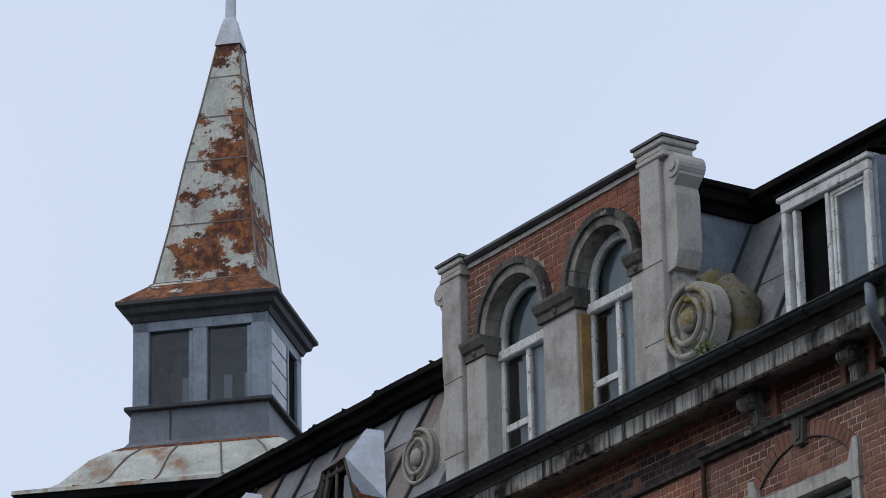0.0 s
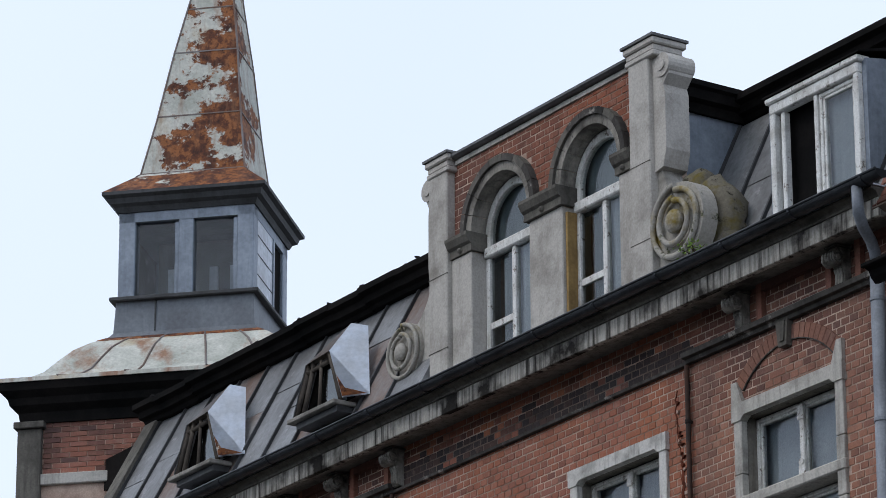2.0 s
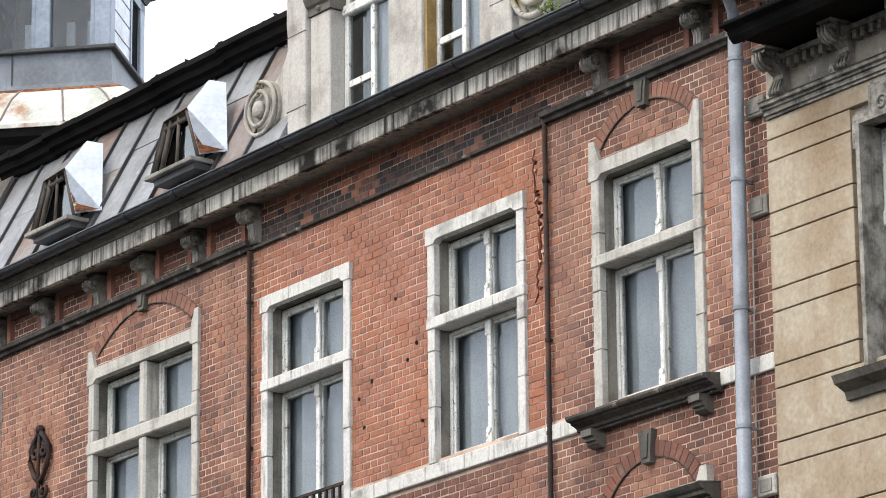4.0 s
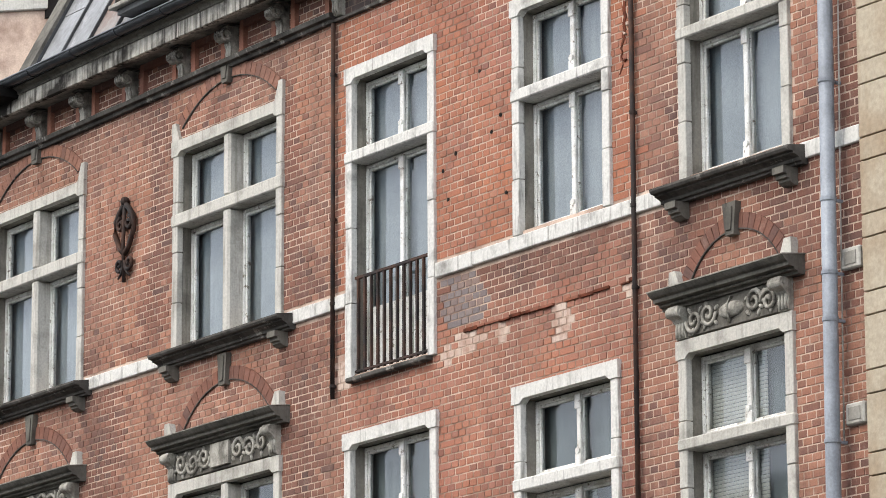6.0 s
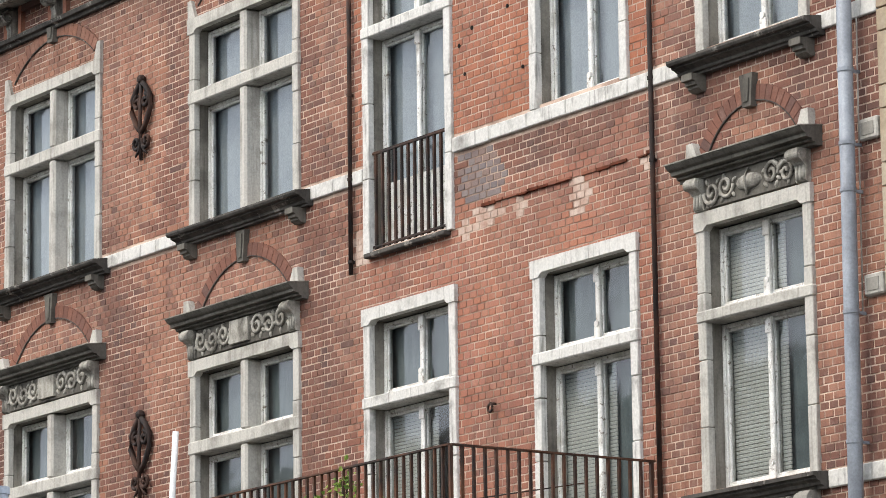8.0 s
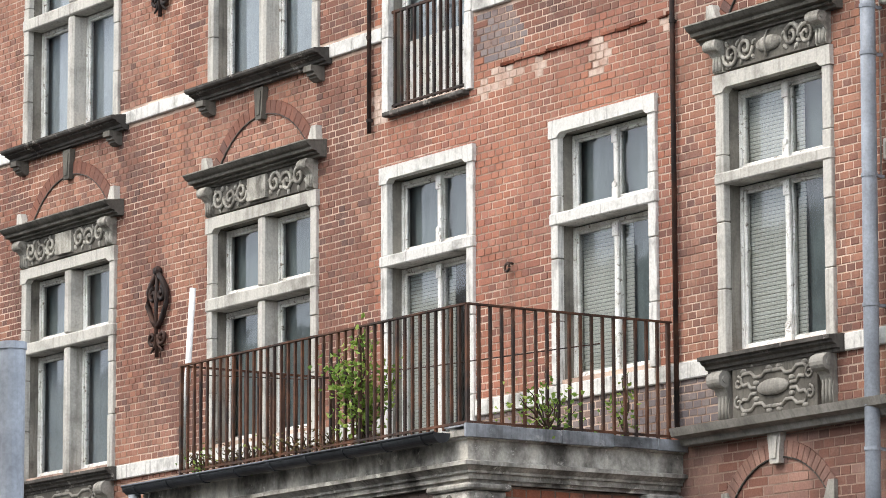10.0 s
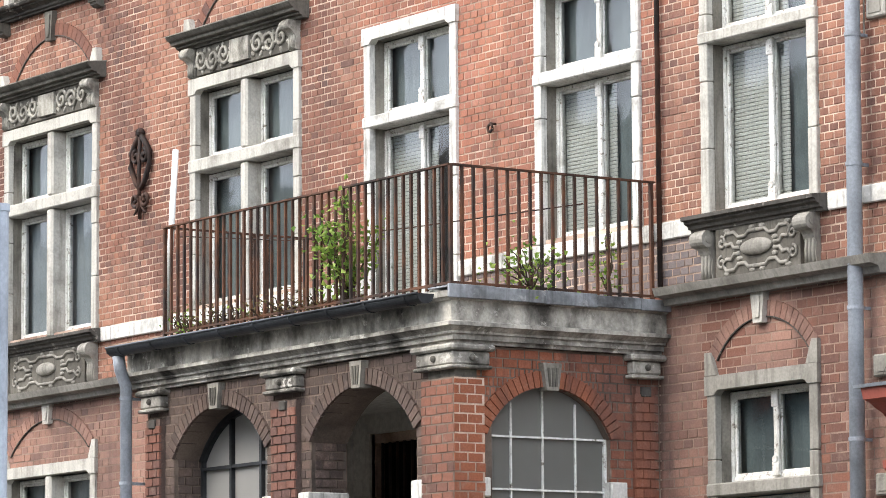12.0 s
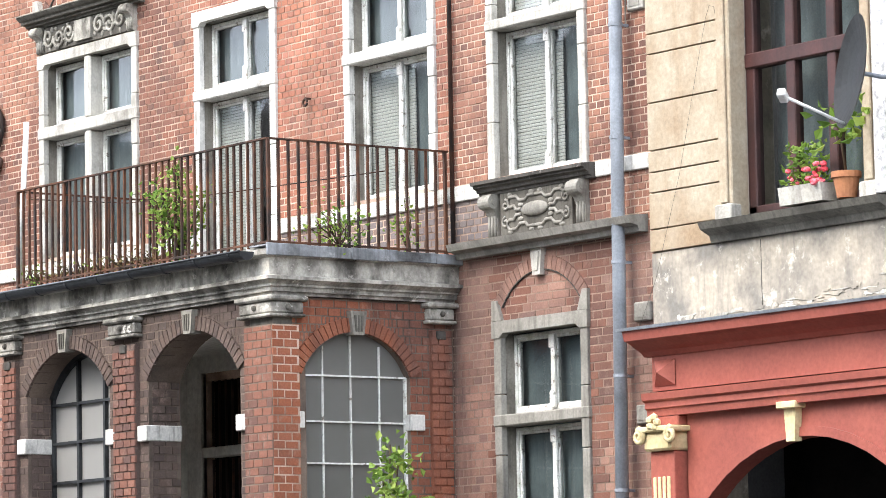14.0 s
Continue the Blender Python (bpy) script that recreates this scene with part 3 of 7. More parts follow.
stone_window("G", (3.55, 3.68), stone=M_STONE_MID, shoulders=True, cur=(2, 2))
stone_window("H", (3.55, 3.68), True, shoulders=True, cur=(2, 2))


# ---- string courses, sills, hoods ----
def band(name, label, segs, z0, z1, y, stone, length=0.62):
    t = thing(name, label, "band", (segs[0][0], y, z0), kind="structure")
    for a, b in segs:
        n = max(1, round((b - a) / length))
        for i in range(n):
            j = random.uniform(-0.006, 0.006)
            part("band_stone", box(a + (b - a) * i / n + 0.003, a + (b - a) * (i + 1) / n - 0.003, y + j, 0.02, z0 + random.uniform(0, 0.006), z1 - random.uniform(0, 0.006), 0.008), stone, t)
    return made(t)


band("trim_upper", "whitewashed stone band across the brick front", [(-9.6, -7.62), (-5.36, -3.72), (-1.47, -0.46), (1.02, 4.5), (6.14, 6.88)], 9.33, 9.47, -0.035, M_STONE_WHITE)
band("trim_lower", "whitewashed stone band at sill height", [(-9.6, -7.6), (-5.4, -0.48), (1.04, 4.44), (6.12, 6.88)], 5.70, 5.85, -0.035, M_STONE_WHITE)


def moulding(name, label, prof, x0, x1, mat, category="cornice", group="", kind="structure"):
    ob = mesh_object(name, shape(prof, "x", x0, x1), mat)
    return tagged(ob, label, category, group, kind)


def sill_with_blocks(x0, x1, z):
    t = thing("window_sill", "sooty moulded stone window sill on two small corbels", "window sill", ((x0 + x1) / 2, 0, z - 0.2), "window sills")
    pr = [(0.02, z - 0.135), (-0.06, z - 0.135), (-0.06, z - 0.115), (-0.085, z - 0.11), (-0.09, z - 0.085), (-0.13, z - 0.065), (-0.15, z - 0.06), (-0.15, z - 0.045), (-0.19, z - 0.04), (-0.205, z - 0.02), (-0.205, z), (0.02, z + 0.03)]
    part("sill_slab", shape(pr, "x", x0, x1), M_STONE_BLACK, t)
    for c in (x0 + 0.2, x1 - 0.2):
        part("corbel", shape([(0.02, z - 0.135), (-0.15, z - 0.135), (-0.15, z - 0.19), (-0.115, z - 0.195), (-0.115, z - 0.225), (-0.085, z - 0.23), (-0.085, z - 0.25), (-0.04, z - 0.275), (0.02, z - 0.275)], "x", c - 0.07, c + 0.07), M_STONE_DARK, t)
    return made(t)


for x0, x1 in ((4.42, 6.22), (-3.78, -1.36), (-7.7, -5.26)):
    sill_with_blocks(x0, x1, 9.42)


def blind_arch(xc, half, zs, rise, keyz, stone=None, n=21):
    """A shallow brick arch of wedge bricks over a window, with its keystone."""
    t = thing("relieving_arch", "shallow brick arch with a stone keystone over a window", "arch", (xc, 0, zs), "relieving arches", "structure")
    r, drop = arch_of(half, rise)
    a = math.asin(half / r)
    for b in ring_wedges(xc, zs - drop, r, r + 0.13, math.pi / 2 - a, math.pi / 2 + a, n, -0.014, 0.02, 0.004):
        part("arch_brick", b, M_BRICK_PINK if zs < 6 else M_BRICK_DARK if zs < 9 else M_BRICK_ROSE, t)
    # Thin black strip below the arch ring: its shadow line drawn as colour.
    rim = shape([(xc + (r - 0.004) * math.cos(q), zs - drop + (r - 0.004) * math.sin(q)) for q in [math.pi / 2 + a - 2 * a * i / 16 for i in range(17)]] + [(xc + (r + 0.006) * math.cos(q), zs - drop + (r + 0.006) * math.sin(q)) for q in [math.pi / 2 - a + 2 * a * i / 16 for i in range(17)]], "y", -0.018, 0.02)
    part("arch_shadow_line", rim, M_STONE_BLACK, t)
    top = zs + rise
    part("keystone", shape([(xc - 0.055, top - 0.05), (xc + 0.055, top - 0.05), (xc + 0.085, keyz), (xc - 0.085, keyz)], "y", -0.06, 0.02), stone or M_STONE_DARK, t)
    part("keystone_panel", shape([(xc - 0.03, top - 0.01), (xc + 0.03, top - 0.01), (xc + 0.05, keyz - 0.04), (xc - 0.05, keyz - 0.04)], "y", -0.072, -0.06), stone or M_STONE_DARK, t)
    return made(t)


blind_arch(5.32, 0.60, 11.68, 0.27, 12.15)
blind_arch(-2.595, 0.88, 11.70, 0.32, 12.17)
blind_arch(-6.48, 0.88, 11.70, 0.32, 12.17)
blind_arch(5.28, 0.60, 8.56, 0.38, 9.16)
blind_arch(-2.60, 0.84, 8.56, 0.44, 9.26)
blind_arch(-6.48, 0.84, 8.56, 0.44, 9.26)
blind_arch(5.27, 0.58, 4.66, 0.30, 5.16, M_STONE)
blind_arch(-6.5, 0.84, 4.66, 0.34, 5.16, M_STONE)


def scroll_panel(t, x0, x1, z0, z1, y, mat, rich=True):
    """Raised scrollwork on a flat slab."""
    # Under the carved stone the slab is darker than the scrolls raised on it.
    slab = part("panel_slab", box(x0, x1, y, 0.02, z0, z1, 0.004), M_STONE_DARK if mat is M_CARVED else mat, t)
    h, xm, zm = (z1 - z0), (x0 + x1) / 2, (z0 + z1) / 2
    n = 2 if x1 - x0 < 1.3 else 3
    for sgn in (-1, 1):
        for i in range(n):
            cx = xm + sgn * (0.2 + (x1 - x0 - 0.4) / 2 * (i + 0.5) / n)
            bm = bmesh.new()
            tube(bm, spiral((cx, zm + 0.05 * h * (-1) ** i), h * 0.4, h * 0.05, 1.5, math.pi * (i % 2), y - 0.012, 24, sgn * (-1) ** i), h * 0.068, 6)
            part("scroll", bm, mat, slab)
            for k in range(5):
                a = 1.3 * k + i
                q = (cx + sgn * h * 0.46 * math.cos(a), y - 0.002, zm + h * 0.38 * math.sin(a))
                bm = bmesh.new()
                bmesh.ops.create_uvsphere(bm, u_segments=7, v_segments=5, radius=h * 0.09, matrix=Matrix.LocRotScale(q, Euler((0, a, 0)), (1.5, 0.8, 0.75)))
                part("leaf_bud", bm, mat, slab)
    if rich:
        bm = bmesh.new()
        bmesh.ops.create_uvsphere(bm, u_segments=16, v_segments=10, radius=1.0, matrix=Matrix.LocRotScale((xm, y, zm), None, (0.16, 0.05, h * 0.26)))
        part("cartouche", bm, mat, t)
        bm = bmesh.new()
        tube(bm, [(xm - 0.03, y - 0.01, zm - h * 0.4), (xm, y - 0.04, zm - h * 0.2), (xm, y - 0.055, zm + h * 0.1), (xm, y - 0.01, zm + h * 0.4)], 0.012, 6)
        part("cartouche_band", bm, mat, t)
    else:
        part("cartouche", shape([(xm - 0.17, z0 + 0.03), (xm + 0.17, z0 + 0.03), (xm + 0.17, z1 - 0.02), (xm - 0.17, z1 - 0.02)], "y", y - 0.035, y), mat, t)


def console(t, xc, z0, z1, y, mat, w=0.13):
    """A scrolled stone console, thicker at the top."""
    h = z1 - z0
    prof = [(0.02, z0), (y * 0.35, z0), (y * 0.42, z0 + h * 0.2), (y * 0.35, z0 + h * 0.42), (y * 0.6, z0 + h * 0.58), (y, z0 + h * 0.72), (y * 1.05, z0 + h * 0.86), (y * 0.95, z1), (0.02, z1)]
    c = part("console", shape(prof, "x", xc - w / 2, xc + w / 2), mat, t)
    bm = bmesh.new()
    drum(bm, (xc, y * 0.78, z0 + h * 0.82), "x", h * 0.17, w + 0.03, 16)
    drum(bm, (xc, y * 0.78, z0 + h * 0.82), "x", h * 0.08, w + 0.05, 12)
    part("volute", bm, mat, c)
    for k in (-0.3, 0, 0.3):
        bm = bmesh.new()
        tube(bm, [(xc + k * w, y * 0.42, z0 + 0.01), (xc + k * w, y * 0.44, z0 + h * 0.25), (xc + k * w, y * 0.38, z0 + h * 0.5)], w * 0.13, 6)
        part("flute", bm, mat, c)


def hood(x0, x1, zb, zt):
    """Cornice hood over a carved frieze on two consoles."""
    t = thing("window_hood", "sooty stone cornice hood over a carved frieze", "window hood", ((x0 + x1) / 2, 0, zb), "window hoods")
    zc = zt - 0.145
    pr = [(0.02, zc), (-0.07, zc), (-0.075, zc + 0.022), (-0.105, zc + 0.03), (-0.11, zc + 0.05), (-0.165, zc + 0.058), (-0.17, zc + 0.085), (-0.2, zc + 0.1), (-0.225, zc + 0.125), (-0.23, zt - 0.01), (0.02, zt + 0.02)]
    part("cornice", shape(pr, "x", x0 - 0.14, x1 + 0.14), M_STONE_DARK, t)
    part("cornice_fillet", box(x0 - 0.1, x1 + 0.1, -0.118, -0.06, zc + 0.026, zc + 0.047, 0.004), M_STONE_DARK, t)
    part("lead_cap", shape([(-0.236, zt - 0.009), (-0.236, zt), (0.02, zt + 0.03), (0.02, zt + 0.022)], "x", x0 - 0.146, x1 + 0.146), M_SOFFIT, t)
    scroll_panel(t, x0 + 0.16, x1 - 0.16, zb + 0.01, zc, -0.045, M_CARVED, x1 - x0 < 1.7)
    for c in (x0 + 0.075, x1 - 0.075):
        console(t, c, zb + 0.005, zc, -0.14, M_CARVED)
    for s in (-1, 1):
        xc = (x0 + x1) / 2 + s * ((x1 - x0) / 2 - 0.02)
        part("acroter_block", shape([(xc - 0.08, zt + 0.02), (xc + 0.08, zt + 0.02), (xc + 0.04 + 0.03 * s, zt + 0.17), (xc - 0.04 + 0.03 * s, zt + 0.17)], "y", -0.07, 0.02), M_STONE, t)
    return made(t)


hood(4.54, 6.01, 8.145, 8.555)
hood(-3.61, -1.59, 8.125, 8.555)
hood(-7.5, -5.48, 8.125, 8.555)


def strap_panel(t, x0, x1, z0, z1, y, mat):
    """Flat strapwork round a long boss: notched frame, curled straps and beads on a slab."""
    # Slab in a darker stone than the straps on it.
    slab = part("panel_slab", box(x0, x1, y, 0.02, z0, z1, 0.004), M_STONE_DARK, t)
    h, w, xm, zm = z1 - z0, x1 - x0, (x0 + x1) / 2, (z0 + z1) / 2
    bm = bmesh.new()
    bmesh.ops.create_uvsphere(bm, u_segments=18, v_segments=10, radius=1.0, matrix=Matrix.LocRotScale((xm, y - 0.012, zm + 0.01), None, (0.2, 0.04, h * 0.17)))
    part("cartouche", bm, mat, t)
    for sx in (-1, 1):
        for sz in (-1, 1):
            bm = bmesh.new()
            tube(bm, [(xm + sx * w * a, y - 0.004, zm + sz * h * b) for a, b in ((0.0, 0.36), (0.1, 0.36), (0.14, 0.27), (0.22, 0.27), (0.27, 0.38), (0.36, 0.38), (0.4, 0.26), (0.36, 0.14), (0.3, 0.16), (0.27, 0.06), (0.2, 0.06))], 0.017, 6)
            part("strap", bm, mat, slab)
            bm = bmesh.new()
            tube(bm, spiral((xm + sx * w * 0.42, zm + sz * h * 0.2), 0.055, 0.01, 1.2, math.pi / 2, y - 0.004, 16, sx * sz), 0.013, 6)
            part("scroll", bm, mat, slab)
            for k in range(3):
                bm = bmesh.new()
                bmesh.ops.create_uvsphere(bm, u_segments=8, v_segments=6, radius=0.026, matrix=Matrix.LocRotScale((xm + sx * w * (0.06 + 0.15 * k), y - 0.002, zm + sz * h * (0.43 if k != 1 else 0.16)), None, (1.5, 0.6, 0.8)))
                part("bead", bm, mat, slab)


def apron(x0, x1):
    """Sill, carved panel and consoles under a first-floor window."""
    t = thing("window_apron", "grey stone sill over a carved panel with consoles", "window apron", ((x0 + x1) / 2, 0, 5.28), "window aprons")
    z = 5.83
    pr = [(0.02, z - 0.125), (-0.06, z - 0.125), (-0.065, z - 0.1), (-0.09, z - 0.095), (-0.1, z - 0.07), (-0.135, z - 0.055), (-0.14, z - 0.035), (-0.17, z - 0.03), (-0.172, z), (0.02, z + 0.02)]
    part("sill_slab", shape(pr, "x", x0 - 0.1, x1 + 0.1), M_STONE_BLACK, t)
    strap_panel(t, x0 + 0.2, x1 - 0.2, 5.31, 5.705, -0.05, M_STONE_MID)
    for c in (x0 + 0.08, x1 - 0.08):
        console(t, c, 5.31, 5.705, -0.12, M_STONE_MID, 0.14)
    return made(t)


apron(4.54, 6.01)
apron(-7.5, -5.48)
course = [(0.02, 5.15), (-0.1, 5.15), (-0.12, 5.2), (-0.2, 5.22), (-0.22, 5.27), (-0.225, 5.285), (0.02, 5.31)]
moulding("trim_course_east", "grey moulded stone course below the first floor", course, 4.12, 6.82, M_STONE_MID)
moulding("trim_course_west", "grey moulded stone course below the first floor", course, -9.6, -1.1, M_STONE_MID)

# ---- main cornice, frieze, gutter ----
prof = [(0.02, 12.535), (-0.20, 12.515), (-0.21, 12.50), (-0.29, 12.49), (-0.31, 12.48), (-0.335, 12.48), (-0.335, 12.63), (-0.36, 12.636), (0.0, 12.70), (0.3, 12.72)]
cove = [(-0.335, 12.634), (-0.365, 12.636), (-0.37, 12.655), (-0.385, 12.675), (-0.41, 12.688), (-0.43, 12.692), (-0.43, 12.71), (0.0, 12.72), (0.0, 12.702)]
cornice = thing("trim_cornice", "dark projecting stone cornice with streaked pale lip", "cornice", (0, 0, 12.4), kind="structure")
x = -9.6
while x < 6.97:
    e = min(x + 1.17, 6.98)
    # Blocks and cove are darker stone than the streaked fascia strip between them.
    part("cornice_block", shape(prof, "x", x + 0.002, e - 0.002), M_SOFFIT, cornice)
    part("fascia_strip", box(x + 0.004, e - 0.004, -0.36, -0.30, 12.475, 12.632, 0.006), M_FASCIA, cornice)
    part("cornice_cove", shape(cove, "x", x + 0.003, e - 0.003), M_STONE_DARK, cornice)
    x = e
made(cornice)
for nm, x0, x1 in (("trim_frieze_west", -9.6, -0.62), ("trim_frieze_east", 3.99, 6.88)):
    moulding(nm, "sooty moulded string under the frieze", [(0.02, 12.11), (-0.05, 12.11), (-0.06, 12.14), (-0.1, 12.15), (-0.11, 12.19), (0.02, 12.21)], x0, x1, M_STONE_BLACK)
moulding("trim_frieze_middle", "broken blackened string across the frieze", [(0.02, 12.10), (-0.045, 12.105), (-0.05, 12.13), (0.02, 12.145)], -0.62, 3.99, M_STONE_BLACK)


def bracket(xc):
    t = thing("cornice_bracket", "grimy grey stone scroll bracket under the cornice", "bracket", (xc, 0, 12.17), "cornice brackets")
    part("bracket_body", shape([(0.02, 12.15), (-0.05, 12.15), (-0.075, 12.2), (-0.065, 12.27), (-0.09, 12.33), (-0.14, 12.39), (-0.15, 12.45), (-0.13, 12.51), (0.02, 12.53)], "x", xc - 0.052, xc + 0.052), M_EAVES_STONE, t)
    bm = bmesh.new()
    drum(bm, (xc, -0.15, 12.4), "x", 0.066, 0.13, 18)
    part("volute", bm, M_EAVES_STONE, t)
    for s in (-1, 1):
        bm = bmesh.new()
        tube(bm, [(xc + s * 0.066, -0.15 + 0.048 * math.cos(a / 3), 12.4 + 0.048 * math.sin(a / 3)) for a in range(19)], 0.012, 6)
        drum(bm, (xc + s * 0.07, -0.15, 12.4), "x", 0.024, 0.025, 10)
        part("rosette", bm, M_EAVES_STONE, t)
    bm = bmesh.new()
    for k in range(3):
        tube(bm, [(xc - 0.04 + 0.04 * k, -0.21, 12.36), (xc - 0.04 + 0.04 * k, -0.222, 12.4), (xc - 0.04 + 0.04 * k, -0.205, 12.44)], 0.013, 6)
    part("bead", bm, M_EAVES_STONE, t)
    for k in (-0.034, 0, 0.034):
        bm = bmesh.new()
        tube(bm, [(xc + k, -0.06, 12.155), (xc + k, -0.083, 12.21), (xc + k, -0.08, 12.28), (xc + k, -0.1, 12.33)], 0.0145, 6)
        part("flute", bm, M_EAVES_STONE, t)
    part("abacus", box(xc - 0.075, xc + 0.075, -0.17, 0.02, 12.497, 12.512), M_STONE_DARK, t)
    return made(t)


for xc in (-8.3, -7.35, -6.35, -5.4, -4.44, -3.4, -2.48, -1.54, -0.55, 4.78, 6.12, 7.0):
    bracket(xc)
for x0, x1 in ((-8.1, -7.55), (-7.15, -6.55), (-6.15, -5.6), (-5.2, -4.64), (-4.2, -3.62), (-3.18, -2.68), (-2.26, -1.74), (-1.32, -0.78), (5.05, 5.9), (6.35, 6.8)):
    f = thing("frieze_panel", "recessed brick panel between cornice brackets", "panel", ((x0 + x1) / 2, 0, 12.2), "frieze panels", "structure")
    part("panel_post", box(x0 - 0.07, x0, -0.05, 0.02, 12.215, 12.53), M_BRICK, f)
    part("panel_post", box(x1, x1 + 0.07, -0.05, 0.02, 12.215, 12.53), M_BRICK, f)
    part("panel_head", box(x0, x1, -0.05, 0.02, 12.46, 12.53), M_BRICK_DARK, f)
    part("panel_ledge", box(x0, x1, -0.05, 0.02, 12.205, 12.232, 0.008), M_STONE_MID, f)
    made(f)


def half_gutter(name, label, pts, r, brackets):
    """Half-round gutter along x at (y, z) with a rolled lip and strap hooks."""
    x0, x1, y, z = pts
    t = thing(name, label, "gutter", ((x0 + x1) / 2, y, z))
    outer = [(y + r * math.cos(a), z + r * math.sin(a)) for a in [math.pi + math.pi * i / 12 for i in range(13)]]
    inner = [(y + (r - 0.008) * math.cos(a), z + (r - 0.008) * math.sin(a)) for a in [2 * math.pi - math.pi * i / 12 for i in range(13)]]
    part("trough", shape(outer + inner, "x", x0, x1), M_GUTTER, t)
    bm = bmesh.new()
    tube(bm, [(x0, y - r, z), (x1, y - r, z)], 0.012, 8)
    part("lip", bm, M_GUTTER, t)
    part("end_cap", box(x0 - 0.004, x0 + 0.004, y - r + 0.01, y + r - 0.01, z - r * 0.7, z), M_GUTTER, t)
    part("end_cap", shape([(y + (r + 0.004) * math.cos(a), z + (r + 0.004) * math.sin(a)) for a in [math.pi + math.pi * i / 12 for i in range(13)]], "x", x1 - 0.002, x1 + 0.008), M_GUTTER, t)
    n = int((x1 - x0) / brackets)
    for i in range(n + 1):
        xx = x0 + 0.2 + (x1 - x0 - 0.4) * i / n
        strap = [(y + (r + 0.008) * math.cos(a), z + (r + 0.008) * math.sin(a)) for a in [math.pi + math.pi * k / 10 for k in range(11)]]
        inn = [(y + (r + 0.001) * math.cos(a), z + (r + 0.001) * math.sin(a)) for a in [2 * math.pi - math.pi * k / 10 for k in range(11)]]
        part("strap", shape(strap + inn, "x", xx - 0.015, xx + 0.015), M_GUTTER, t)
    return made(t)


half_gutter("roof_gutter", "dark half-round metal roof gutter on the cornice", (-9.6, 7.2, -0.5, 12.757), 0.066, 0.9)
tagged(mesh_object("trim_drip_edge", box(-9.6, 6.98, -0.46, -0.1, 12.722, 12.736), M_PALE_SHEET), "thin pale drip sheet under the gutter", "trim", kind="structure")


def downpipe(name, label, pts, r, mat, collars, neck=()):
    t = thing(name, label, "downpipe", pts[-1], "rain downpipes")
    bm = bmesh.new()
    tube(bm, pts, r, 14)
    part("pipe", bm, mat, t)
    if neck:
        bm = bmesh.new()
        tube(bm, neck, r * 0.8, 14)
        part("swan_neck", bm, mat, t)
    for z in collars:
        bm = bmesh.new()
        f = (z - pts[-1][2]) / (pts[-2][2] - pts[-1][2])
        xz = pts[-1][0] + (pts[-2][0] - pts[-1][0]) * f
        drum(bm, (xz, pts[-1][1], z), "z", r + 0.006, 0.03, 18)
        c = part("collar", bm, mat, t)
        part("wall_clip", box(xz - 0.012, xz + 0.012, pts[-1][1], 0.0, z - 0.012, z + 0.012), mat, c)
    return made(t)


downpipe("rain_downpipe", "thick grey zinc downpipe beside the brick edge", [(6.662, -0.14, 12.22), (6.51, -0.14, 0.1)], 0.06, M_PIPE,
         [11.9, 10.9, 9.85, 8.9, 8.32, 7.95, 7.0, 6.0, 5.24, 4.9, 3.9, 2.9],
         [(6.89, -0.5, 12.72), (6.89, -0.5, 12.58), (6.87, -0.48, 12.5), (6.8, -0.38, 12.42), (6.72, -0.24, 12.36), (6.67, -0.16, 12.29), (6.66, -0.14, 12.2)])
for xx, ze in ((SEC_L, 8.5), (SEC_R, 5.3)):
    downpipe("thin_downpipe", "thin rusty iron pipe down the brick front", [(xx, -0.04, 12.1), (xx, -0.04, ze)], 0.022, M_IRON, [11.6, 10.2, 9.4, 8.62 if ze > 8 else 8.7])
w1 = thing("cable_conduit", "pale cable run beside the downpipe", "cable", (6.6, -0.02, 7.0))
bm = bmesh.new()
tube(bm, [(6.66, -0.02, 10.62), (6.63, -0.022, 9.2), (6.59, -0.02, 7.0)], 0.007, 6)
part("cable", bm, M_STONE, w1)
made(w1)
for z in (11.49, 10.67, 8.42, 7.2, 4.45, 3.55):
    vb = thing("wall_vent_block", "small pale stone block set in brick", "vent block", (6.75, 0, z), "vent blocks")
    part("block", box(6.64, 6.86, -0.045, 0.02, z - 0.08, z + 0.09, 0.012), M_STONE_MID if z < 5 or z > 10 else M_STONE, vb)
    part("grating", box(6.68, 6.82, -0.052, -0.04, z - 0.045, z + 0.055), M_STONE_MID, vb)
    made(vb)


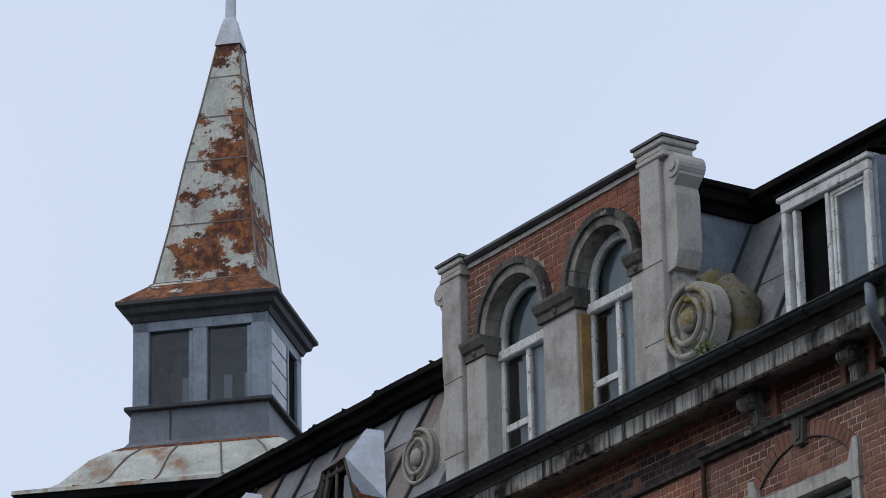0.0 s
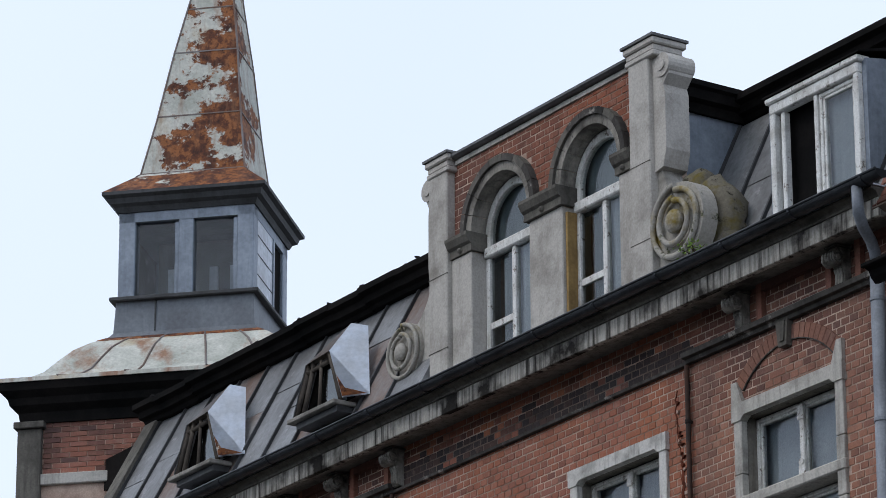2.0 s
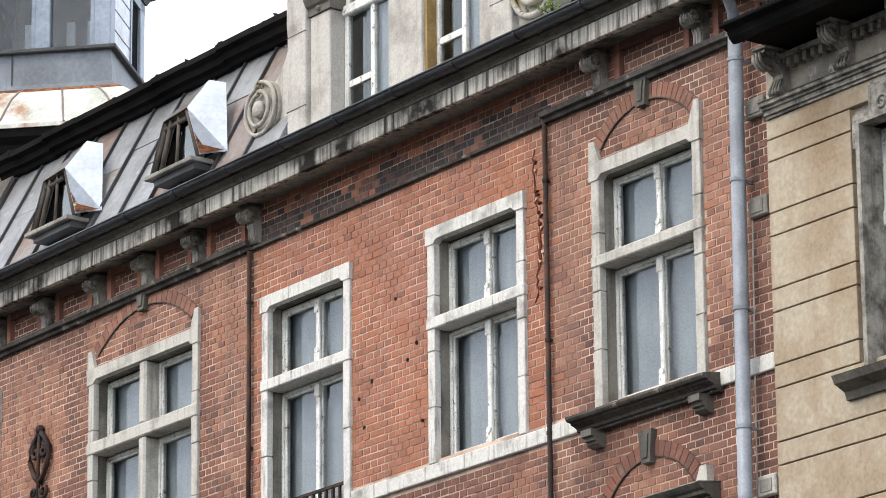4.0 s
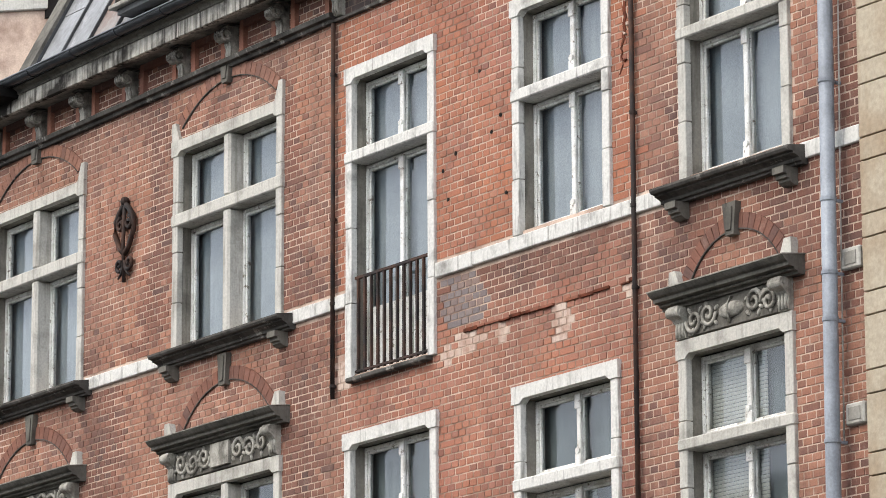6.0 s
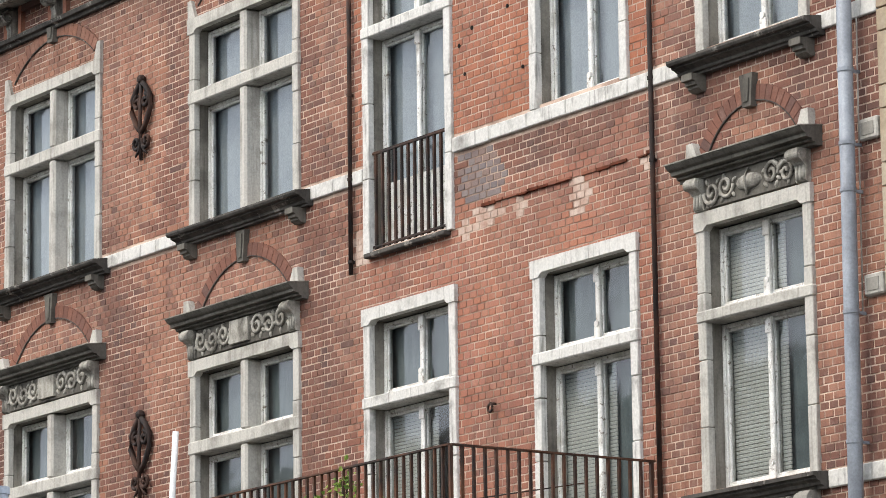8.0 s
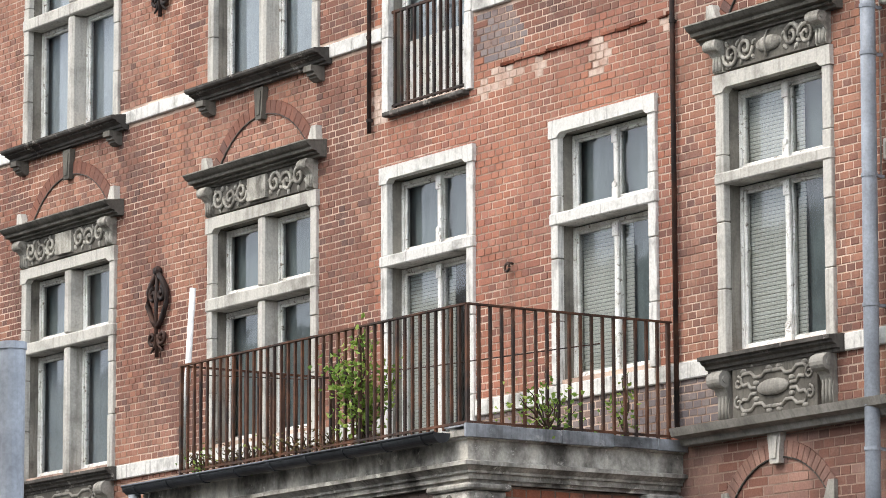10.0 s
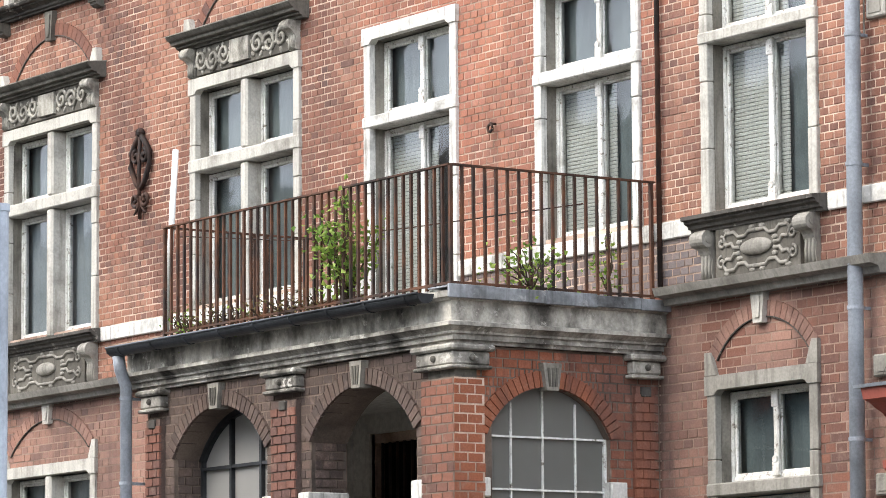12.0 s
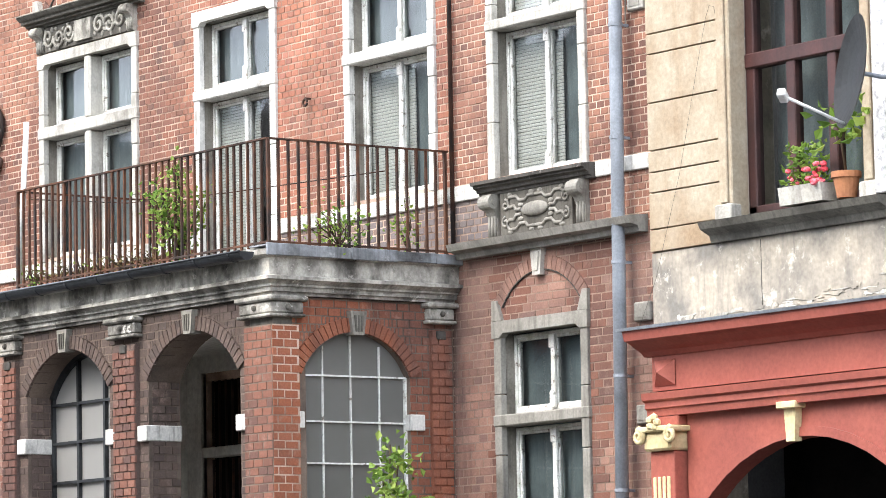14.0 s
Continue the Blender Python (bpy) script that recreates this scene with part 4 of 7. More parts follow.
def iron_anchor(xc, z0, z1):
    """Wrought-iron wall anchor with scrolls."""
    t = thing("wall_anchor", "ornate wrought iron wall anchor with scrolls", "wall anchor", (xc, -0.03, z0), "wall anchors")
    h = z1 - z0
    y = -0.04
    bm = bmesh.new()
    tube(bm, [(xc, y, z0), (xc, y - 0.015, z0 + h * 0.5), (xc, y, z1)], 0.022, 6)
    bmesh.ops.create_uvsphere(bm, u_segments=8, v_segments=6, radius=0.05, matrix=Matrix.Translation((xc, y, z1 - 0.03)))
    part("spine", bm, M_IRON, t)
    for s in (-1, 1):
        bm = bmesh.new()
        tube(bm, [(xc, y, z0 + h * 0.33), (xc + s * 0.091, y, z0 + h * 0.42), (xc + s * 0.189, y, z0 + h * 0.6), (xc + s * 0.182, y, z0 + h * 0.74), (xc + s * 0.091, y, z0 + h * 0.86), (xc, y, z0 + h * 0.95)], 0.028, 6)
        tube(bm, spiral((xc + s * 0.078, z0 + h * 0.7), 0.075, 0.015, 1.2, math.pi / 2, y, 18, -s), 0.022, 6)
        part("outer_scroll", bm, M_IRON, t)
        bm = bmesh.new()
        tube(bm, spiral((xc + s * 0.098, z0 + h * 0.22), 0.085, 0.015, 1.3, math.pi / 2 + s * 1.2, y, 18, s), 0.02, 6)
        tube(bm, [(xc, y, z0 + h * 0.2), (xc + s * 0.065, y, z0 + h * 0.1), (xc + s * 0.117, y, z0 + h * 0.06)], 0.02, 6, 0.5)
        part("foot_scroll", bm, M_IRON, t)
    return made(t)


iron_anchor(-4.56, 10.33, 11.2)
iron_anchor(-4.57, 6.86, 7.76)
hk = thing("wall_hook", "rusty iron eye hook in the brick wall", "hook", (1.6, -0.05, 6.94))
bm = bmesh.new()
tube(bm, spiral((1.6, 6.95), 0.034, 0.034, 0.95, 0, -0.06, 14), 0.012, 6)
tube(bm, [(1.6, 0.02, 6.99), (1.6, -0.06, 6.99)], 0.012, 6)
part("eye", bm, M_IRON, hk)
made(hk)

# french window railing on the second floor
rl = thing("window_railing", "black iron railing with bars before a tall window", "railing", (0.3, -0.1, 8.63))
part("top_rail", box(-0.34, 0.9, 0.005, 0.035, 9.575, 9.6), M_IRON, rl)
part("bottom_rail", box(-0.34, 0.9, 0.005, 0.035, 8.7, 8.72), M_IRON, rl)
for i in range(12):
    xx = -0.3 + 1.18 * i / 11
    part("bar", box(xx - 0.0125, xx + 0.0125, 0.008, 0.032, 8.665, 9.575), M_IRON, rl)
part("sill_slab", box(-0.38, 0.94, -0.08, 0.1, 8.6, 8.645, 0.01), M_STONE_BLACK, rl)
made(rl)
lw = thing("wooden_shutter_panel", "peeling white timber panel behind the railing", "panel", (0.3, 0.12, 8.66))
for i in range(3):
    part("board", box(-0.22 + i * 0.35, 0.11 + i * 0.35, 0.1, 0.128, 8.68, 9.3, 0.01), M_WHITE, lw)
made(lw)

# remnants of render and the crack in the brickwork
ck = thing("wall_crack", "jagged crack with raw red rubble down the brickwork", "crack", (3.84, -0.01, 11.0))
z, xx = 11.93, 3.80
rng = random.Random(4)
while z > 10.6:
    nz, nx = z - 0.0375, xx + rng.uniform(-0.028, 0.028)
    nx = min(max(nx, 3.74), 3.92)
    w0 = 0.019 if 10.85 < z < 11.25 else rng.uniform(0.003, 0.01)
    part("gap", shape([(xx - w0, z), (xx + w0, z), (nx + w0 * 0.8, nz), (nx - w0 * 0.8, nz)], "y", -0.0075, 0.012), M_CRACK, ck)
    if rng.random() < 0.3:
        cx_, cz_ = xx + rng.uniform(0.02, 0.06), z
        poly = [(cx_ + rng.uniform(0.012, 0.035) * math.cos(2.1 * k), cz_ + rng.uniform(0.01, 0.028) * math.sin(2.1 * k)) for k in range(3)]
        part("loose_chip", shape(poly, "y", -0.02, 0.0), M_CRACK if rng.random() < 0.6 else M_PATCH, ck)
    z, xx = nz, nx
made(ck)

lg = thing("brick_ledge", "raw red broken brick ledge across the wall", "ledge", (2.7, -0.01, 8.77))
xx = 1.45
while xx < 3.9:
    w0 = rng.uniform(0.09, 0.24)
    if rng.random() < 0.85:
        zz = 8.765 + rng.uniform(-0.008, 0.008)
        part("ledge_brick", box(xx, min(xx + w0, 3.94), -rng.uniform(0.012, 0.03), 0.002, zz, zz + rng.uniform(0.016, 0.034), 0.003), M_CRACK if rng.random() < 0.35 else M_BRICK_PORCH, lg)
    xx += w0 + 0.008
made(lg)
for xx, zz in ((1.32, 10.42), (1.12, 10.3), (1.88, 10.5), (2.02, 10.62), (1.2, 10.02), (1.7, 11.1), (2.1, 9.9)):
    hole = thing("putlog_hole", "small hole in the brickwork drawn as a black patch", "hole", (xx, -0.005, zz), "holes in the brickwork")
    # Flat black patch: the shade inside the hole is put into the colour.
    part("hole_shade_patch", shape([(xx + 0.022 * math.cos(k * 1.05) * rng.uniform(0.7, 1.2), zz + 0.02 * math.sin(k * 1.05) * rng.uniform(0.7, 1.2)) for k in range(6)], "y", -0.0055, 0.001), M_FELT_AND_DARK, hole)
    made(hole)


# ---- mansard roof ----
Y0, ZR0, Y1, ZR1 = -0.3, 12.86, 0.45, 14.25      # foot and top of the slope
SL = math.hypot(Y1 - Y0, ZR1 - ZR0)
TILT_M = Matrix.Translation((0, Y0, ZR0)) @ pose(0, 0, 0, math.degrees(math.atan2(ZR1 - ZR0, Y1 - Y0)), 0, 0)
EY0, EZ0, EY1, EZ1 = 0.08, 12.84, 0.92, 14.6
SL_E = math.hypot(EY1 - EY0, EZ1 - EZ0)
TILT_E = Matrix.Translation((0, EY0, EZ0)) @ pose(0, 0, 0, math.degrees(math.atan2(EZ1 - EZ0, EY1 - EY0)), 0, 0)
# in slope coordinates x runs along the eaves, y up the slope, z out of it


def mansard(name, label, x0, x1, TILT_M, SL, rusty):
    t = thing(name, label, "roof", ((x0 + x1) / 2, Y0, ZR0), kind="structure")
    part("roof_deck", box(x0, x1, 0, SL, -0.1, -0.012, m=TILT_M), M_ZINC, t)
    n = max(1, round((x1 - x0) / 0.56))
    for i in range(n):
        a, b = x0 + (x1 - x0) * i / n, x0 + (x1 - x0) * (i + 1) / n
        cut = SL * (0.42 + 0.22 * ((i * 7) % 3) / 2)
        for s, e in ((0.0, cut), (cut, SL)):
            mat = M_ZINC_RUST if random.random() < rusty else M_ZINC
            part("sheet", box(a + 0.004, b - 0.004, s + 0.004, e - 0.004, -0.012, random.uniform(0.0, 0.008), m=TILT_M), mat, t)
        part("seam", box(a - 0.012, a + 0.012, 0, SL, -0.012, 0.035, m=TILT_M), M_SLATE, t)
    return made(t)


mansard("roof_mansard_west", "dull zinc mansard roof with seams and rust stains", -6.05, 0.19, TILT_M, SL + 0.12, 0.15)
mansard("roof_mansard_east", "dull zinc mansard roof with seams and rust stains", 3.63, 6.88, TILT_E, SL_E, 0.0)
fasc = [(0.5, 14.31), (0.42, 14.32), (0.40, 14.36), (0.34, 14.375), (0.32, 14.44), (0.25, 14.46), (0.25, 14.52), (0.9, 14.58), (0.9, 14.31)]
fasc_e = [(y + 0.5, z + 0.31) for y, z in fasc]
re = thing("roof_edge_west", "ragged black felted edge along the flat roof", "roof edge", (-3, 0.4, 14.3), kind="structure")
rng = random.Random(21)
xx = -6.3
while xx < 0.18:
    e = min(0.19, xx + rng.uniform(0.35, 0.8))
    dz, dy = rng.uniform(-0.009, 0.009), rng.uniform(-0.008, 0.008)
    part("felt_strip", shape([(y + dy, z + dz) for y, z in fasc], "x", xx, e + 0.01), M_FELT_AND_DARK, re)
    for k in range(rng.randrange(3)):
        c = rng.uniform(xx, e)
        bm = bmesh.new()
        bmesh.ops.create_icosphere(bm, subdivisions=1, radius=1.0, matrix=Matrix.LocRotScale((c, 0.3 + dy, 14.525 + dz), Euler((rng.random(), rng.random(), rng.random())), (rng.uniform(0.03, 0.09), 0.06, rng.uniform(0.015, 0.035))))
        part("felt_lump", bm, M_FELT_AND_DARK, re)
    xx = e
made(re)
moulding("roof_edge_east", "black felted edge board along the flat roof", fasc_e, 3.62, 6.95, M_FELT_AND_DARK, "roof edge")
tagged(mesh_object("roof_east_flat", box(3.4, 6.95, 1.3, 8.3, 14.6, 14.86), M_FELT_AND_DARK), "black felted flat roof", "roof", kind="structure")
tagged(mesh_object("wall_attic_east", box(3.4, 6.95, 1.22, 8.2, 12.6, 14.6), M_ROOM), "plain attic wall under the roof", "wall", kind="structure")
tagged(mesh_object("roof_flat", box(-9.4, 3.39, 0.88, 8.3, 14.1, 14.46), M_FELT_AND_DARK), "black felted flat roof", "roof", kind="structure")
tagged(mesh_object("wall_attic", box(-9.4, 3.39, 1.2, 8.2, 12.6, 14.1), M_ROOM), "plain attic wall under the roof", "wall", kind="structure")
# sloping coping at the west end of the mansard
tagged(mesh_object("trim_roof_coping", box(-6.3, -6.05, -0.1, SL + 0.05, -0.1, 0.07, m=TILT_M), M_STONE_DARK), "grey stone coping along the roof end", "coping", kind="structure")
tagged(mesh_object("wall_roof_end", shape([(Y0, 12.6), (Y1, ZR1), (1.2, ZR1), (1.2, 12.6)], "x", -6.28, -6.08), M_BRICK_DARK), "dark brick gable end below the coping", "wall", kind="structure")
tagged(mesh_object("roof_west_terrace", box(-9.6, -6.3, -0.6, 3.0, 12.6, 12.72), M_FELT_AND_DARK), "flat sheet ledge behind the gutter", "roof", kind="structure")


def roof_hatch(xc):
    """Small tapered attic dormer: leaning front, pale cheek, hipped sheet top."""
    t = thing("attic_dormer", "small tapered attic dormer with pale sheet cheek and weathered timber window", "dormer", (xc, -0.35, 13.05), "attic dormers")
    BL, BR, TL, TR = Vector((xc - 0.62, -0.40, 13.08)), Vector((xc + 0.30, -0.40, 13.08)), Vector((xc - 0.57, -0.28, 13.66)), Vector((xc - 0.10, -0.30, 13.68))
    KT, KB, KF = Vector((xc - 0.18, 0.0, 14.04)), Vector((xc - 0.06, 0.12, 14.0)), Vector((xc + 0.43, -0.17, 13.12))
    LT, LB = Vector((xc - 0.62, 0.02, 13.8)), Vector((xc - 0.66, -0.16, 13.14))

    def plate(pts, thick):
        bm = bmesh.new()
        vs = [bm.verts.new(p) for p in pts]
        bm.faces.new(vs)
        if thick:
            bmesh.ops.solidify(bm, geom=bm.faces[:], thickness=thick)
        bmesh.ops.recalc_face_normals(bm, faces=bm.faces)
        return bm

    part("cheek", plate([BR, KF, KB, KT, TR], 0.012), M_CHEEK, t, "pale painted sheet cheek")
    nrm = (KT - BR).cross(TR - BR).normalized()
    nrm = nrm if nrm.y < 0 else -nrm
    patch = [BR + nrm * 0.02, BR.lerp(KF, 0.9) + nrm * 0.02, BR.lerp(KT, 0.1) + Vector((0.03, 0, 0)) + nrm * 0.02, BR.lerp(TR, 0.22) + nrm * 0.02, BR.lerp(TR, 0.45) + nrm * 0.02]
    part("rust_patch", plate(patch, 0.006), M_RUST_DEEP, t, "rusted foot of the cheek")
    part("hood_roof", plate([TL, TR, KT, LT], 0.02), M_ZINC_RUST, t, "rusty sheet top")
    part("cheek", plate([BL, TL, LT, LB], 0.02), M_ZINC, t)
    side = (BR - BL).normalized()
    up = (TL - BL).normalized()
    back = Vector((0, 0.05, 0.01))
    for k, (p, q) in enumerate(((BL, TL), (BR - side * 0.1, TR - side * 0.07), (BL.lerp(BR, 0.46), TL.lerp(TR, 0.5)))):
        bm = bmesh.new()
        tube(bm, [p + back, q + back], 0.034 if k < 2 else 0.022, 4)
        part("frame_post", bm, M_WOOD, t)
    bm = bmesh.new()
    tube(bm, [TL + back, TR + back], 0.034, 4)
    part("frame_head", bm, M_WOOD, t)
    p = part("pane", plate([BL.lerp(BR, 0.48) + back * 1.6, BR - side * 0.08 + back * 1.6, TR - side * 0.06 + back * 1.6, TL.lerp(TR, 0.5) + back * 1.6], 0.0), M_GLASS, t)
    p.visible_shadow = False
    bm = bmesh.new()
    tube(bm, [BL.lerp(BR, 0.14) + back, TL.lerp(TR, 0.2) + back], 0.03, 4)
    tube(bm, [TL.lerp(BL, 0.16) + back, TR.lerp(BR, 0.16) - side * 0.12 + back], 0.03, 4)
    part("inner_frame", bm, M_WOOD, t)
    part("blind", plate([BL.lerp(BR, 0.5) + back * 2.4, BR - side * 0.1 + back * 2.4, TR.lerp(BR, 0.25) - side * 0.08 + back * 2.4, TL.lerp(TR, 0.5).lerp(BL.lerp(BR, 0.5), 0.25) + back * 2.4], 0.004), M_CURTAIN, t, "pale grey cloth behind the pane")
    # Black plate behind the frame paints the dark inside of the dormer.
    part("dark_backing", plate([BL + back * 3, BR + back * 3, TR + back * 3, TL + back * 3], 0.01), M_FELT_AND_DARK, t)
    part("sill_board", box(BL.x + 0.03, BR.x - 0.03, -0.48, -0.22, 13.025, 13.07, 0.008), M_STONE_MID, t)
    part("sill_box", box(BL.x + 0.12, BR.x - 0.06, -0.42, -0.22, 12.96, 13.023), M_SLATE, t)
    return made(t)


roof_hatch(-1.27)
roof_hatch(-3.6)

# east attic window between the gable and the fire wall
aw = thing("attic_window", "tall attic window with peeling white frame and open leaf", "window", (6.14, -0.28, 12.85))
for x0, x1 in ((5.55, 5.615), (6.665, 6.73)):
    part("post", box(x0, x1, -0.32, -0.22, 12.8, 13.766, 0.008), M_WHITE, aw)
part("head", box(5.55, 6.73, -0.32, -0.22, 13.77, 13.86, 0.008), M_WHITE, aw)
part("cornice_board", box(5.52, 6.76, -0.345, -0.2, 13.864, 13.915, 0.01), M_WHITE, aw)
part("inner_post", box(5.665, 5.715, -0.29, -0.22, 12.8, 13.76, 0.008), M_WHITE, aw)
casement(aw, 6.17, 6.66, 12.8, 13.76, -0.28, 1)
part("leaf_post", box(6.12, 6.165, -0.3, -0.22, 12.8, 13.76, 0.008), M_WHITE, aw)
for x0 in (5.49, 6.735):
    part("cheek", shape([(-0.27, 12.75), (-0.27, 13.88), (0.3, 13.98), (-0.2, 12.75)], "x", x0, x0 + 0.055), M_ZINC_BLUE, aw, "blue-grey zinc cheek")
part("dormer_roof", shape([(-0.355, 13.92), (-0.355, 13.935), (0.36, 14.12), (0.36, 14.08)], "x", 5.5, 6.8), M_FELT_AND_DARK, aw)
# Black sheet close behind the window, in place of the unlit room.
part("dark_room_sheet", box(5.56, 6.72, -0.17, -0.16, 12.6, 13.86), M_FELT_AND_DARK, aw)
made(aw)
aw.location += Vector((-0.45, 0.38, 0.264))
curtain(5.74, 6.18, 13.06, 14.07, 0.185, False, 4)

# ---- stone and brick gable with two arched windows ----
ZS = 14.24
C1, R1_, C2_, R2_ = 1.325, 0.455, 2.755, 0.44
gable = thing("roof_gable", "ornate brick and stone gable with two round-arched windows", "gable", (1.88, -0.1, 12.75), kind="structure")
GF = -0.1


def round_head_wall(x0, x1, y0, y1, z0, z1, arches, n=18):
    """Wall piece with round-headed openings (centre, radius, springing)."""
    bm = bmesh.new()
    cur = x0
    for cx, r, zs in arches:
        bx(bm, cur, cx - r, y0, y1, z0, z1)
        for i in range(n):
            a, b = math.pi - math.pi * i / n, math.pi - math.pi * (i + 1) / n
            pa, pb = (cx + r * math.cos(a), zs + r * math.sin(a)), (cx + r * math.cos(b), zs + r * math.sin(b))
            extrude(bm, [pa, pb, (pb[0], z1), (pa[0], z1)], "y", y0, y1)
        cur = cx + r
    bx(bm, cur, x1, y0, y1, z0, z1)
    return bm


part("gable_wall", round_head_wall(0.2, 3.68, GF + 0.0035, 0.25, 12.6, 15.08, [(C1, R1_ + 0.012, ZS), (C2_, R2_ + 0.012, ZS)]), M_MORTAR, gable)
part("ochre_strip", box(C2_ - R2_ - 0.005, C2_ - R2_ + 0.028, GF + 0.01, 0.018, 12.75, 14.0, 0.004), M_OCHRE, gable, "ochre-stained reveal strip")
PIER = M_PIER
part("corner_pier", box(0.22, 0.53, GF - 0.09, 0.3, 12.7, 15.0, 0.012), PIER, gable)
part("corner_pier", box(3.435, 3.73, GF - 0.09, 0.12, 12.7, 15.04, 0.012), PIER, gable)
part("inner_pier", box(0.534, C1 - R1_ - 0.006, GF - 0.04, 0.2, 12.7, 14.06, 0.01), PIER, gable)
part("middle_pier", box(C1 + R1_ + 0.006, C2_ - R2_ - 0.006, GF - 0.025, 0.2, 12.7, 14.06, 0.01), PIER, gable)
part("inner_pier", box(C2_ + R2_ + 0.006, 3.431, GF - 0.04, 0.2, 12.7, 14.06, 0.01), PIER, gable)
for x0, x1, z in ((0.218, 0.532, 13.93), (0.218, 0.532, 13.2), (3.433, 3.732, 14.02), (3.433, 3.732, 13.3)):
    part("pier_joint", box(x0, x1, GF - 0.0925, GF - 0.08, z, z + 0.009), M_STONE_DARK, gable)
for x0, x1 in ((0.535, 0.895), (1.75, 2.345), (3.17, 3.432)):
    cp = part("capital", shape([(0.2, 14.06), (GF - 0.06, 14.06), (GF - 0.06, 14.13), (GF - 0.09, 14.15), (GF - 0.12, 14.21), (GF - 0.12, 14.24), (0.2, 14.24)], "x", x0, x1), M_STONE_DARK, gable)
    bm = bmesh.new()
    bmesh.ops.create_uvsphere(bm, u_segments=8, v_segments=6, radius=0.03, matrix=Matrix.Translation(((x0 + x1) / 2, GF - 0.065, 14.1)))
    part("boss", bm, M_STONE_DARK, cp)
for cx, r in ((C1, R1_), (C2_, R2_)):
    for b in ring_wedges(cx, ZS, r, r + 0.085, 0, math.pi, 9, GF - 0.045, 0.1, 0.003):
        part("arch_stone", b, M_SOFFIT, gable)
    for b in ring_wedges(cx, ZS, r + 0.085, r + 0.15, 0, math.pi, 9, GF - 0.075, 0.0, 0.003):
        part("arch_stone", b, M_STONE_BLACK if random.random() < 0.5 else M_STONE_DARK, gable)
    # timber window: transom, round head, mullion
    y = 0.02
    bm = bmesh.new()
    for b0, b1 in ((cx - r, cx - r + 0.06), (cx + r - 0.06, cx + r), (cx - 0.03, cx + 0.03)):
        bx(bm, b0, b1, y, y + 0.06, 12.75, 14.0, bevel=0.005)
    bx(bm, cx - r + 0.06, cx - 0.03, y + 0.01, y + 0.05, 13.3, 13.36)
    fr = part("timber_frame", bm, M_WHITE, gable, "white timber frame with peeling paint")
    part("transom_bar", box(cx - r, cx + r, y - 0.03, y + 0.07, 14.0, 14.1, 0.012), M_WHITE, fr)
    bm = bmesh.new()
    for wdg in ring_wedges(cx, 14.1 + 0.12, r - 0.075, r, 0, math.pi, 1, y, y + 0.06):
        me = bpy.data.meshes.new("tmp")
        wdg.to_mesh(me)
        wdg.free()
        bm.from_mesh(me)
        bpy.data.meshes.remove(me)
    bx(bm, cx - r, cx - r + 0.075, y, y + 0.06, 14.1, 14.22)
    bx(bm, cx + r - 0.075, cx + r, y, y + 0.06, 14.1, 14.22)
    part("round_head", bm, M_WHITE, fr)
    p = part("pane", glass(box(cx - r + 0.04, cx + r - 0.04, y + 0.03, y + 0.034, 12.75, ZS + r - 0.02)), M_GLASS, fr)
    p.visible_shadow = False
part("parapet_coping", shape([(GF - 0.05, 15.055), (GF - 0.08, 15.075), (GF - 0.08, 15.1), (0.3, 15.12), (0.3, 15.055)], "x", 0.58, 3.405), M_CAP, gable)
part("frieze_strip", box(0.534, 3.43, GF - 0.02, 0.1, 15.005, 15.05), M_STONE, gable)
for x0, x1, y1, zt in ((0.205, 0.575, 0.32, 15.135), (3.41, 3.84, 0.14, 15.175)):
    cp = part("pier_cap", box(x0, x1, GF - 0.105, y1, zt - 0.19, zt - 0.14, 0.01), PIER, gable)
    part("pier_cap_fillet", box(x0 + 0.012, x1 - 0.012, GF - 0.098, y1 - 0.01, zt - 0.14, zt - 0.08, 0.01), PIER, cp)
    part("pier_cap_slab", box(x0 - 0.012, x1 + 0.012, GF - 0.12, y1 + 0.02, zt - 0.08, zt - 0.02, 0.012), PIER, cp)
    part("pier_cap_lead", box(x0 - 0.025, x1 + 0.025, GF - 0.135, y1 + 0.03, zt - 0.02, zt + 0.004), M_CAP, cp)
made(gable)
for nm, x0, zt in (("wall_gable_west", 0.2, 14.16), ("wall_gable_east", 3.5, 14.64)):
    tagged(mesh_object(nm, box(x0, x0 + 0.12, 0.26, 1.2, 12.7, zt), M_ZINC_BLUE), "blue-grey sheet-clad side of the gable", "wall", kind="structure")
tagged(mesh_object("roof_gable_edge", shape([(3.4, 14.62), (3.66, 14.62), (3.68, 14.70), (3.74, 14.72), (3.76, 14.80), (3.8, 14.82), (3.8, 14.87), (3.4, 14.9)], "y", 0.13, 1.1), M_FELT_AND_DARK), "black felted edge of the gable roof", "roof", kind="structure")
tagged(mesh_object("roof_gable_top", box(0.2, 3.49, 0.26, 1.2, 14.16, 14.4), M_FELT_AND_DARK), "black felt over the gable", "roof", kind="structure")
tagged(mesh_object("wall_gable_inner", box(0.2, 3.5, 1.0, 1.05, 12.7, 14.16), M_ROOM), "dark-toned room wall behind the gable windows", "wall", kind="structure")
for cx, r in ((C1, R1_), (C2_, R2_)):
    curtain(cx - 0.02, cx + r + 0.05, 12.7, 14.05, 0.095, False, 4)
    curtain(cx - r, cx + r, 13.98, ZS + r, 0.11, True, 4)
    curtain(cx - r * 0.6, cx - 0.02, 12.7, 14.05, 0.1, True, 3)


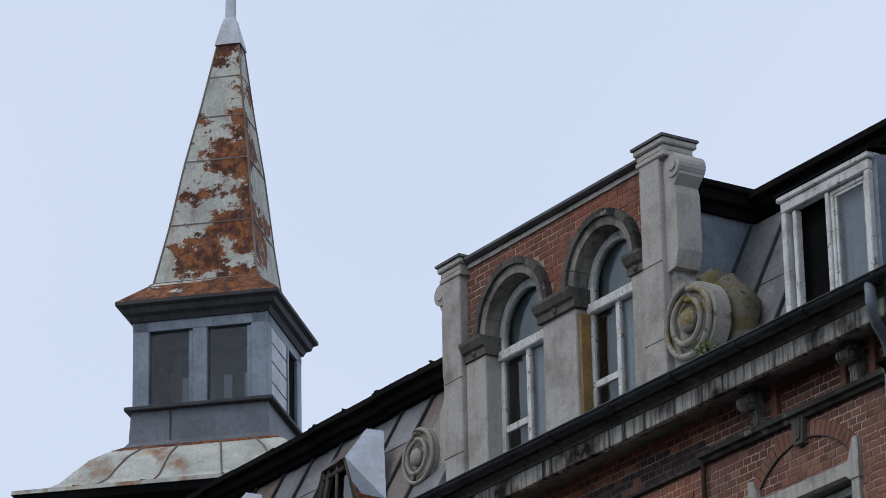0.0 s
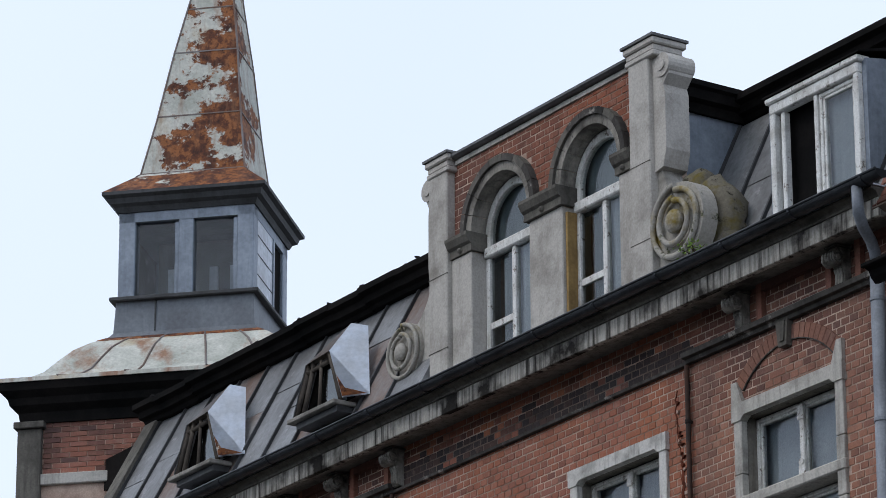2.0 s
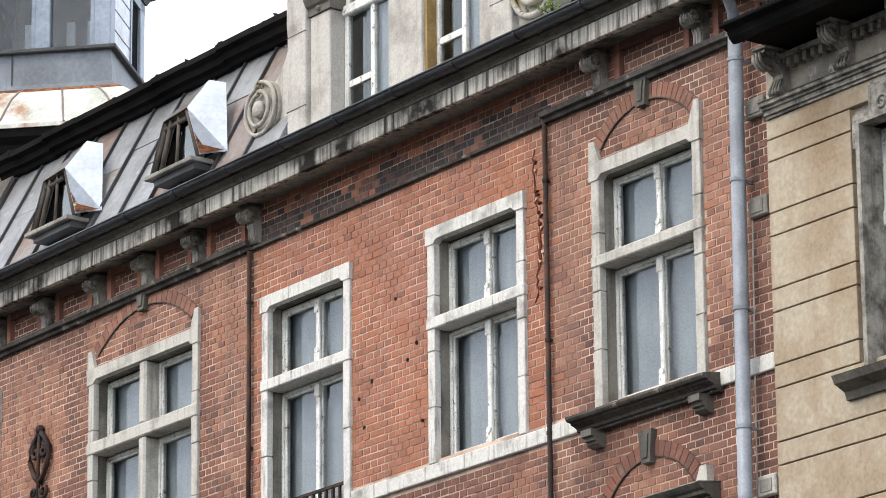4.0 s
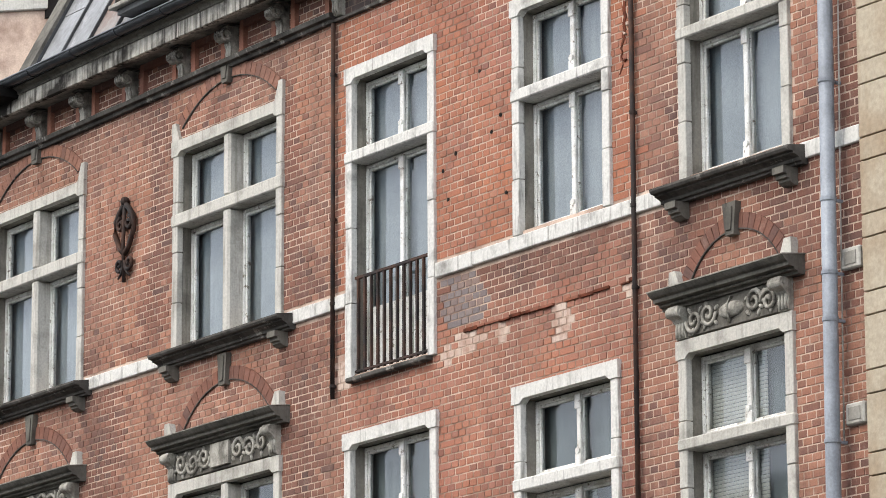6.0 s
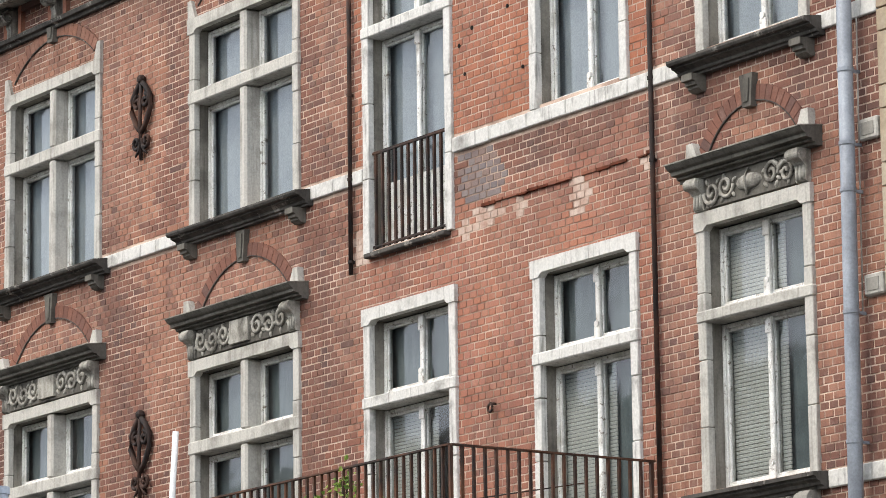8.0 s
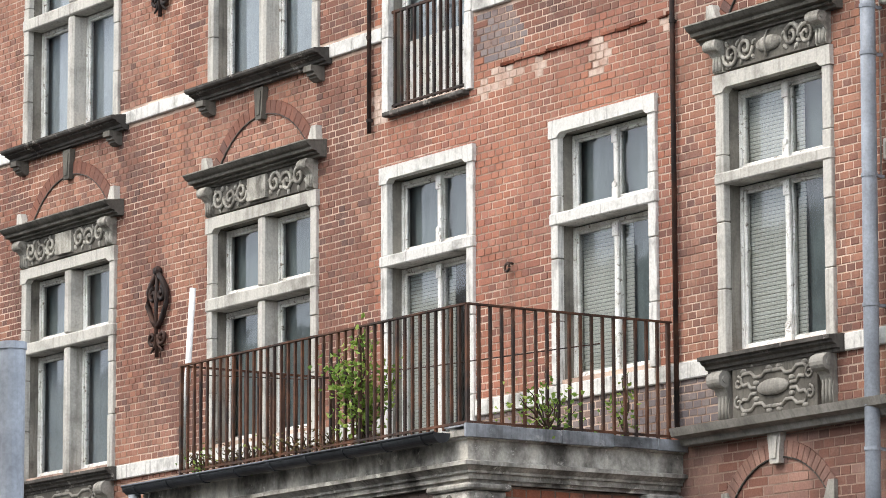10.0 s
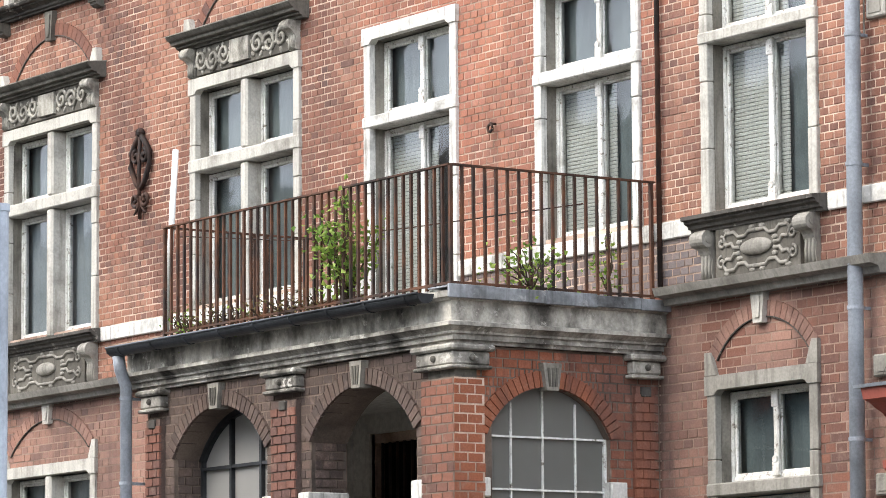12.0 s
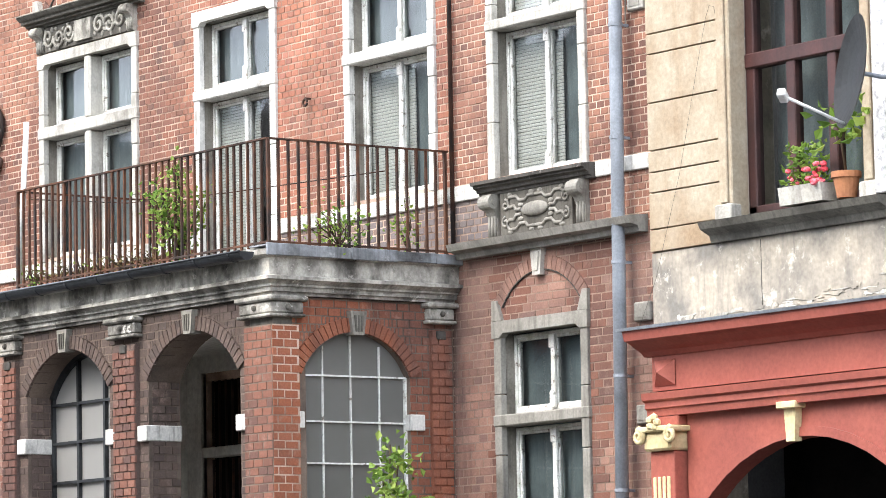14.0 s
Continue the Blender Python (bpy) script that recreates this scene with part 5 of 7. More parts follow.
def big_volute(xc, zc, r, s, mat):
    """Stone volute at the foot of a gable pier; s: the side it curls out to."""
    t = thing("gable_volute", "mossy carved stone volute at the gable foot", "volute", (xc, -0.15, zc - r), "gable volutes")
    bm = bmesh.new()
    drum(bm, (xc, -0.06, zc), "y", r, 0.16, 30)
    part("disc", bm, mat, t)
    for k, rr in enumerate((0.93, 0.6)):
        bm = bmesh.new()
        tube(bm, spiral((xc, zc), r * rr, r * rr * 0.86, 1.0, math.pi / 2, -0.17 - 0.015 * k, 30, s), r * 0.075, 8)
        part("scroll_ring", bm, mat, t)
    bm = bmesh.new()
    bmesh.ops.create_uvsphere(bm, u_segments=14, v_segments=8, radius=r * 0.3, matrix=Matrix.LocRotScale((xc, -0.18, zc), None, (1, 0.6, 1)))
    part("eye", bm, mat, t)
    # concave shoulder sweeping up to the pier
    xi, z2, n = (3.732 if s > 0 else 0.218), zc + 1.0, 12
    poly = [(xi, zc - r), (xi, z2)]
    for i in range(n + 1):
        a = i / n
        poly.append((xi + s * (0.02 + (abs(xc - xi) + 0.3 * r) * a ** 2.2), z2 - (z2 - zc - r * 0.5) * (1 - (1 - a) ** 1.6)))
    poly.append((xc + s * r * 0.4, zc - r))
    part("shoulder", shape(poly, "y", -0.105, 0.1), M_PEBBLE, t)
    return made(t)


big_volute(4.05, 13.36, 0.36, 1, M_MOSS)
big_volute(-0.28, 13.38, 0.29, -1, M_MOSS)
# scrolled consoles under the caps, on the outer sides of the piers
for xs, s in ((3.735, 1), (0.215, -1)):
    t = thing("pier_console", "grey stone scroll under the pier cap", "console", (xs, 0.05, 14.2), "pier consoles")
    n = 10
    bm = bmesh.new()
    y0, y1 = (-0.135, 0.125)
    w_ = 1.12 if s > 0 else 0.55
    prof = [(xs - s * 0.1, 13.9), (xs + s * 0.11 * w_, 13.94), (xs + s * 0.15 * w_, 14.1), (xs + s * 0.15 * w_, 14.62), (xs + s * 0.13 * w_, 14.7), (xs + s * 0.2 * w_, 14.78), (xs + s * 0.21 * w_, 14.92), (xs + s * 0.15 * w_, 14.99), (xs - s * 0.1, 14.99)]
    extrude(bm, prof, "y", y0, y1)
    part("scroll_body", bm, M_PIER, t)
    bm = bmesh.new()
    drum(bm, (xs + s * 0.13 * w_, (y0 + y1) / 2, 14.88), "y", 0.11, y1 - y0 + 0.03, 20)
    drum(bm, (xs + s * 0.13 * w_, (y0 + y1) / 2, 14.88), "y", 0.055, y1 - y0 + 0.06, 14)
    part("scroll_roll", bm, M_PIER, t)
    made(t)
def rock(bm, c, size, seed):
    """A lumpy worn stone."""
    geo = bmesh.ops.create_icosphere(bm, subdivisions=3, radius=1.0)
    for v in geo["verts"]:
        k = 1 + 0.22 * noise.noise(v.co * 1.7 + Vector((seed, 0, 0))) + 0.1 * noise.noise(v.co * 5 + Vector((0, seed, 0)))
        v.co = Vector(c) + Vector((v.co.x * size[0], v.co.y * size[1], v.co.z * size[2])) * k


bm = bmesh.new()
rock(bm, (4.12, 0.2, 13.4), (0.36, 0.2, 0.4), 1)
rock(bm, (3.98, 0.16, 13.72), (0.19, 0.15, 0.2), 5)
rock(bm, (4.3, 0.25, 13.15), (0.2, 0.2, 0.2), 3)
for f in bm.faces:
    f.smooth = True
rb = mesh_object("gable_rubble", bm, M_MOSS_DARK)
tagged(rb, "mossy broken stone lumps behind the volute", "stone")

# ---- fire wall and chimney strip at the east end ----
fw = thing("wall_fire", "dark brick fire wall rising between two roofs", "wall", (7.0, 0, 12.7), kind="structure")
FWM = Matrix.Translation((0, -0.28, 12.5)) @ pose(0, 0, 0, math.degrees(math.atan2(2.0, 1.0)), 0, 0)
part("wall_core", box(6.9, 7.3, 0.0, 2.6, -0.5, 0.1, m=FWM), M_MORTAR_DARK, fw)
rngf = random.Random(8)
for i in range(34):
    off = 0.0 if i % 2 else 0.1
    z = 0.02 + i * 0.076
    for k in range(4):
        a, b = max(6.905, 6.905 + k * 0.16 - off), min(7.295, 6.905 + (k + 1) * 0.16 - 0.012 - off)
        if b - a > 0.03:
            part("brick", box(a, b, z, z + 0.064, 0.05, 0.11 + rngf.uniform(-0.006, 0.006), m=FWM), M_BRICK_DARK, fw)
part("lead_flashing", box(7.3, 7.36, -0.05, 2.6, -0.3, 0.13, m=FWM), M_SLATE, fw)
made(fw)
eb = thing("cornice_end_block", "broken grey plaster block at the cornice end", "block", (7.05, -0.5, 12.2), kind="structure")
part("block", shape([(6.96, 12.3), (7.3, 12.27), (7.38, 12.38), (7.4, 12.5), (7.38, 12.6), (7.3, 12.68), (7.18, 12.715), (6.96, 12.72)], "y", -0.26, 0.1), M_PIER, eb)
part("sheet_cap", box(6.99, 7.3, -0.3, 0.1, 12.722, 12.738), M_ZINC_BLUE, eb)
part("tin_box", box(7.12, 7.22, -0.34, -0.26, 12.7, 12.86), M_ZINC_BLUE, eb)
made(eb)

# ---- tower with lantern and spire, turned by 45 degrees ----
TX, TY = -8.72, 2.5
TM = Matrix.Translation((TX, TY, 0)) @ pose(0, 0, 0, 0, 0, 45)
tower = thing("corner_tower", "square brick tower with zinc lantern and rusty spire", "tower", (TX, TY, 12.0), kind="structure")


def tbox(x0, x1, y0, y1, z0, z1, bevel=0.0):
    return box(x0, x1, y0, y1, z0, z1, bevel, TM)


def frustum(levels, lean=(0, 0)):
    """Square section solid from (half width, height) levels; lean shifts each level."""
    bm = bmesh.new()
    rings = []
    z0, z1 = levels[0][1], levels[-1][1]
    for a, z in levels:
        k = (z - z0) / (z1 - z0)
        rings.append([bm.verts.new((TM @ Vector((sx * a, sy * a, z))) + Vector((lean[0] * k, lean[1] * k, 0))) for sx, sy in ((-1, -1), (1, -1), (1, 1), (-1, 1))])
    for p, q in zip(rings, rings[1:]):
        for j in range(4):
            bm.faces.new((p[j], p[(j + 1) % 4], q[(j + 1) % 4], q[j]))
    bm.faces.new(list(reversed(rings[0])))
    bm.faces.new(rings[-1])
    return bm


A = 1.62
part("tower_core", tbox(-A, A, -A, A, 12.6, 15.1), M_MORTAR, tower)
part("stone_band", tbox(-A - 0.05, A + 0.05, -A - 0.05, A + 0.05, 14.2, 14.33, 0.01), M_STONE, tower)
for sx in (-1, 1):
    part("corner_pilaster", tbox(sx * A - 0.22 if sx > 0 else -A - 0.06, A + 0.06 if sx > 0 else -A + 0.22, -A - 0.07, -A + 0.1, 12.6, 14.86, 0.01), M_STONE_DARK, tower)
    part("pilaster_cap", tbox(sx * A - 0.26 if sx > 0 else -A - 0.1, A + 0.1 if sx > 0 else -A + 0.26, -A - 0.11, -A + 0.1, 14.86, 14.94, 0.01), M_STONE_DARK, tower)
part("tower_cornice", frustum([(A + 0.04, 14.93), (A + 0.06, 15.05), (A + 0.14, 15.12), (A + 0.16, 15.2), (A + 0.24, 15.27), (A + 0.26, 15.36)]), M_FELT_AND_DARK, tower)
sk = [(1.90, 15.36), (1.89, 15.41), (1.62, 15.48), (1.46, 15.6), (1.34, 15.76), (1.2, 15.93), (1.04, 16.06), (0.9, 16.14)]
skirt = part("skirt_roof", frustum(sk), M_RUST_PALE, tower, "pale rust-streaked sheet skirt roof")
for p in skirt.data.polygons:
    p.use_smooth = False
for u in (-0.62, -0.2, 0.3, 0.72):
    bm = bmesh.new()
    tube(bm, [TM @ Vector((u * a, -a - 0.004, z)) for a, z in sk[1:]], 0.013, 6)
    part("skirt_seam", bm, M_ZINC_RUST, tower)
part("skirt_top_strip", frustum([(1.0, 16.085), (0.985, 16.1), (0.9, 16.15)]), M_RUST_DEEP, tower, "rusted strip at the head of the skirt")
part("lantern_base", frustum([(0.9, 16.14), (0.84, 16.22), (0.82, 16.6)]), M_BASE, tower)
part("base_joint", tbox(-0.35, -0.335, -0.845, -0.8, 16.22, 16.6), M_SLATE, tower)
part("lantern_sill", tbox(-0.89, 0.89, -0.89, 0.89, 16.6, 16.65, 0.01), M_SLATE, tower)
L = 0.81
for sx in (-1, 1):
    for sy in (-1, 1):
        part("lantern_post", tbox(min(sx * L, sx * (L - 0.2)), max(sx * L, sx * (L - 0.2)), min(sy * L, sy * (L - 0.2)), max(sy * L, sy * (L - 0.2)), 16.65, 17.74, 0.01), M_ZINC_BLUE, tower)
part("lantern_head", tbox(-L, L, -L, L, 17.58, 17.74), M_ZINC_BLUE, tower)
part("mullion_post", tbox(-0.09, 0.09, -L - 0.005, -L + 0.16, 16.65, 17.58, 0.01), M_ZINC_BLUE, tower)
for s, e in ((-0.61, -0.09), (0.09, 0.61)):
    p = part("pane", glass(tbox(s, e, -L + 0.06, -L + 0.066, 16.65, 17.58), (1, -1, 0)), M_GLASS, tower)
    p.visible_shadow = False
    part("casement_bar", tbox(e - 0.05, e, -L + 0.03, -L + 0.09, 16.66, 17.56), M_ZINC_BLUE, tower)
part("side_panel", tbox(L - 0.03, L - 0.005, -0.62, 0.1, 16.65, 17.58), M_PALE_SHEET, tower)
for z in (16.9, 17.15, 17.38):
    part("panel_joint", tbox(L - 0.008, L, -0.6, 0.1, z, z + 0.012), M_SLATE, tower)
part("side_frame", tbox(L - 0.05, L + 0.01, 0.1, 0.16, 16.65, 17.58), M_ZINC_BLUE, tower)
# Black sheet where the lantern stands open; its dark inside is painted.
part("dark_side_sheet", tbox(L - 0.06, L - 0.04, 0.16, 0.62, 16.65, 17.58), M_FELT_AND_DARK, tower)
part("back_panel", tbox(-0.7, 0.7, L - 0.05, L - 0.02, 16.65, 17.58), M_ZINC, tower)
part("west_panel", tbox(-L + 0.02, -L + 0.05, -0.62, 0.62, 16.65, 17.58), M_ZINC, tower)
part("lantern_inner", tbox(-0.55, 0.55, 0.0, 0.03, 16.65, 17.58), M_ZINC, tower)
# Pale slabs behind the glass give the pale upright forms in the panes.
for c in (-0.3, 0.2, 0.45):
    part("inner_post", tbox(c - 0.05, c + 0.05, -0.3, -0.25, 16.65, 17.15), M_PALE_SHEET, tower)
part("eaves", frustum([(0.83, 17.7), (0.86, 17.76), (0.91, 17.79), (0.93, 17.85), (0.98, 17.88), (0.98, 17.92)]), M_SLATE, tower)
LEAN_V = (0.11, 0.11)
sp = [(0.98, 17.92), (0.67, 18.2), (0.63, 18.24), (0.512, 18.95), (0.388, 19.85), (0.262, 20.6), (0.135, 21.45)]
spire = part("spire", frustum(sp[1:], (LEAN_V[0] * 0.92, LEAN_V[1] * 0.92)), M_RUST, tower, "flaking pale and rusty sheet-metal spire")
bmf = frustum(sp[:2], (LEAN_V[0] * 0.04, LEAN_V[1] * 0.04))
part("spire_flare", bmf, M_RUST_DEEP, tower, "deeply rusted flared foot of the spire")
for v_ in spire.data.vertices:
    v_.co.x += LEAN_V[0] * 0.06
    v_.co.y += LEAN_V[1] * 0.06
for z, a in ((18.24, 0.634), (19.0, 0.511), (19.85, 0.394), (20.45, 0.293), (21.0, 0.206)):
    k = (z - 17.92) / 3.53
    bm = frustum([(a, z - 0.008), (a, z + 0.008)], (0, 0))
    bmesh.ops.translate(bm, verts=bm.verts, vec=(LEAN_V[0] * k, LEAN_V[1] * k, 0))
    part("sheet_joint", bm, M_ZINC_RUST, tower)
for sx, sy in ((-1, -1), (1, -1), (1, 1)):
    pts = []
    for a, z in sp[1:]:
        k = (z - 17.92) / 3.53
        q = TM @ Vector((sx * a, sy * a, z))
        pts.append((q.x + LEAN_V[0] * k, q.y + LEAN_V[1] * k, z))
    bm = bmesh.new()
    tube(bm, pts, 0.012, 6)
    part("hip_roll", bm, M_ZINC_RUST, tower)
bm = frustum([(0.16, 21.45), (0.15, 21.5), (0.075, 21.82), (0.055, 21.84), (0.05, 22.3), (0.02, 22.9)])
bmesh.ops.translate(bm, verts=bm.verts, vec=(LEAN_V[0], LEAN_V[1], 0))
part("finial", bm, M_PALE_SHEET, tower)
# bricks of the tower face
rngt = random.Random(5)
for i in range(10):
    z = 14.34 + i * 0.06
    u = -A + 0.24 - (i % 2) * 0.1
    while u < A - 0.3:
        a, b = max(u, -A + 0.23), min(u + 0.2, A - 0.24)
        if b - a > 0.04:
            part("brick", tbox(a, b - 0.01, -A - 0.012 + rngt.uniform(-0.004, 0.004), -A + 0.03, z, z + 0.05), M_BRICK_DARK if rngt.random() < 0.55 else M_BRICK, tower)
        u += 0.205
made(tower)

# ---- porch with balcony ----
PX0, PX1, PY = -1.02, 3.90, -2.0
porch = thing("entrance_porch", "brick porch with arches under a balcony", "porch", (1.4, -1.0, 0), kind="structure")


def seg_wall(u0, u1, z0, z1, arches, put, depth, n=14):
    """Wall with segment-arched openings down to z0; put maps (u, d, z) to the world."""
    bm = bmesh.new()

    def slab(poly):
        lo, hi = [bm.verts.new(put(u, 0, z)) for u, z in poly], [bm.verts.new(put(u, depth, z)) for u, z in poly]
        fs = [bm.faces.new(lo), bm.faces.new(list(reversed(hi)))]
        for i in range(len(poly)):
            fs.append(bm.faces.new((lo[i], hi[i], hi[(i + 1) % len(poly)], lo[(i + 1) % len(poly)])))
        bmesh.ops.recalc_face_normals(bm, faces=fs)

    cur = u0
    for a, b, zs, rise in arches:
        slab([(cur, z0), (a, z0), (a, z1), (cur, z1)])
        r, drop = arch_of((b - a) / 2, rise)
        uc = (a + b) / 2
        us = [a + (b - a) * i / n for i in range(n + 1)]
        zz = [zs - drop + math.sqrt(max(0, r * r - (u - uc) ** 2)) for u in us]
        for i in range(n):
            slab([(us[i], zz[i]), (us[i + 1], zz[i + 1]), (us[i + 1], z1), (us[i], z1)])
        cur = b
    slab([(cur, z0), (u1, z0), (u1, z1), (cur, z1)])
    return bm


FRONT = lambda u, d, z: (u, PY + d, z)
SIDE = lambda u, d, z: (PX1 - d, u, z)
F_ARCH = [(-0.50, 1.06, 4.13, 0.42), (1.76, 3.34, 4.13, 0.42)]
S_ARCH = [(-1.72, -0.50, 4.06, 0.40)]
part("front_wall", seg_wall(PX0 + 0.05, PX1 - 0.02, 0, 4.76, F_ARCH, lambda u, d, z: (u, PY + 0.0035 + d, z), 0.35), M_MORTAR_DARK, porch)
part("side_wall", seg_wall(PY + 0.02, 0.0, 0, 4.76, S_ARCH, lambda u, d, z: (PX1 - 0.0035 - d, u, z), 0.35), M_MORTAR_DARK, porch)
part("west_wall", box(PX0 + 0.05, PX0 + 0.35, PY + 0.36, 0, 0, 4.76), M_INNER, porch)
part("porch_ceiling", box(PX0 + 0.35, PX1 - 0.37, PY + 0.37, 0, 4.6, 4.76), M_INNER, porch)
part("back_lining", wall_with_holes(PX0 + 0.35, PX1 - 0.37, -0.03, 0.005, 0, 4.6, [(-0.36, 0.75, 0.3, 4.42)]), M_INNER, porch)
part("porch_floor", box(PX0, PX1, PY, 0, 0, 0.3), M_STONE_DARK, porch)


def wedges(a, b, zs, rise, put, n, thick=0.15, proud=0.025):
    r, drop = arch_of((b - a) / 2, rise)
    uc, zc = (a + b) / 2, zs - drop
    ang = math.asin((b - a) / 2 / r)
    for i in range(n):
        s, e = math.pi / 2 + ang - 2 * ang * i / n - 0.006, math.pi / 2 + ang - 2 * ang * (i + 1) / n + 0.006
        bm = bmesh.new()
        poly = [(uc + q * math.cos(t), zc + q * math.sin(t)) for q, t in ((r, s), (r + thick, s), (r + thick, e), (r, e))]
        lo, hi = [bm.verts.new(put(u, -proud, z)) for u, z in poly], [bm.verts.new(put(u, 0.16, z)) for u, z in poly]
        fs = [bm.faces.new(lo), bm.faces.new(list(reversed(hi)))] + [bm.faces.new((lo[k], hi[k], hi[(k + 1) % 4], lo[(k + 1) % 4])) for k in range(4)]
        bmesh.ops.recalc_face_normals(bm, faces=fs)
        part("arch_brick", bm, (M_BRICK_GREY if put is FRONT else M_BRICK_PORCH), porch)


def put_box(put, u0, u1, d0, d1, z0, z1, bevel=0.0):
    p, q = Vector(put(u0, d0, z0)), Vector(put(u1, d1, z1))
    return box(min(p.x, q.x), max(p.x, q.x), min(p.y, q.y), max(p.y, q.y), z0, z1, bevel)


def put_shape(put, poly, d0, d1):
    """An outline of (along, up) on a porch face, drawn out from depth d0 to d1."""
    bm = bmesh.new()
    lo, hi = [bm.verts.new(put(u, d0, z)) for u, z in poly], [bm.verts.new(put(u, d1, z)) for u, z in poly]
    n = len(poly)
    fs = [bm.faces.new(lo), bm.faces.new(list(reversed(hi)))] + [bm.faces.new((lo[k], hi[k], hi[(k + 1) % n], lo[(k + 1) % n])) for k in range(n)]
    bmesh.ops.recalc_face_normals(bm, faces=fs)
    return bm


for arches, put in ((F_ARCH, FRONT), (S_ARCH, SIDE)):
    for a, b, zs, rise in arches:
        wedges(a, b, zs, rise, put, 27, 0.13)
        m = (a + b) / 2
        zt = zs + rise
        key = part("keystone", put_shape(put, [(m - 0.06, zt - 0.03), (m + 0.06, zt - 0.03), (m + 0.092, zt + 0.19), (m - 0.092, zt + 0.19)], -0.07, 0.05), M_SOFFIT, porch)
        for q in (-0.03, 0.0, 0.03):
            part("keystone_flute", put_shape(put, [(m + q - 0.009, zt), (m + q + 0.009, zt), (m + q * 1.4 + 0.011, zt + 0.15), (m + q * 1.4 - 0.011, zt + 0.15)], -0.08, -0.068), M_STONE_DARK, key)
        for e0, e1 in ((a - 0.14, a + 0.022), (b - 0.022, b + 0.14)):
            part("impost_block", put_box(put, e0, e1, -0.045, 0.36, 3.57, 3.72, 0.008), M_STONE_WHITE, porch)
# pilasters with stone capitals
for put, cs in ((FRONT, ((-0.78, 0.36), (1.41, 0.5))), (SIDE, ((-0.18, 0.3),))):
    for c, w in cs:
        part("pilaster_core", put_box(put, c - w / 2 + 0.06, c + w / 2 - 0.06, -0.052, 0.05, 0, 4.5), M_BRICK_GREY if put is FRONT else M_BRICK_PORCH, porch)
        k = part("capital", put_box(put, c - w / 2 + 0.01, c + w / 2 - 0.01, -0.09, 0.05, 4.6, 4.705, 0.012), M_ENT, porch)
        part("capital_neck", put_box(put, c - w / 2 - 0.01, c + w / 2 + 0.01, -0.105, 0.05, 4.565, 4.595, 0.008), M_ENT, k)
        part("capital_top", put_box(put, c - w / 2 - 0.03, c + w / 2 + 0.03, -0.125, 0.05, 4.71, 4.762, 0.016), M_ENT, k)
        p0 = Vector(put(c, -0.095, 4.655))
        bm = bmesh.new()
        bmesh.ops.create_uvsphere(bm, u_segments=8, v_segments=6, radius=0.028, matrix=Matrix.Translation(p0))
        part("boss", bm, M_STONE_DARK, k)
        part("pilaster_foot_stone", put_box(put, c - 0.05, c + 0.05, -0.075, 0.05, 4.42, 4.5, 0.005), M_STONE_BLACK, porch)
# square corner pier with one capital wrapping it
part("corner_pier_core", box(3.507, PX1 + 0.0565, PY - 0.05, -1.765, 0, 4.5), M_MORTAR, porch)
# Front joints of the corner pier are darker than those on its east face.
part("corner_pier_front", box(3.505, PX1 + 0.055, PY - 0.0565, PY - 0.0502, 0, 4.5), M_MORTAR_DARK, porch)
part("corner_pier_block", box(3.56, PX1 + 0.03, PY - 0.03, -1.82, 4.5, 4.57), M_STONE_DARK, porch)
k = part("corner_capital", box(3.46, PX1 + 0.085, PY - 0.085, -1.725, 4.6, 4.705, 0.012), M_ENT, porch)
part("capital_neck", box(3.44, PX1 + 0.1, PY - 0.1, -1.71, 4.568, 4.596, 0.008), M_ENT, k)
part("capital_top", box(3.42, PX1 + 0.12, PY - 0.12, -1.69, 4.709, 4.762, 0.016), M_ENT, k)
for p0 in ((3.72, PY - 0.09, 4.655), (PX1 + 0.09, -1.9, 4.655)):
    bm = bmesh.new()
    bmesh.ops.create_uvsphere(bm, u_segments=8, v_segments=6, radius=0.028, matrix=Matrix.Translation(p0))
    part("boss", bm, M_STONE_DARK, k)
# entablature: mitred profile round the front and the side
ent = [(0.0, 4.765), (0.05, 4.765), (0.05, 4.795), (0.08, 4.795), (0.08, 4.84), (0.105, 4.84), (0.105, 4.86), (0.15, 4.895), (0.175, 4.895), (0.175, 4.925), (0.115, 4.94), (0.115, 5.095), (0.14, 5.10), (0.15, 5.115), (0.17, 5.12), (0.17, 5.17), (0.0, 5.19)]


def mitred(prof):
    """Profile (outward, z) swept round the porch's west, front and east sides."""
    bm = bmesh.new()
    rings = []
    for k in range(4):
        ring = []
        for o, z in prof:
            p = ((PX0 - o, 0.0), (PX0 - o, PY - o), (PX1 + o, PY - o), (PX1 + o, 0.0))[k]
            ring.append(bm.verts.new((*p, z)))
        rings.append(ring)
    n = len(prof)
    for a, b in zip(rings, rings[1:]):
        for i in range(n):
            bm.faces.new((a[i], b[i], b[(i + 1) % n], a[(i + 1) % n]))
    bm.faces.new(rings[0])
    bm.faces.new(list(reversed(rings[-1])))
    bmesh.ops.recalc_face_normals(bm, faces=bm.faces)
    return bm


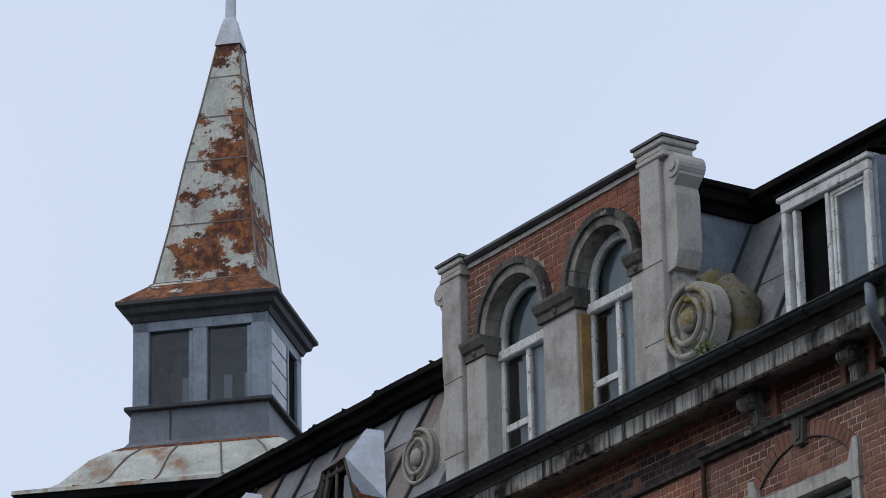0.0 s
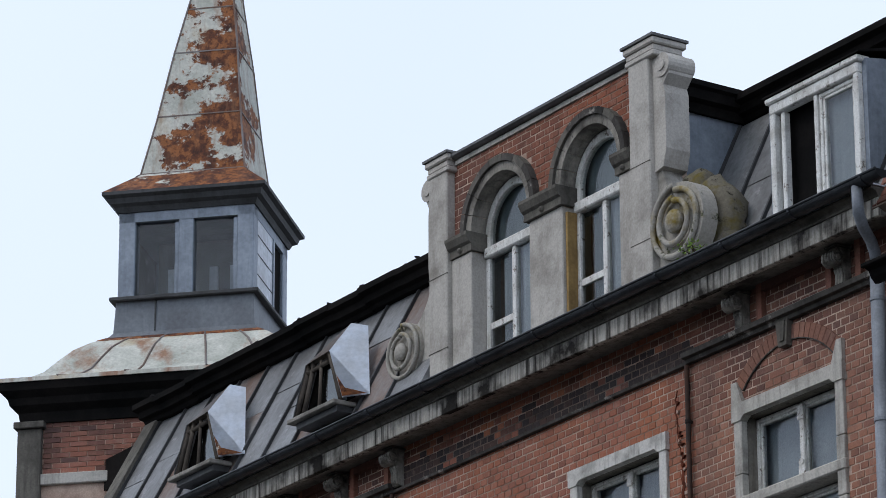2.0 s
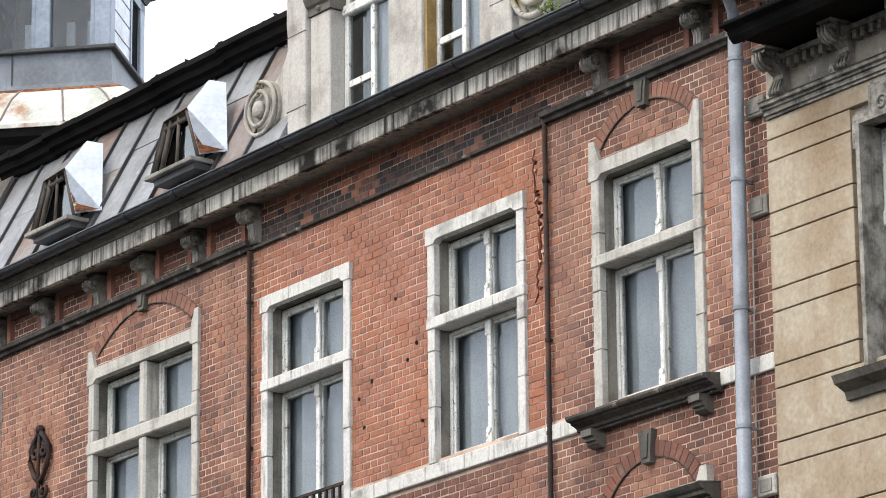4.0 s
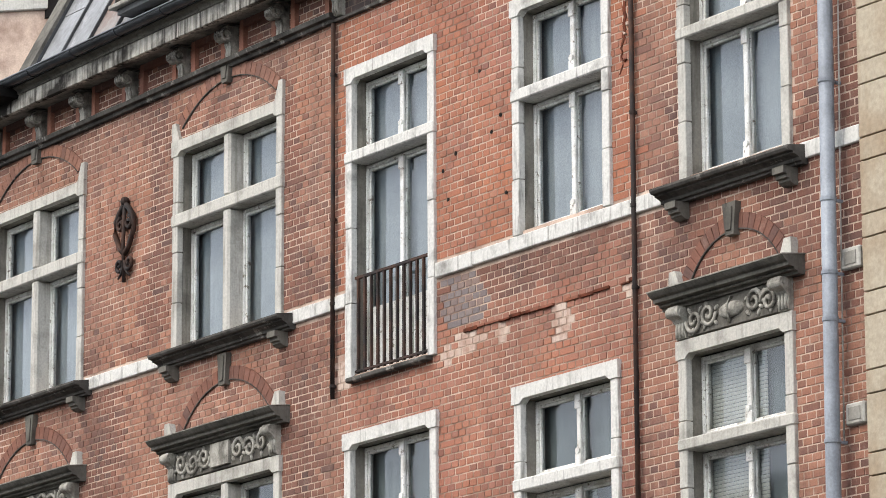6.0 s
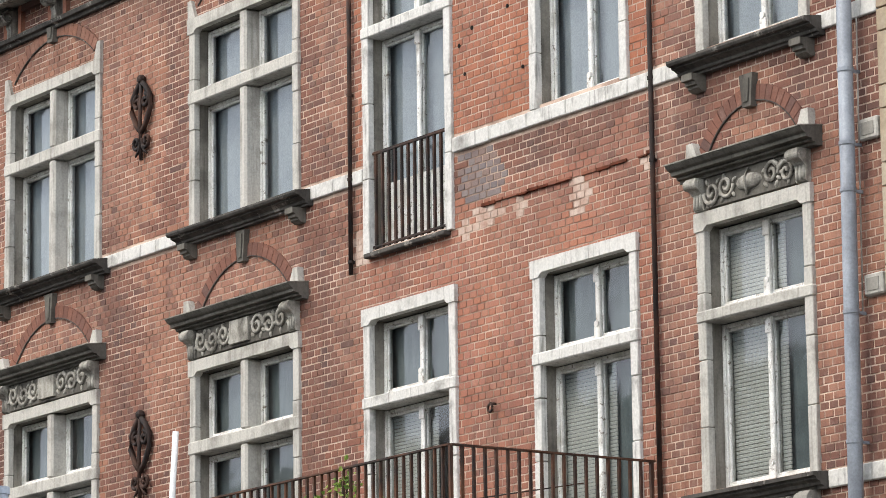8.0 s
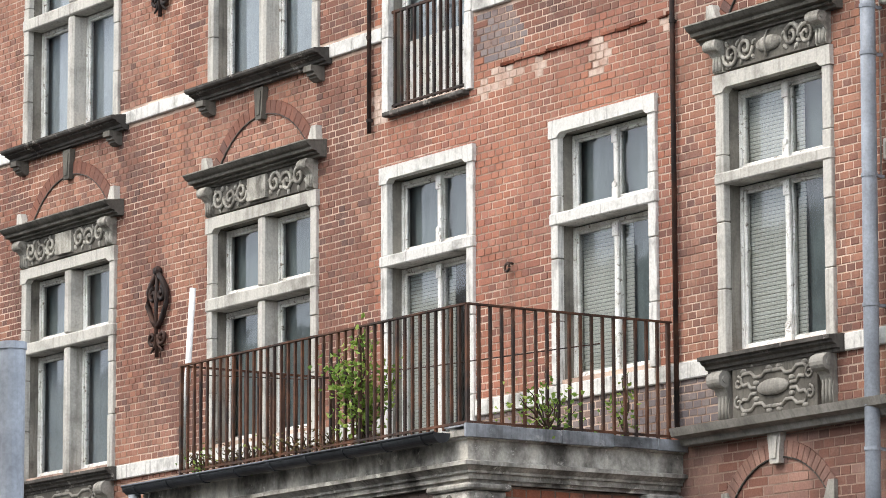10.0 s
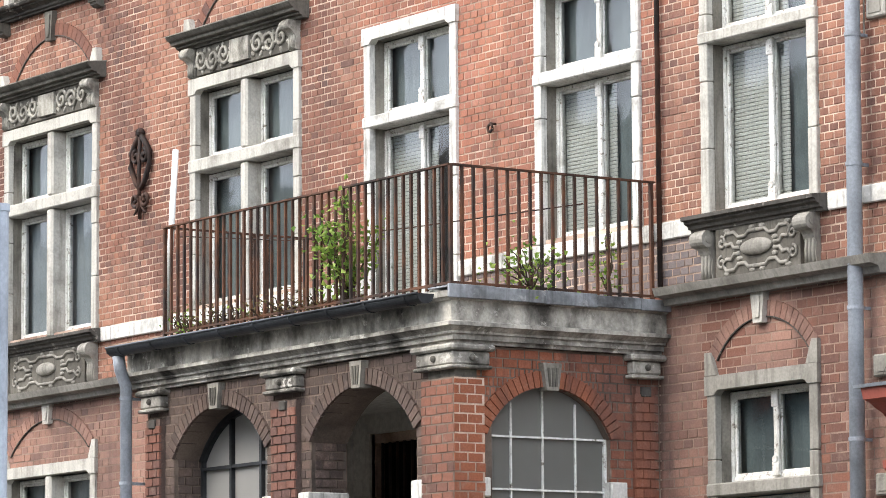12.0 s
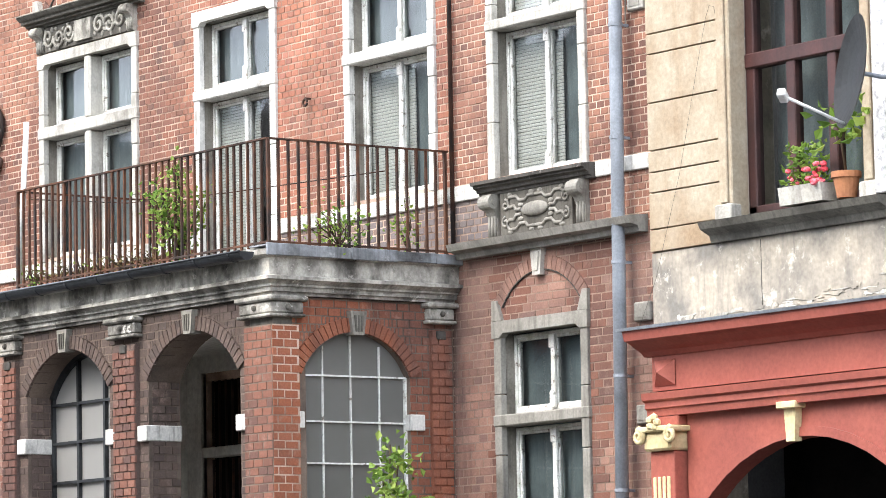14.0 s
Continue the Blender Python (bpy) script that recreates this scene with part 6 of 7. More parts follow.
part("entablature", mitred(ent), M_ENT, porch, "weathered grey moulded stone entablature")
part("balcony_slab", box(PX0 + 0.002, PX1 - 0.002, PY + 0.002, 0, 4.79, 5.2), M_STONE_DARK, porch)
part("lead_edge", box(PX1 - 0.1, PX1 + 0.17, PY - 0.19, 0, 5.192, 5.205), M_LEAD, porch)
rng = random.Random(14)
yy = PY - 0.19
while yy < -0.02:
    e = min(-0.01, yy + rng.uniform(0.4, 0.75))
    part("edge_upstand", box(PX1 + 0.172, PX1 + 0.19 + rng.uniform(0, 0.012), yy, e, 5.105 + rng.uniform(-0.008, 0.008), 5.205 + rng.uniform(-0.008, 0.012), 0.004), M_LEAD, porch, "dull lead flashing")
    yy = e
made(porch)
half_gutter("balcony_gutter", "dark half-round gutter along the balcony edge", (-1.12, 3.88, -2.27, 5.15), 0.075, 0.62)
downpipe("porch_downpipe", "grey zinc downpipe at the porch corner", [(-1.04, -2.26, 5.08), (-1.04, -2.24, 4.95), (-1.04, -2.18, 4.8), (-1.04, -2.18, 0.1)], 0.055, M_PIPE, [4.7, 3.95, 3.0])

# side arch filled with wired glass, west arch with dark bars
gl = thing("arched_glazing", "grey wired-glass panes in a thin white metal grid", "glazing", (3.7, -1.11, 2.0), "porch glazing")


def arch_sheet(a, b, z0, zs, rise, put, d0, d1, n=16):
    bm = bmesh.new()
    r, drop = arch_of((b - a) / 2, rise)
    uc = (a + b) / 2
    poly = [(a, z0), (b, z0)] + [(b + (a - b) * i / n, zs - drop + math.sqrt(max(0, r * r - (b + (a - b) * i / n - uc) ** 2))) for i in range(n + 1)]
    lo, hi = [bm.verts.new(put(u, d0, z)) for u, z in poly], [bm.verts.new(put(u, d1, z)) for u, z in poly]
    fs = [bm.faces.new(lo), bm.faces.new(list(reversed(hi)))] + [bm.faces.new((lo[k], hi[k], hi[(k + 1) % len(poly)], lo[(k + 1) % len(poly)])) for k in range(len(poly))]
    bmesh.ops.recalc_face_normals(bm, faces=fs)
    return bm


part("glass_sheet", arch_sheet(-1.72, -0.5, 0.4, 4.06, 0.40, SIDE, 0.08, 0.09), M_FROST, gl)
for u, zt in ((-1.43, 4.33), (-1.12, 4.45), (-0.80, 4.34)):
    part("glazing_bar", put_box(SIDE, u - 0.007, u + 0.007, 0.06, 0.079, 0.4, zt), M_WHITE, gl)
for z in (4.06, 3.64, 3.26, 2.86, 2.46):
    part("glazing_bar", put_box(SIDE, -1.715, -0.505, 0.052, 0.077, z - 0.008, z + 0.008), M_WHITE, gl)
part("edge_bar", put_box(SIDE, -0.525, -0.502, 0.048, 0.078, 0.4, 4.06), M_WHITE, gl)
made(gl)
gl = thing("arched_glazing", "pale panes behind a dark metal grid in an arch", "glazing", (0.3, -1.75, 2.0), "porch glazing")
part("glass_sheet", arch_sheet(-0.5, 1.06, 0.4, 4.13, 0.42, FRONT, 0.30, 0.31), M_MILK, gl)
a, b, zs, rise = F_ARCH[0]
for u in (-0.47, 0.02, 0.52, 1.0):
    r, drop = arch_of((b - a) / 2, rise)
    zt = zs - drop + math.sqrt(r * r - (u - (a + b) / 2) ** 2)
    part("glazing_bar", put_box(FRONT, u - 0.018, u + 0.018, 0.26, 0.299, 0.4, zt), M_GUTTER, gl)
for z in (4.05, 3.67, 3.28, 2.9, 2.5):
    part("glazing_bar", put_box(FRONT, -0.495, 1.055, 0.262, 0.297, z - 0.014, z + 0.014), M_GUTTER, gl)
r, drop = arch_of((b - a) / 2, rise)
for wdg in ring_wedges((a + b) / 2, zs - drop, r - 0.05, r, math.pi / 2 - math.asin((b - a) / 2 / r), math.pi / 2 + math.asin((b - a) / 2 / r), 1, PY + 0.25, PY + 0.3):
    part("head_bar", wdg, M_GUTTER, gl)
made(gl)
dr = thing("entrance_door", "dark glazed double door with iron grille and fanlight", "door", (0.17, 0.1, 0.3))
part("door_frame_left", box(-0.42, -0.36, -0.06, 0.12, 0.3, 4.42), M_INNER, dr)
part("door_transom", box(-0.36, 0.75, -0.06, 0.12, 3.56, 3.66, 0.01), M_INNER, dr)
# Black sheet behind the grille paints the dark seen through the glass.
part("dark_door_sheet", box(-0.36, 0.75, 0.1, 0.14, 0.3, 4.42), M_FELT_AND_DARK, dr)
for i in range(9):
    xx = -0.3 + i * 0.12
    part("grille_bar", box(xx - 0.01, xx + 0.01, 0.04, 0.06, 3.68, 4.4), M_IRON, dr)
    part("grille_bar", box(xx - 0.01, xx + 0.01, 0.04, 0.06, 1.2, 3.54), M_IRON, dr)
made(dr)

# balcony railing
rl = thing("balcony_railing", "rusty brown iron balcony railing with thin upright bars", "railing", (1.65, -2.05, 5.2))
RY, RX0, RX1, RT, RB = -2.04, -0.6, 3.905, 6.2, 5.24
part("top_rail", box(RX0, RX1, RY - 0.02, RY + 0.02, RT - 0.015, RT), M_RAIL, rl)
part("bottom_rail", box(RX0, RX1, RY - 0.012, RY + 0.012, RB, RB + 0.02), M_RAIL, rl)
part("top_rail", box(RX1 - 0.02, RX1 + 0.02, RY, -0.03, RT - 0.016, RT - 0.001), M_RAIL, rl)
part("bottom_rail", box(RX1 - 0.012, RX1 + 0.012, RY, -0.03, RB + 0.001, RB + 0.021), M_RAIL, rl)
part("top_rail", box(RX0 - 0.02, RX0 + 0.02, RY, -0.03, RT - 0.017, RT - 0.002), M_RAIL, rl)
bar_mesh = None
nf, ns = 40, 18
spots = [(RX0 + (RX1 - RX0) * i / nf, RY) for i in range(nf + 1)] + [(RX1, RY + (-0.06 - RY) * i / ns) for i in range(1, ns + 1)] + [(RX0, RY + (-0.06 - RY) * i / 15) for i in range(1, 16)]
for k, (xx, yy) in enumerate(spots):
    big = k in (0, nf, nf + ns)
    if bar_mesh is None or big:
        w = 0.0145 if big else 0.0112
        bm = box(-w, w, -w, w, RB - 0.03, RT - 0.016)
        me = bpy.data.meshes.new("bar")
        bm.to_mesh(me)
        bm.free()
        me.materials.append(M_RAIL)
        if not big:
            bar_mesh = me
    else:
        me = bar_mesh
    ob = new("post" if big else "bar", me)
    ob.parent = rl
    ob.location = (xx, yy, 0)
made(rl)
po = thing("white_pole", "thin white plastic pole leaning on the railing", "pole", (-0.68, -1.98, 5.25))
bm = bmesh.new()
tube(bm, [(-0.69, -1.98, 5.25), (-0.62, -1.92, 6.9)], 0.028, 8)
part("pole", bm, M_BLIND, po)
made(po)
cl = thing("clothes_line", "thin sagging wire behind the railing", "wire", (0, -1.4, 6.0))
bm = bmesh.new()
tube(bm, [(-0.58, -1.9, 6.12), (0.6, -1.5, 5.98), (2.0, -1.2, 5.95), (3.7, -0.6, 6.0)], 0.006, 5)
part("wire", bm, M_IRON, cl)
made(cl)

# ---- neighbouring cream house ----
NX0 = 6.90
nb = thing("wall_neighbour", "cream plastered house front with scored courses", "wall", (9, 0, 0), kind="structure")
NW = [(8.06, 9.62, 9.05, 10.98), (8.06, 9.72, 5.12, 7.5), (7.6, 10.6, 0.0, 3.4)]
part("wall_core", wall_with_holes(NX0, 16.0, 0.0, 0.4, 0, 12.0, NW), M_CREAM_GREY, nb)
part("wall_back", box(NX0, 16.0, 2.0, 2.1, 0, 12.0), M_ROOM, nb)
part("wall_side", box(15.9, 16.0, 0.4, 2.0, 0, 12.0), M_ROOM, nb)
lines = [11.34, 11.17, 10.99, 10.57, 10.38, 9.95]
while lines[-1] > 7.2:
    lines.append(lines[-1] - (0.185 if len(lines) % 2 == 0 else 0.425))
lines = [z for z in lines if z > 6.95] + [6.87, 6.69, 6.26, 5.84, 5.65, 5.47, 5.15, 4.95]
for zt, zb in zip(lines, lines[1:]):
    segs = [(NX0, 16.0)]
    for h in NW:
        if h[2] - 0.1 < (zt + zb) / 2 < h[3] + 0.12:
            segs = [s for a, b in segs for s in ((a, min(b, h[0] - 0.17)), (max(a, h[1] + 0.17), b)) if s[1] - s[0] > 0.05]
    for a, b in segs:
        part("plaster_course", box(a, b, -0.05, 0.02, zb + 0.006, zt - 0.006, 0.004), M_CREAM, nb)
part("plaster_apron", box(NX0, 16.0, -0.03, 0.02, 4.2, 4.945), M_CREAM_GREY, nb)
rp = random.Random(12)
for i in range(80):
    u = rp.random()
    xx, zz = 7.0 + u * 3.6, 4.31 + rp.random() * (0.05 + 0.32 * max(0, u - 0.35))
    w, h = rp.uniform(0.03, 0.16), rp.uniform(0.008, 0.03)
    poly = [(xx + w * k * math.cos(t), zz + h * k * math.sin(t)) for t, k in [(2 * math.pi * j / 11, rp.uniform(0.3, 1.2)) for j in range(11)]]
    part("plaster_flake", shape(poly, "y", -0.036 - 0.006 * rp.random(), -0.02), M_STONE if rp.random() < 0.5 else M_CREAM_GREY, nb)
part("plaster_crack", box(8.345, 8.353, -0.032, -0.02, 4.3, 4.93), M_STONE_BLACK, nb)
part("frieze", box(NX0, 16.0, -0.04, 0.02, 11.47, 12.0), M_CREAM_GREY, nb)
part("frieze_moulding", shape([(0.02, 11.335), (-0.07, 11.335), (-0.07, 11.355), (-0.09, 11.36), (-0.09, 11.395), (-0.11, 11.4), (-0.11, 11.42), (-0.14, 11.425), (-0.145, 11.45), (-0.16, 11.455), (0.02, 11.475)], "x", NX0 + 0.02, 16.0), M_EAVES_STONE, nb)
made(nb)
for i in range(9):
    xc = 7.13 + i * 0.78
    t = thing("eaves_bracket", "weathered carved scroll bracket under black eaves", "bracket", (xc, 0, 11.47), "eaves brackets")
    c = part("bracket_body", shape([(0.02, 11.46), (-0.12, 11.465), (-0.15, 11.49), (-0.13, 11.53), (-0.1, 11.58), (-0.11, 11.64), (-0.17, 11.68), (-0.25, 11.69), (-0.3, 11.72), (-0.31, 11.77), (-0.28, 11.81), (0.02, 11.82)], "x", xc - 0.06, xc + 0.06), M_EAVES_STONE, t)
    for s in (-1, 1):
        bm = bmesh.new()
        tube(bm, [(xc + s * 0.06, -0.16 + (0.075 - 0.0032 * k) * math.cos(k / 2.6), 11.735 + (0.075 - 0.0032 * k) * math.sin(k / 2.6)) for k in range(20)], 0.014, 6)
        tube(bm, [(xc + s * 0.06, -0.26 + (0.05 - 0.0025 * k) * math.cos(3.0 - k / 2.4), 11.75 + (0.05 - 0.0025 * k) * math.sin(3.0 - k / 2.4)) for k in range(16)], 0.011, 6)
        part("side_scroll", bm, M_EAVES_STONE, c)
    for k in range(4):
        bm = bmesh.new()
        u = xc - 0.054 + 0.036 * k
        tube(bm, [(u, -0.14, 11.475), (u, -0.158, 11.495), (u, -0.14, 11.54), (u, -0.115, 11.6)], 0.017, 6, 0.6)
        part("leaf_rib", bm, M_EAVES_STONE, c)
    for k in range(3):
        bm = bmesh.new()
        u = xc - 0.04 + 0.04 * k
        tube(bm, [(u, -0.21, 11.67), (u, -0.27, 11.68), (u, -0.315, 11.72), (u, -0.32, 11.78)], 0.02, 6, 0.7)
        part("leaf_lobe", bm, M_EAVES_STONE, c)
    part("abacus", box(xc - 0.085, xc + 0.085, -0.3, 0.02, 11.822, 11.838), M_EAVES_STONE, t)
    made(t)
    for k in range(6):
        d = mesh_object("dentil", box(xc + 0.115 + k * 0.096, xc + 0.165 + k * 0.096, -0.12, -0.038, 11.68, 11.755, 0.005), M_EAVES_STONE)
        tagged(d, "small stone dentil block under the eaves", "dentil", "dentils")
tagged(mesh_object("trim_dentil_band", box(NX0 + 0.02, 16.0, -0.135, -0.035, 11.758, 11.8, 0.004), M_EAVES_STONE), "grimy stone fillet above the dentils", "trim", kind="structure")
ev = thing("neighbour_eaves", "deep black boarded eaves with gutter edge", "eaves", (9, -0.4, 11.85), kind="structure")
part("soffit", shape([(0.0, 11.84), (-0.42, 11.845), (-0.5, 11.85), (-0.56, 11.8), (-0.6, 11.79), (-0.64, 11.83), (-0.66, 11.88), (-0.7, 11.9), (-0.7, 11.93), (0.0, 11.98)], "x", 7.18, 16.0), M_FELT_AND_DARK, ev)
part("lip", box(7.16, 16.0, -0.73, -0.69, 11.9, 11.935, 0.008), M_FELT_AND_DARK, ev)
part("roof_slope", shape([(-0.38, 11.96), (0.65, 14.3), (0.9, 14.3), (0.12, 11.96)], "x", 7.36, 16.0), M_FELT_AND_DARK, ev)
for i in range(12):
    xx = 7.4 + i * 0.7
    part("roof_seam", shape([(-0.41, 11.96), (0.62, 14.3), (0.66, 14.3), (-0.36, 11.96)], "x", xx - 0.015, xx + 0.015), M_SLATE, ev)
made(ev)


def brown_window(key, label, z_trans):
    x0, x1, z0, z1 = key
    count[0] += 1
    t = thing("window_%d" % count[0], label, "window", ((x0 + x1) / 2, 0, z0), kind="structure")
    if z0 > 8:
        # stepped frame with ears at the head
        for k, (g, y) in enumerate(((0.0, -0.065), (0.04, -0.1), (0.085, -0.135))):
            zt, xo, xe_ = z1 + 0.33 - g, x0 - 0.09 + g * 0.75, x0 - 0.135 + g
            for q in (1, -1):
                fl = (lambda v: v) if q == 1 else (lambda v: x0 + x1 - v)
                pts = [(x0 + 0.02, z0), (xo, z0), (xo, z1 - 0.15 + g), (xe_, z1 - 0.15 + g), (xe_, z1 + 0.115 - g), (x0 + 0.06 + g, z1 + 0.125 - g), (x0 + 0.06 + g, zt), ((x0 + x1) / 2, zt), ((x0 + x1) / 2, z1), (x0 + 0.02, z1)]
                part("frame_step", shape([(fl(u), v) for u, v in pts], "y", y, 0.09 if k == 0 else y + 0.0345), M_EAVES_STONE, t)
        bm = bmesh.new()
        for k in range(6):
            tube(bm, spiral((x0 + 0.3 + 0.2 * k, z1 + 0.1), 0.07, 0.015, 1.3, k, -0.142, 14), 0.014, 5)
        part("head_scroll", bm, M_EAVES_STONE, t)
    for a, b in (() if z0 > 8 else ((x0 - 0.17, x0 + 0.006), (x1 - 0.006, x1 + 0.17))):
        part("stone_jamb", box(a, b, -0.09, 0.098, z0, z1, 0.01), M_STONE_DARK if z0 > 8 else M_CREAM, t)
        part("jamb_fillet", box(a + 0.04, b - 0.04, -0.115, -0.09, z0 + 0.15, z1, 0.008), M_STONE_DARK if z0 > 8 else M_CREAM, t)
        part("jamb_foot", box(a - 0.02, b + 0.02, -0.13, 0.0, z0, z0 + 0.14, 0.012), M_STONE, t)
    if z0 < 8:
        part("head", box(x0 - 0.25, x1 + 0.25, -0.1, 0.1, z1, z1 + 0.15, 0.012), M_STONE_DARK, t)
        part("ear", box(x0 - 0.28, x0 - 0.1, -0.12, 0.05, z1 - 0.3, z1 + 0.17, 0.012), M_STONE_DARK, t)
    part("sill_slab", shape([(0.02, z0 - 0.17), (-0.08, z0 - 0.17), (-0.1, z0 - 0.11), (-0.2, z0 - 0.06), (-0.23, z0), (0.1, z0 + 0.02)], "x", x0 - 0.3, x1 + 0.3), M_STONE_DARK, t)
    n = max(2, round((x1 - x0) / 0.62))
    mat = M_BROWN if z0 < 8 else M_WHITE
    for i in range(n + 1):
        xx = x0 + 0.05 + (x1 - x0 - 0.1) * i / n
        part("timber_post", box(xx - 0.055, xx + 0.055, 0.1, 0.2, z0, z1, 0.01), mat, t)
    part("timber_transom", box(x0, x1, 0.08, 0.2, z_trans, z_trans + 0.13, 0.012), mat, t)
    part("timber_foot", box(x0, x1, 0.1, 0.2, z0, z0 + 0.12, 0.01), mat, t)
    p = part("pane", glass(box(x0, x1, 0.15, 0.154, z0, z1)), M_GLASS, t)
    p.visible_shadow = False
    made(t)
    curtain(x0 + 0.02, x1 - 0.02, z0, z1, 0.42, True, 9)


brown_window(NW[1], "wide brown-framed window with a stone sill", 6.42)
brown_window(NW[0], "stone-framed window of the cream house", 10.2)
fb = thing("flower_box", "grey stone flower box with red flowers on a sill", "flower box", (9.15, -0.12, 5.14))
part("trough", shape([(-0.2, 5.15), (-0.02, 5.15), (0.0, 5.3), (-0.22, 5.3)], "x", 8.8, 9.33), M_STONE, fb)
rf = random.Random(3)


def leaf_cloud(spots, size, rng, n_per=1):
    """Many small folded leaves."""
    bm = bmesh.new()
    for p in spots:
        for _ in range(n_per):
            a = Vector((rng.gauss(0, 1), rng.gauss(0, 1), rng.gauss(0.2, 0.7))).normalized()
            b = a.cross(Vector((rng.gauss(0, 1), rng.gauss(0, 1), 1))).normalized()
            s = size * rng.uniform(0.6, 1.25)
            c = a.cross(b) * s * 0.2
            q = Vector(p)
            v = [bm.verts.new(q), bm.verts.new(q + a * s * 0.5 + b * s * 0.33 + c), bm.verts.new(q + a * s), bm.verts.new(q + a * s * 0.5 - b * s * 0.33 + c)]
            bm.faces.new((v[0], v[1], v[2]))
            bm.faces.new((v[0], v[2], v[3]))
    return bm


part("foliage", leaf_cloud([(rf.uniform(8.85, 9.25), rf.uniform(-0.2, -0.02), rf.uniform(5.3, 5.65) * 1.0) for _ in range(220)], 0.07, rf), M_LEAF, fb)
for _ in range(26):
    bm = bmesh.new()
    bmesh.ops.create_icosphere(bm, subdivisions=1, radius=rf.uniform(0.018, 0.038), matrix=Matrix.LocRotScale((rf.uniform(8.9, 9.38), rf.uniform(-0.26, -0.12), rf.uniform(5.3, 5.45)), Euler((rf.random(), rf.random(), 0)), (1, 1, 0.7)))
    part("bloom", bm, M_FLOWER, fb, "red and pink bloom")
made(fb)
fp = thing("flower_pot", "terracotta pot with a leafy plant on a sill", "flower pot", (9.52, -0.1, 5.14))
bm = bmesh.new()
bmesh.ops.create_cone(bm, cap_ends=True, segments=18, radius1=0.08, radius2=0.115, depth=0.2, matrix=Matrix.Translation((9.52, -0.1, 5.25)))
bmesh.ops.create_cone(bm, cap_ends=True, segments=18, radius1=0.125, radius2=0.125, depth=0.05, matrix=Matrix.Translation((9.52, -0.1, 5.34)))
part("pot", bm, M_TERRA, fp)
bm = bmesh.new()
tube(bm, [(9.52, -0.1, 5.35), (9.5, -0.12, 5.6), (9.56, -0.1, 5.85)], 0.012, 6)
part("stem", bm, M_BARK, fp)
part("foliage", leaf_cloud([(9.55 + rf.gauss(0, 0.16), -0.1 + rf.gauss(0, 0.08), rf.uniform(5.6, 5.95)) for _ in range(70)], 0.12, rf), M_LEAF, fp)
made(fp)
ds = thing("satellite_dish", "dark grey satellite dish with white arm", "satellite dish", (10.3, -0.6, 6.0))
DM = look((10.3, -0.62, 6.04), (10.3 - 0.36, -0.62 - 0.93, 6.2))
bm = bmesh.new()
rings = []
for k in range(6):
    r = 0.47 * k / 5
    rings.append([bm.verts.new(DM @ Vector((r * 0.7 * math.cos(2 * math.pi * j / 28), r * math.sin(2 * math.pi * j / 28), -0.09 * (k / 5) ** 2))) for j in range(28)] if k else [bm.verts.new(DM @ Vector((0, 0, 0)))])
for j in range(28):
    bm.faces.new((rings[0][0], rings[1][j], rings[1][(j + 1) % 28]))
for p, q in zip(rings[1:], rings[2:]):
    for j in range(28):
        bm.faces.new((p[j], p[(j + 1) % 28], q[(j + 1) % 28], q[j]))
bmesh.ops.solidify(bm, geom=bm.faces[:], thickness=0.012)
part("reflector", bm, M_DISH, ds)
bm = bmesh.new()
p0, p1 = DM @ Vector((0, -0.43, -0.08)), DM @ Vector((0, -0.3, -0.62))
tube(bm, [p0, p1], 0.014, 6)
part("feed_arm", bm, M_BLIND, ds)
bm = bmesh.new()
bx(bm, -0.035, 0.035, -0.035, 0.035, -0.06, 0.06, Matrix.Translation(p1) @ pose(0, 0, 0, 60, 0, 30), 0.01)
part("receiver", bm, M_BLIND, ds)
bm = bmesh.new()
tube(bm, [DM @ Vector((0, 0, 0.02)), DM @ Vector((0, 0, 0.18)), (10.75, -0.1, 6.0)], 0.02, 6)
part("wall_arm", bm, M_PIPE, ds)
made(ds)
tagged(mesh_object("rough_render_pier", box(9.9, 11.4, -0.14, 0.02, 5.14, 7.4, 0.01), M_ROUGHCAST), "white roughcast pier beside the window", "pier", kind="structure")
cb = thing("hanging_cable", "thin black cable hanging across the plaster", "cable", (7.0, -0.07, 4.5))
bm = bmesh.new()
tube(bm, [(7.75, -0.07, 6.9), (7.62, -0.07, 6.5), (7.35, -0.07, 5.6), (7.0, -0.08, 4.7), (6.72, -0.1, 4.2)], 0.0018, 5)
tube(bm, [(7.75, -0.07, 6.9), (7.8, -0.07, 7.0), (7.86, -0.07, 6.98), (7.88, -0.07, 6.9)], 0.0018, 5)
part("wire", bm, M_STONE_DARK, cb)
made(cb)

# red shopfront
sf = thing("shop_surround", "red painted shop surround with arched doorway and gilt pilaster", "shopfront", (9, -0.2, 0), kind="structure")
part("zinc_cap", shape([(0.02, 4.24), (-0.52, 4.235), (-0.53, 4.26), (0.02, 4.3)], "x", 6.98, 12.5), M_PIPE, sf)
part("cornice", shape([(0.02, 4.02), (-0.26, 4.02), (-0.3, 4.06), (-0.36, 4.09), (-0.42, 4.13), (-0.48, 4.15), (-0.5, 4.235), (0.02, 4.235)], "x", 7.04, 12.5), M_SHOP, sf)
part("fascia", box(7.12, 12.5, -0.24, 0.02, 3.72, 4.02), M_SHOP, sf)
part("architrave", shape([(0.02, 3.5), (-0.27, 3.5), (-0.28, 3.56), (-0.3, 3.57), (-0.3, 3.62), (-0.33, 3.64), (-0.34, 3.7), (0.02, 3.72)], "x", 7.08, 12.5), M_SHOP, sf)
bm = bmesh.new()
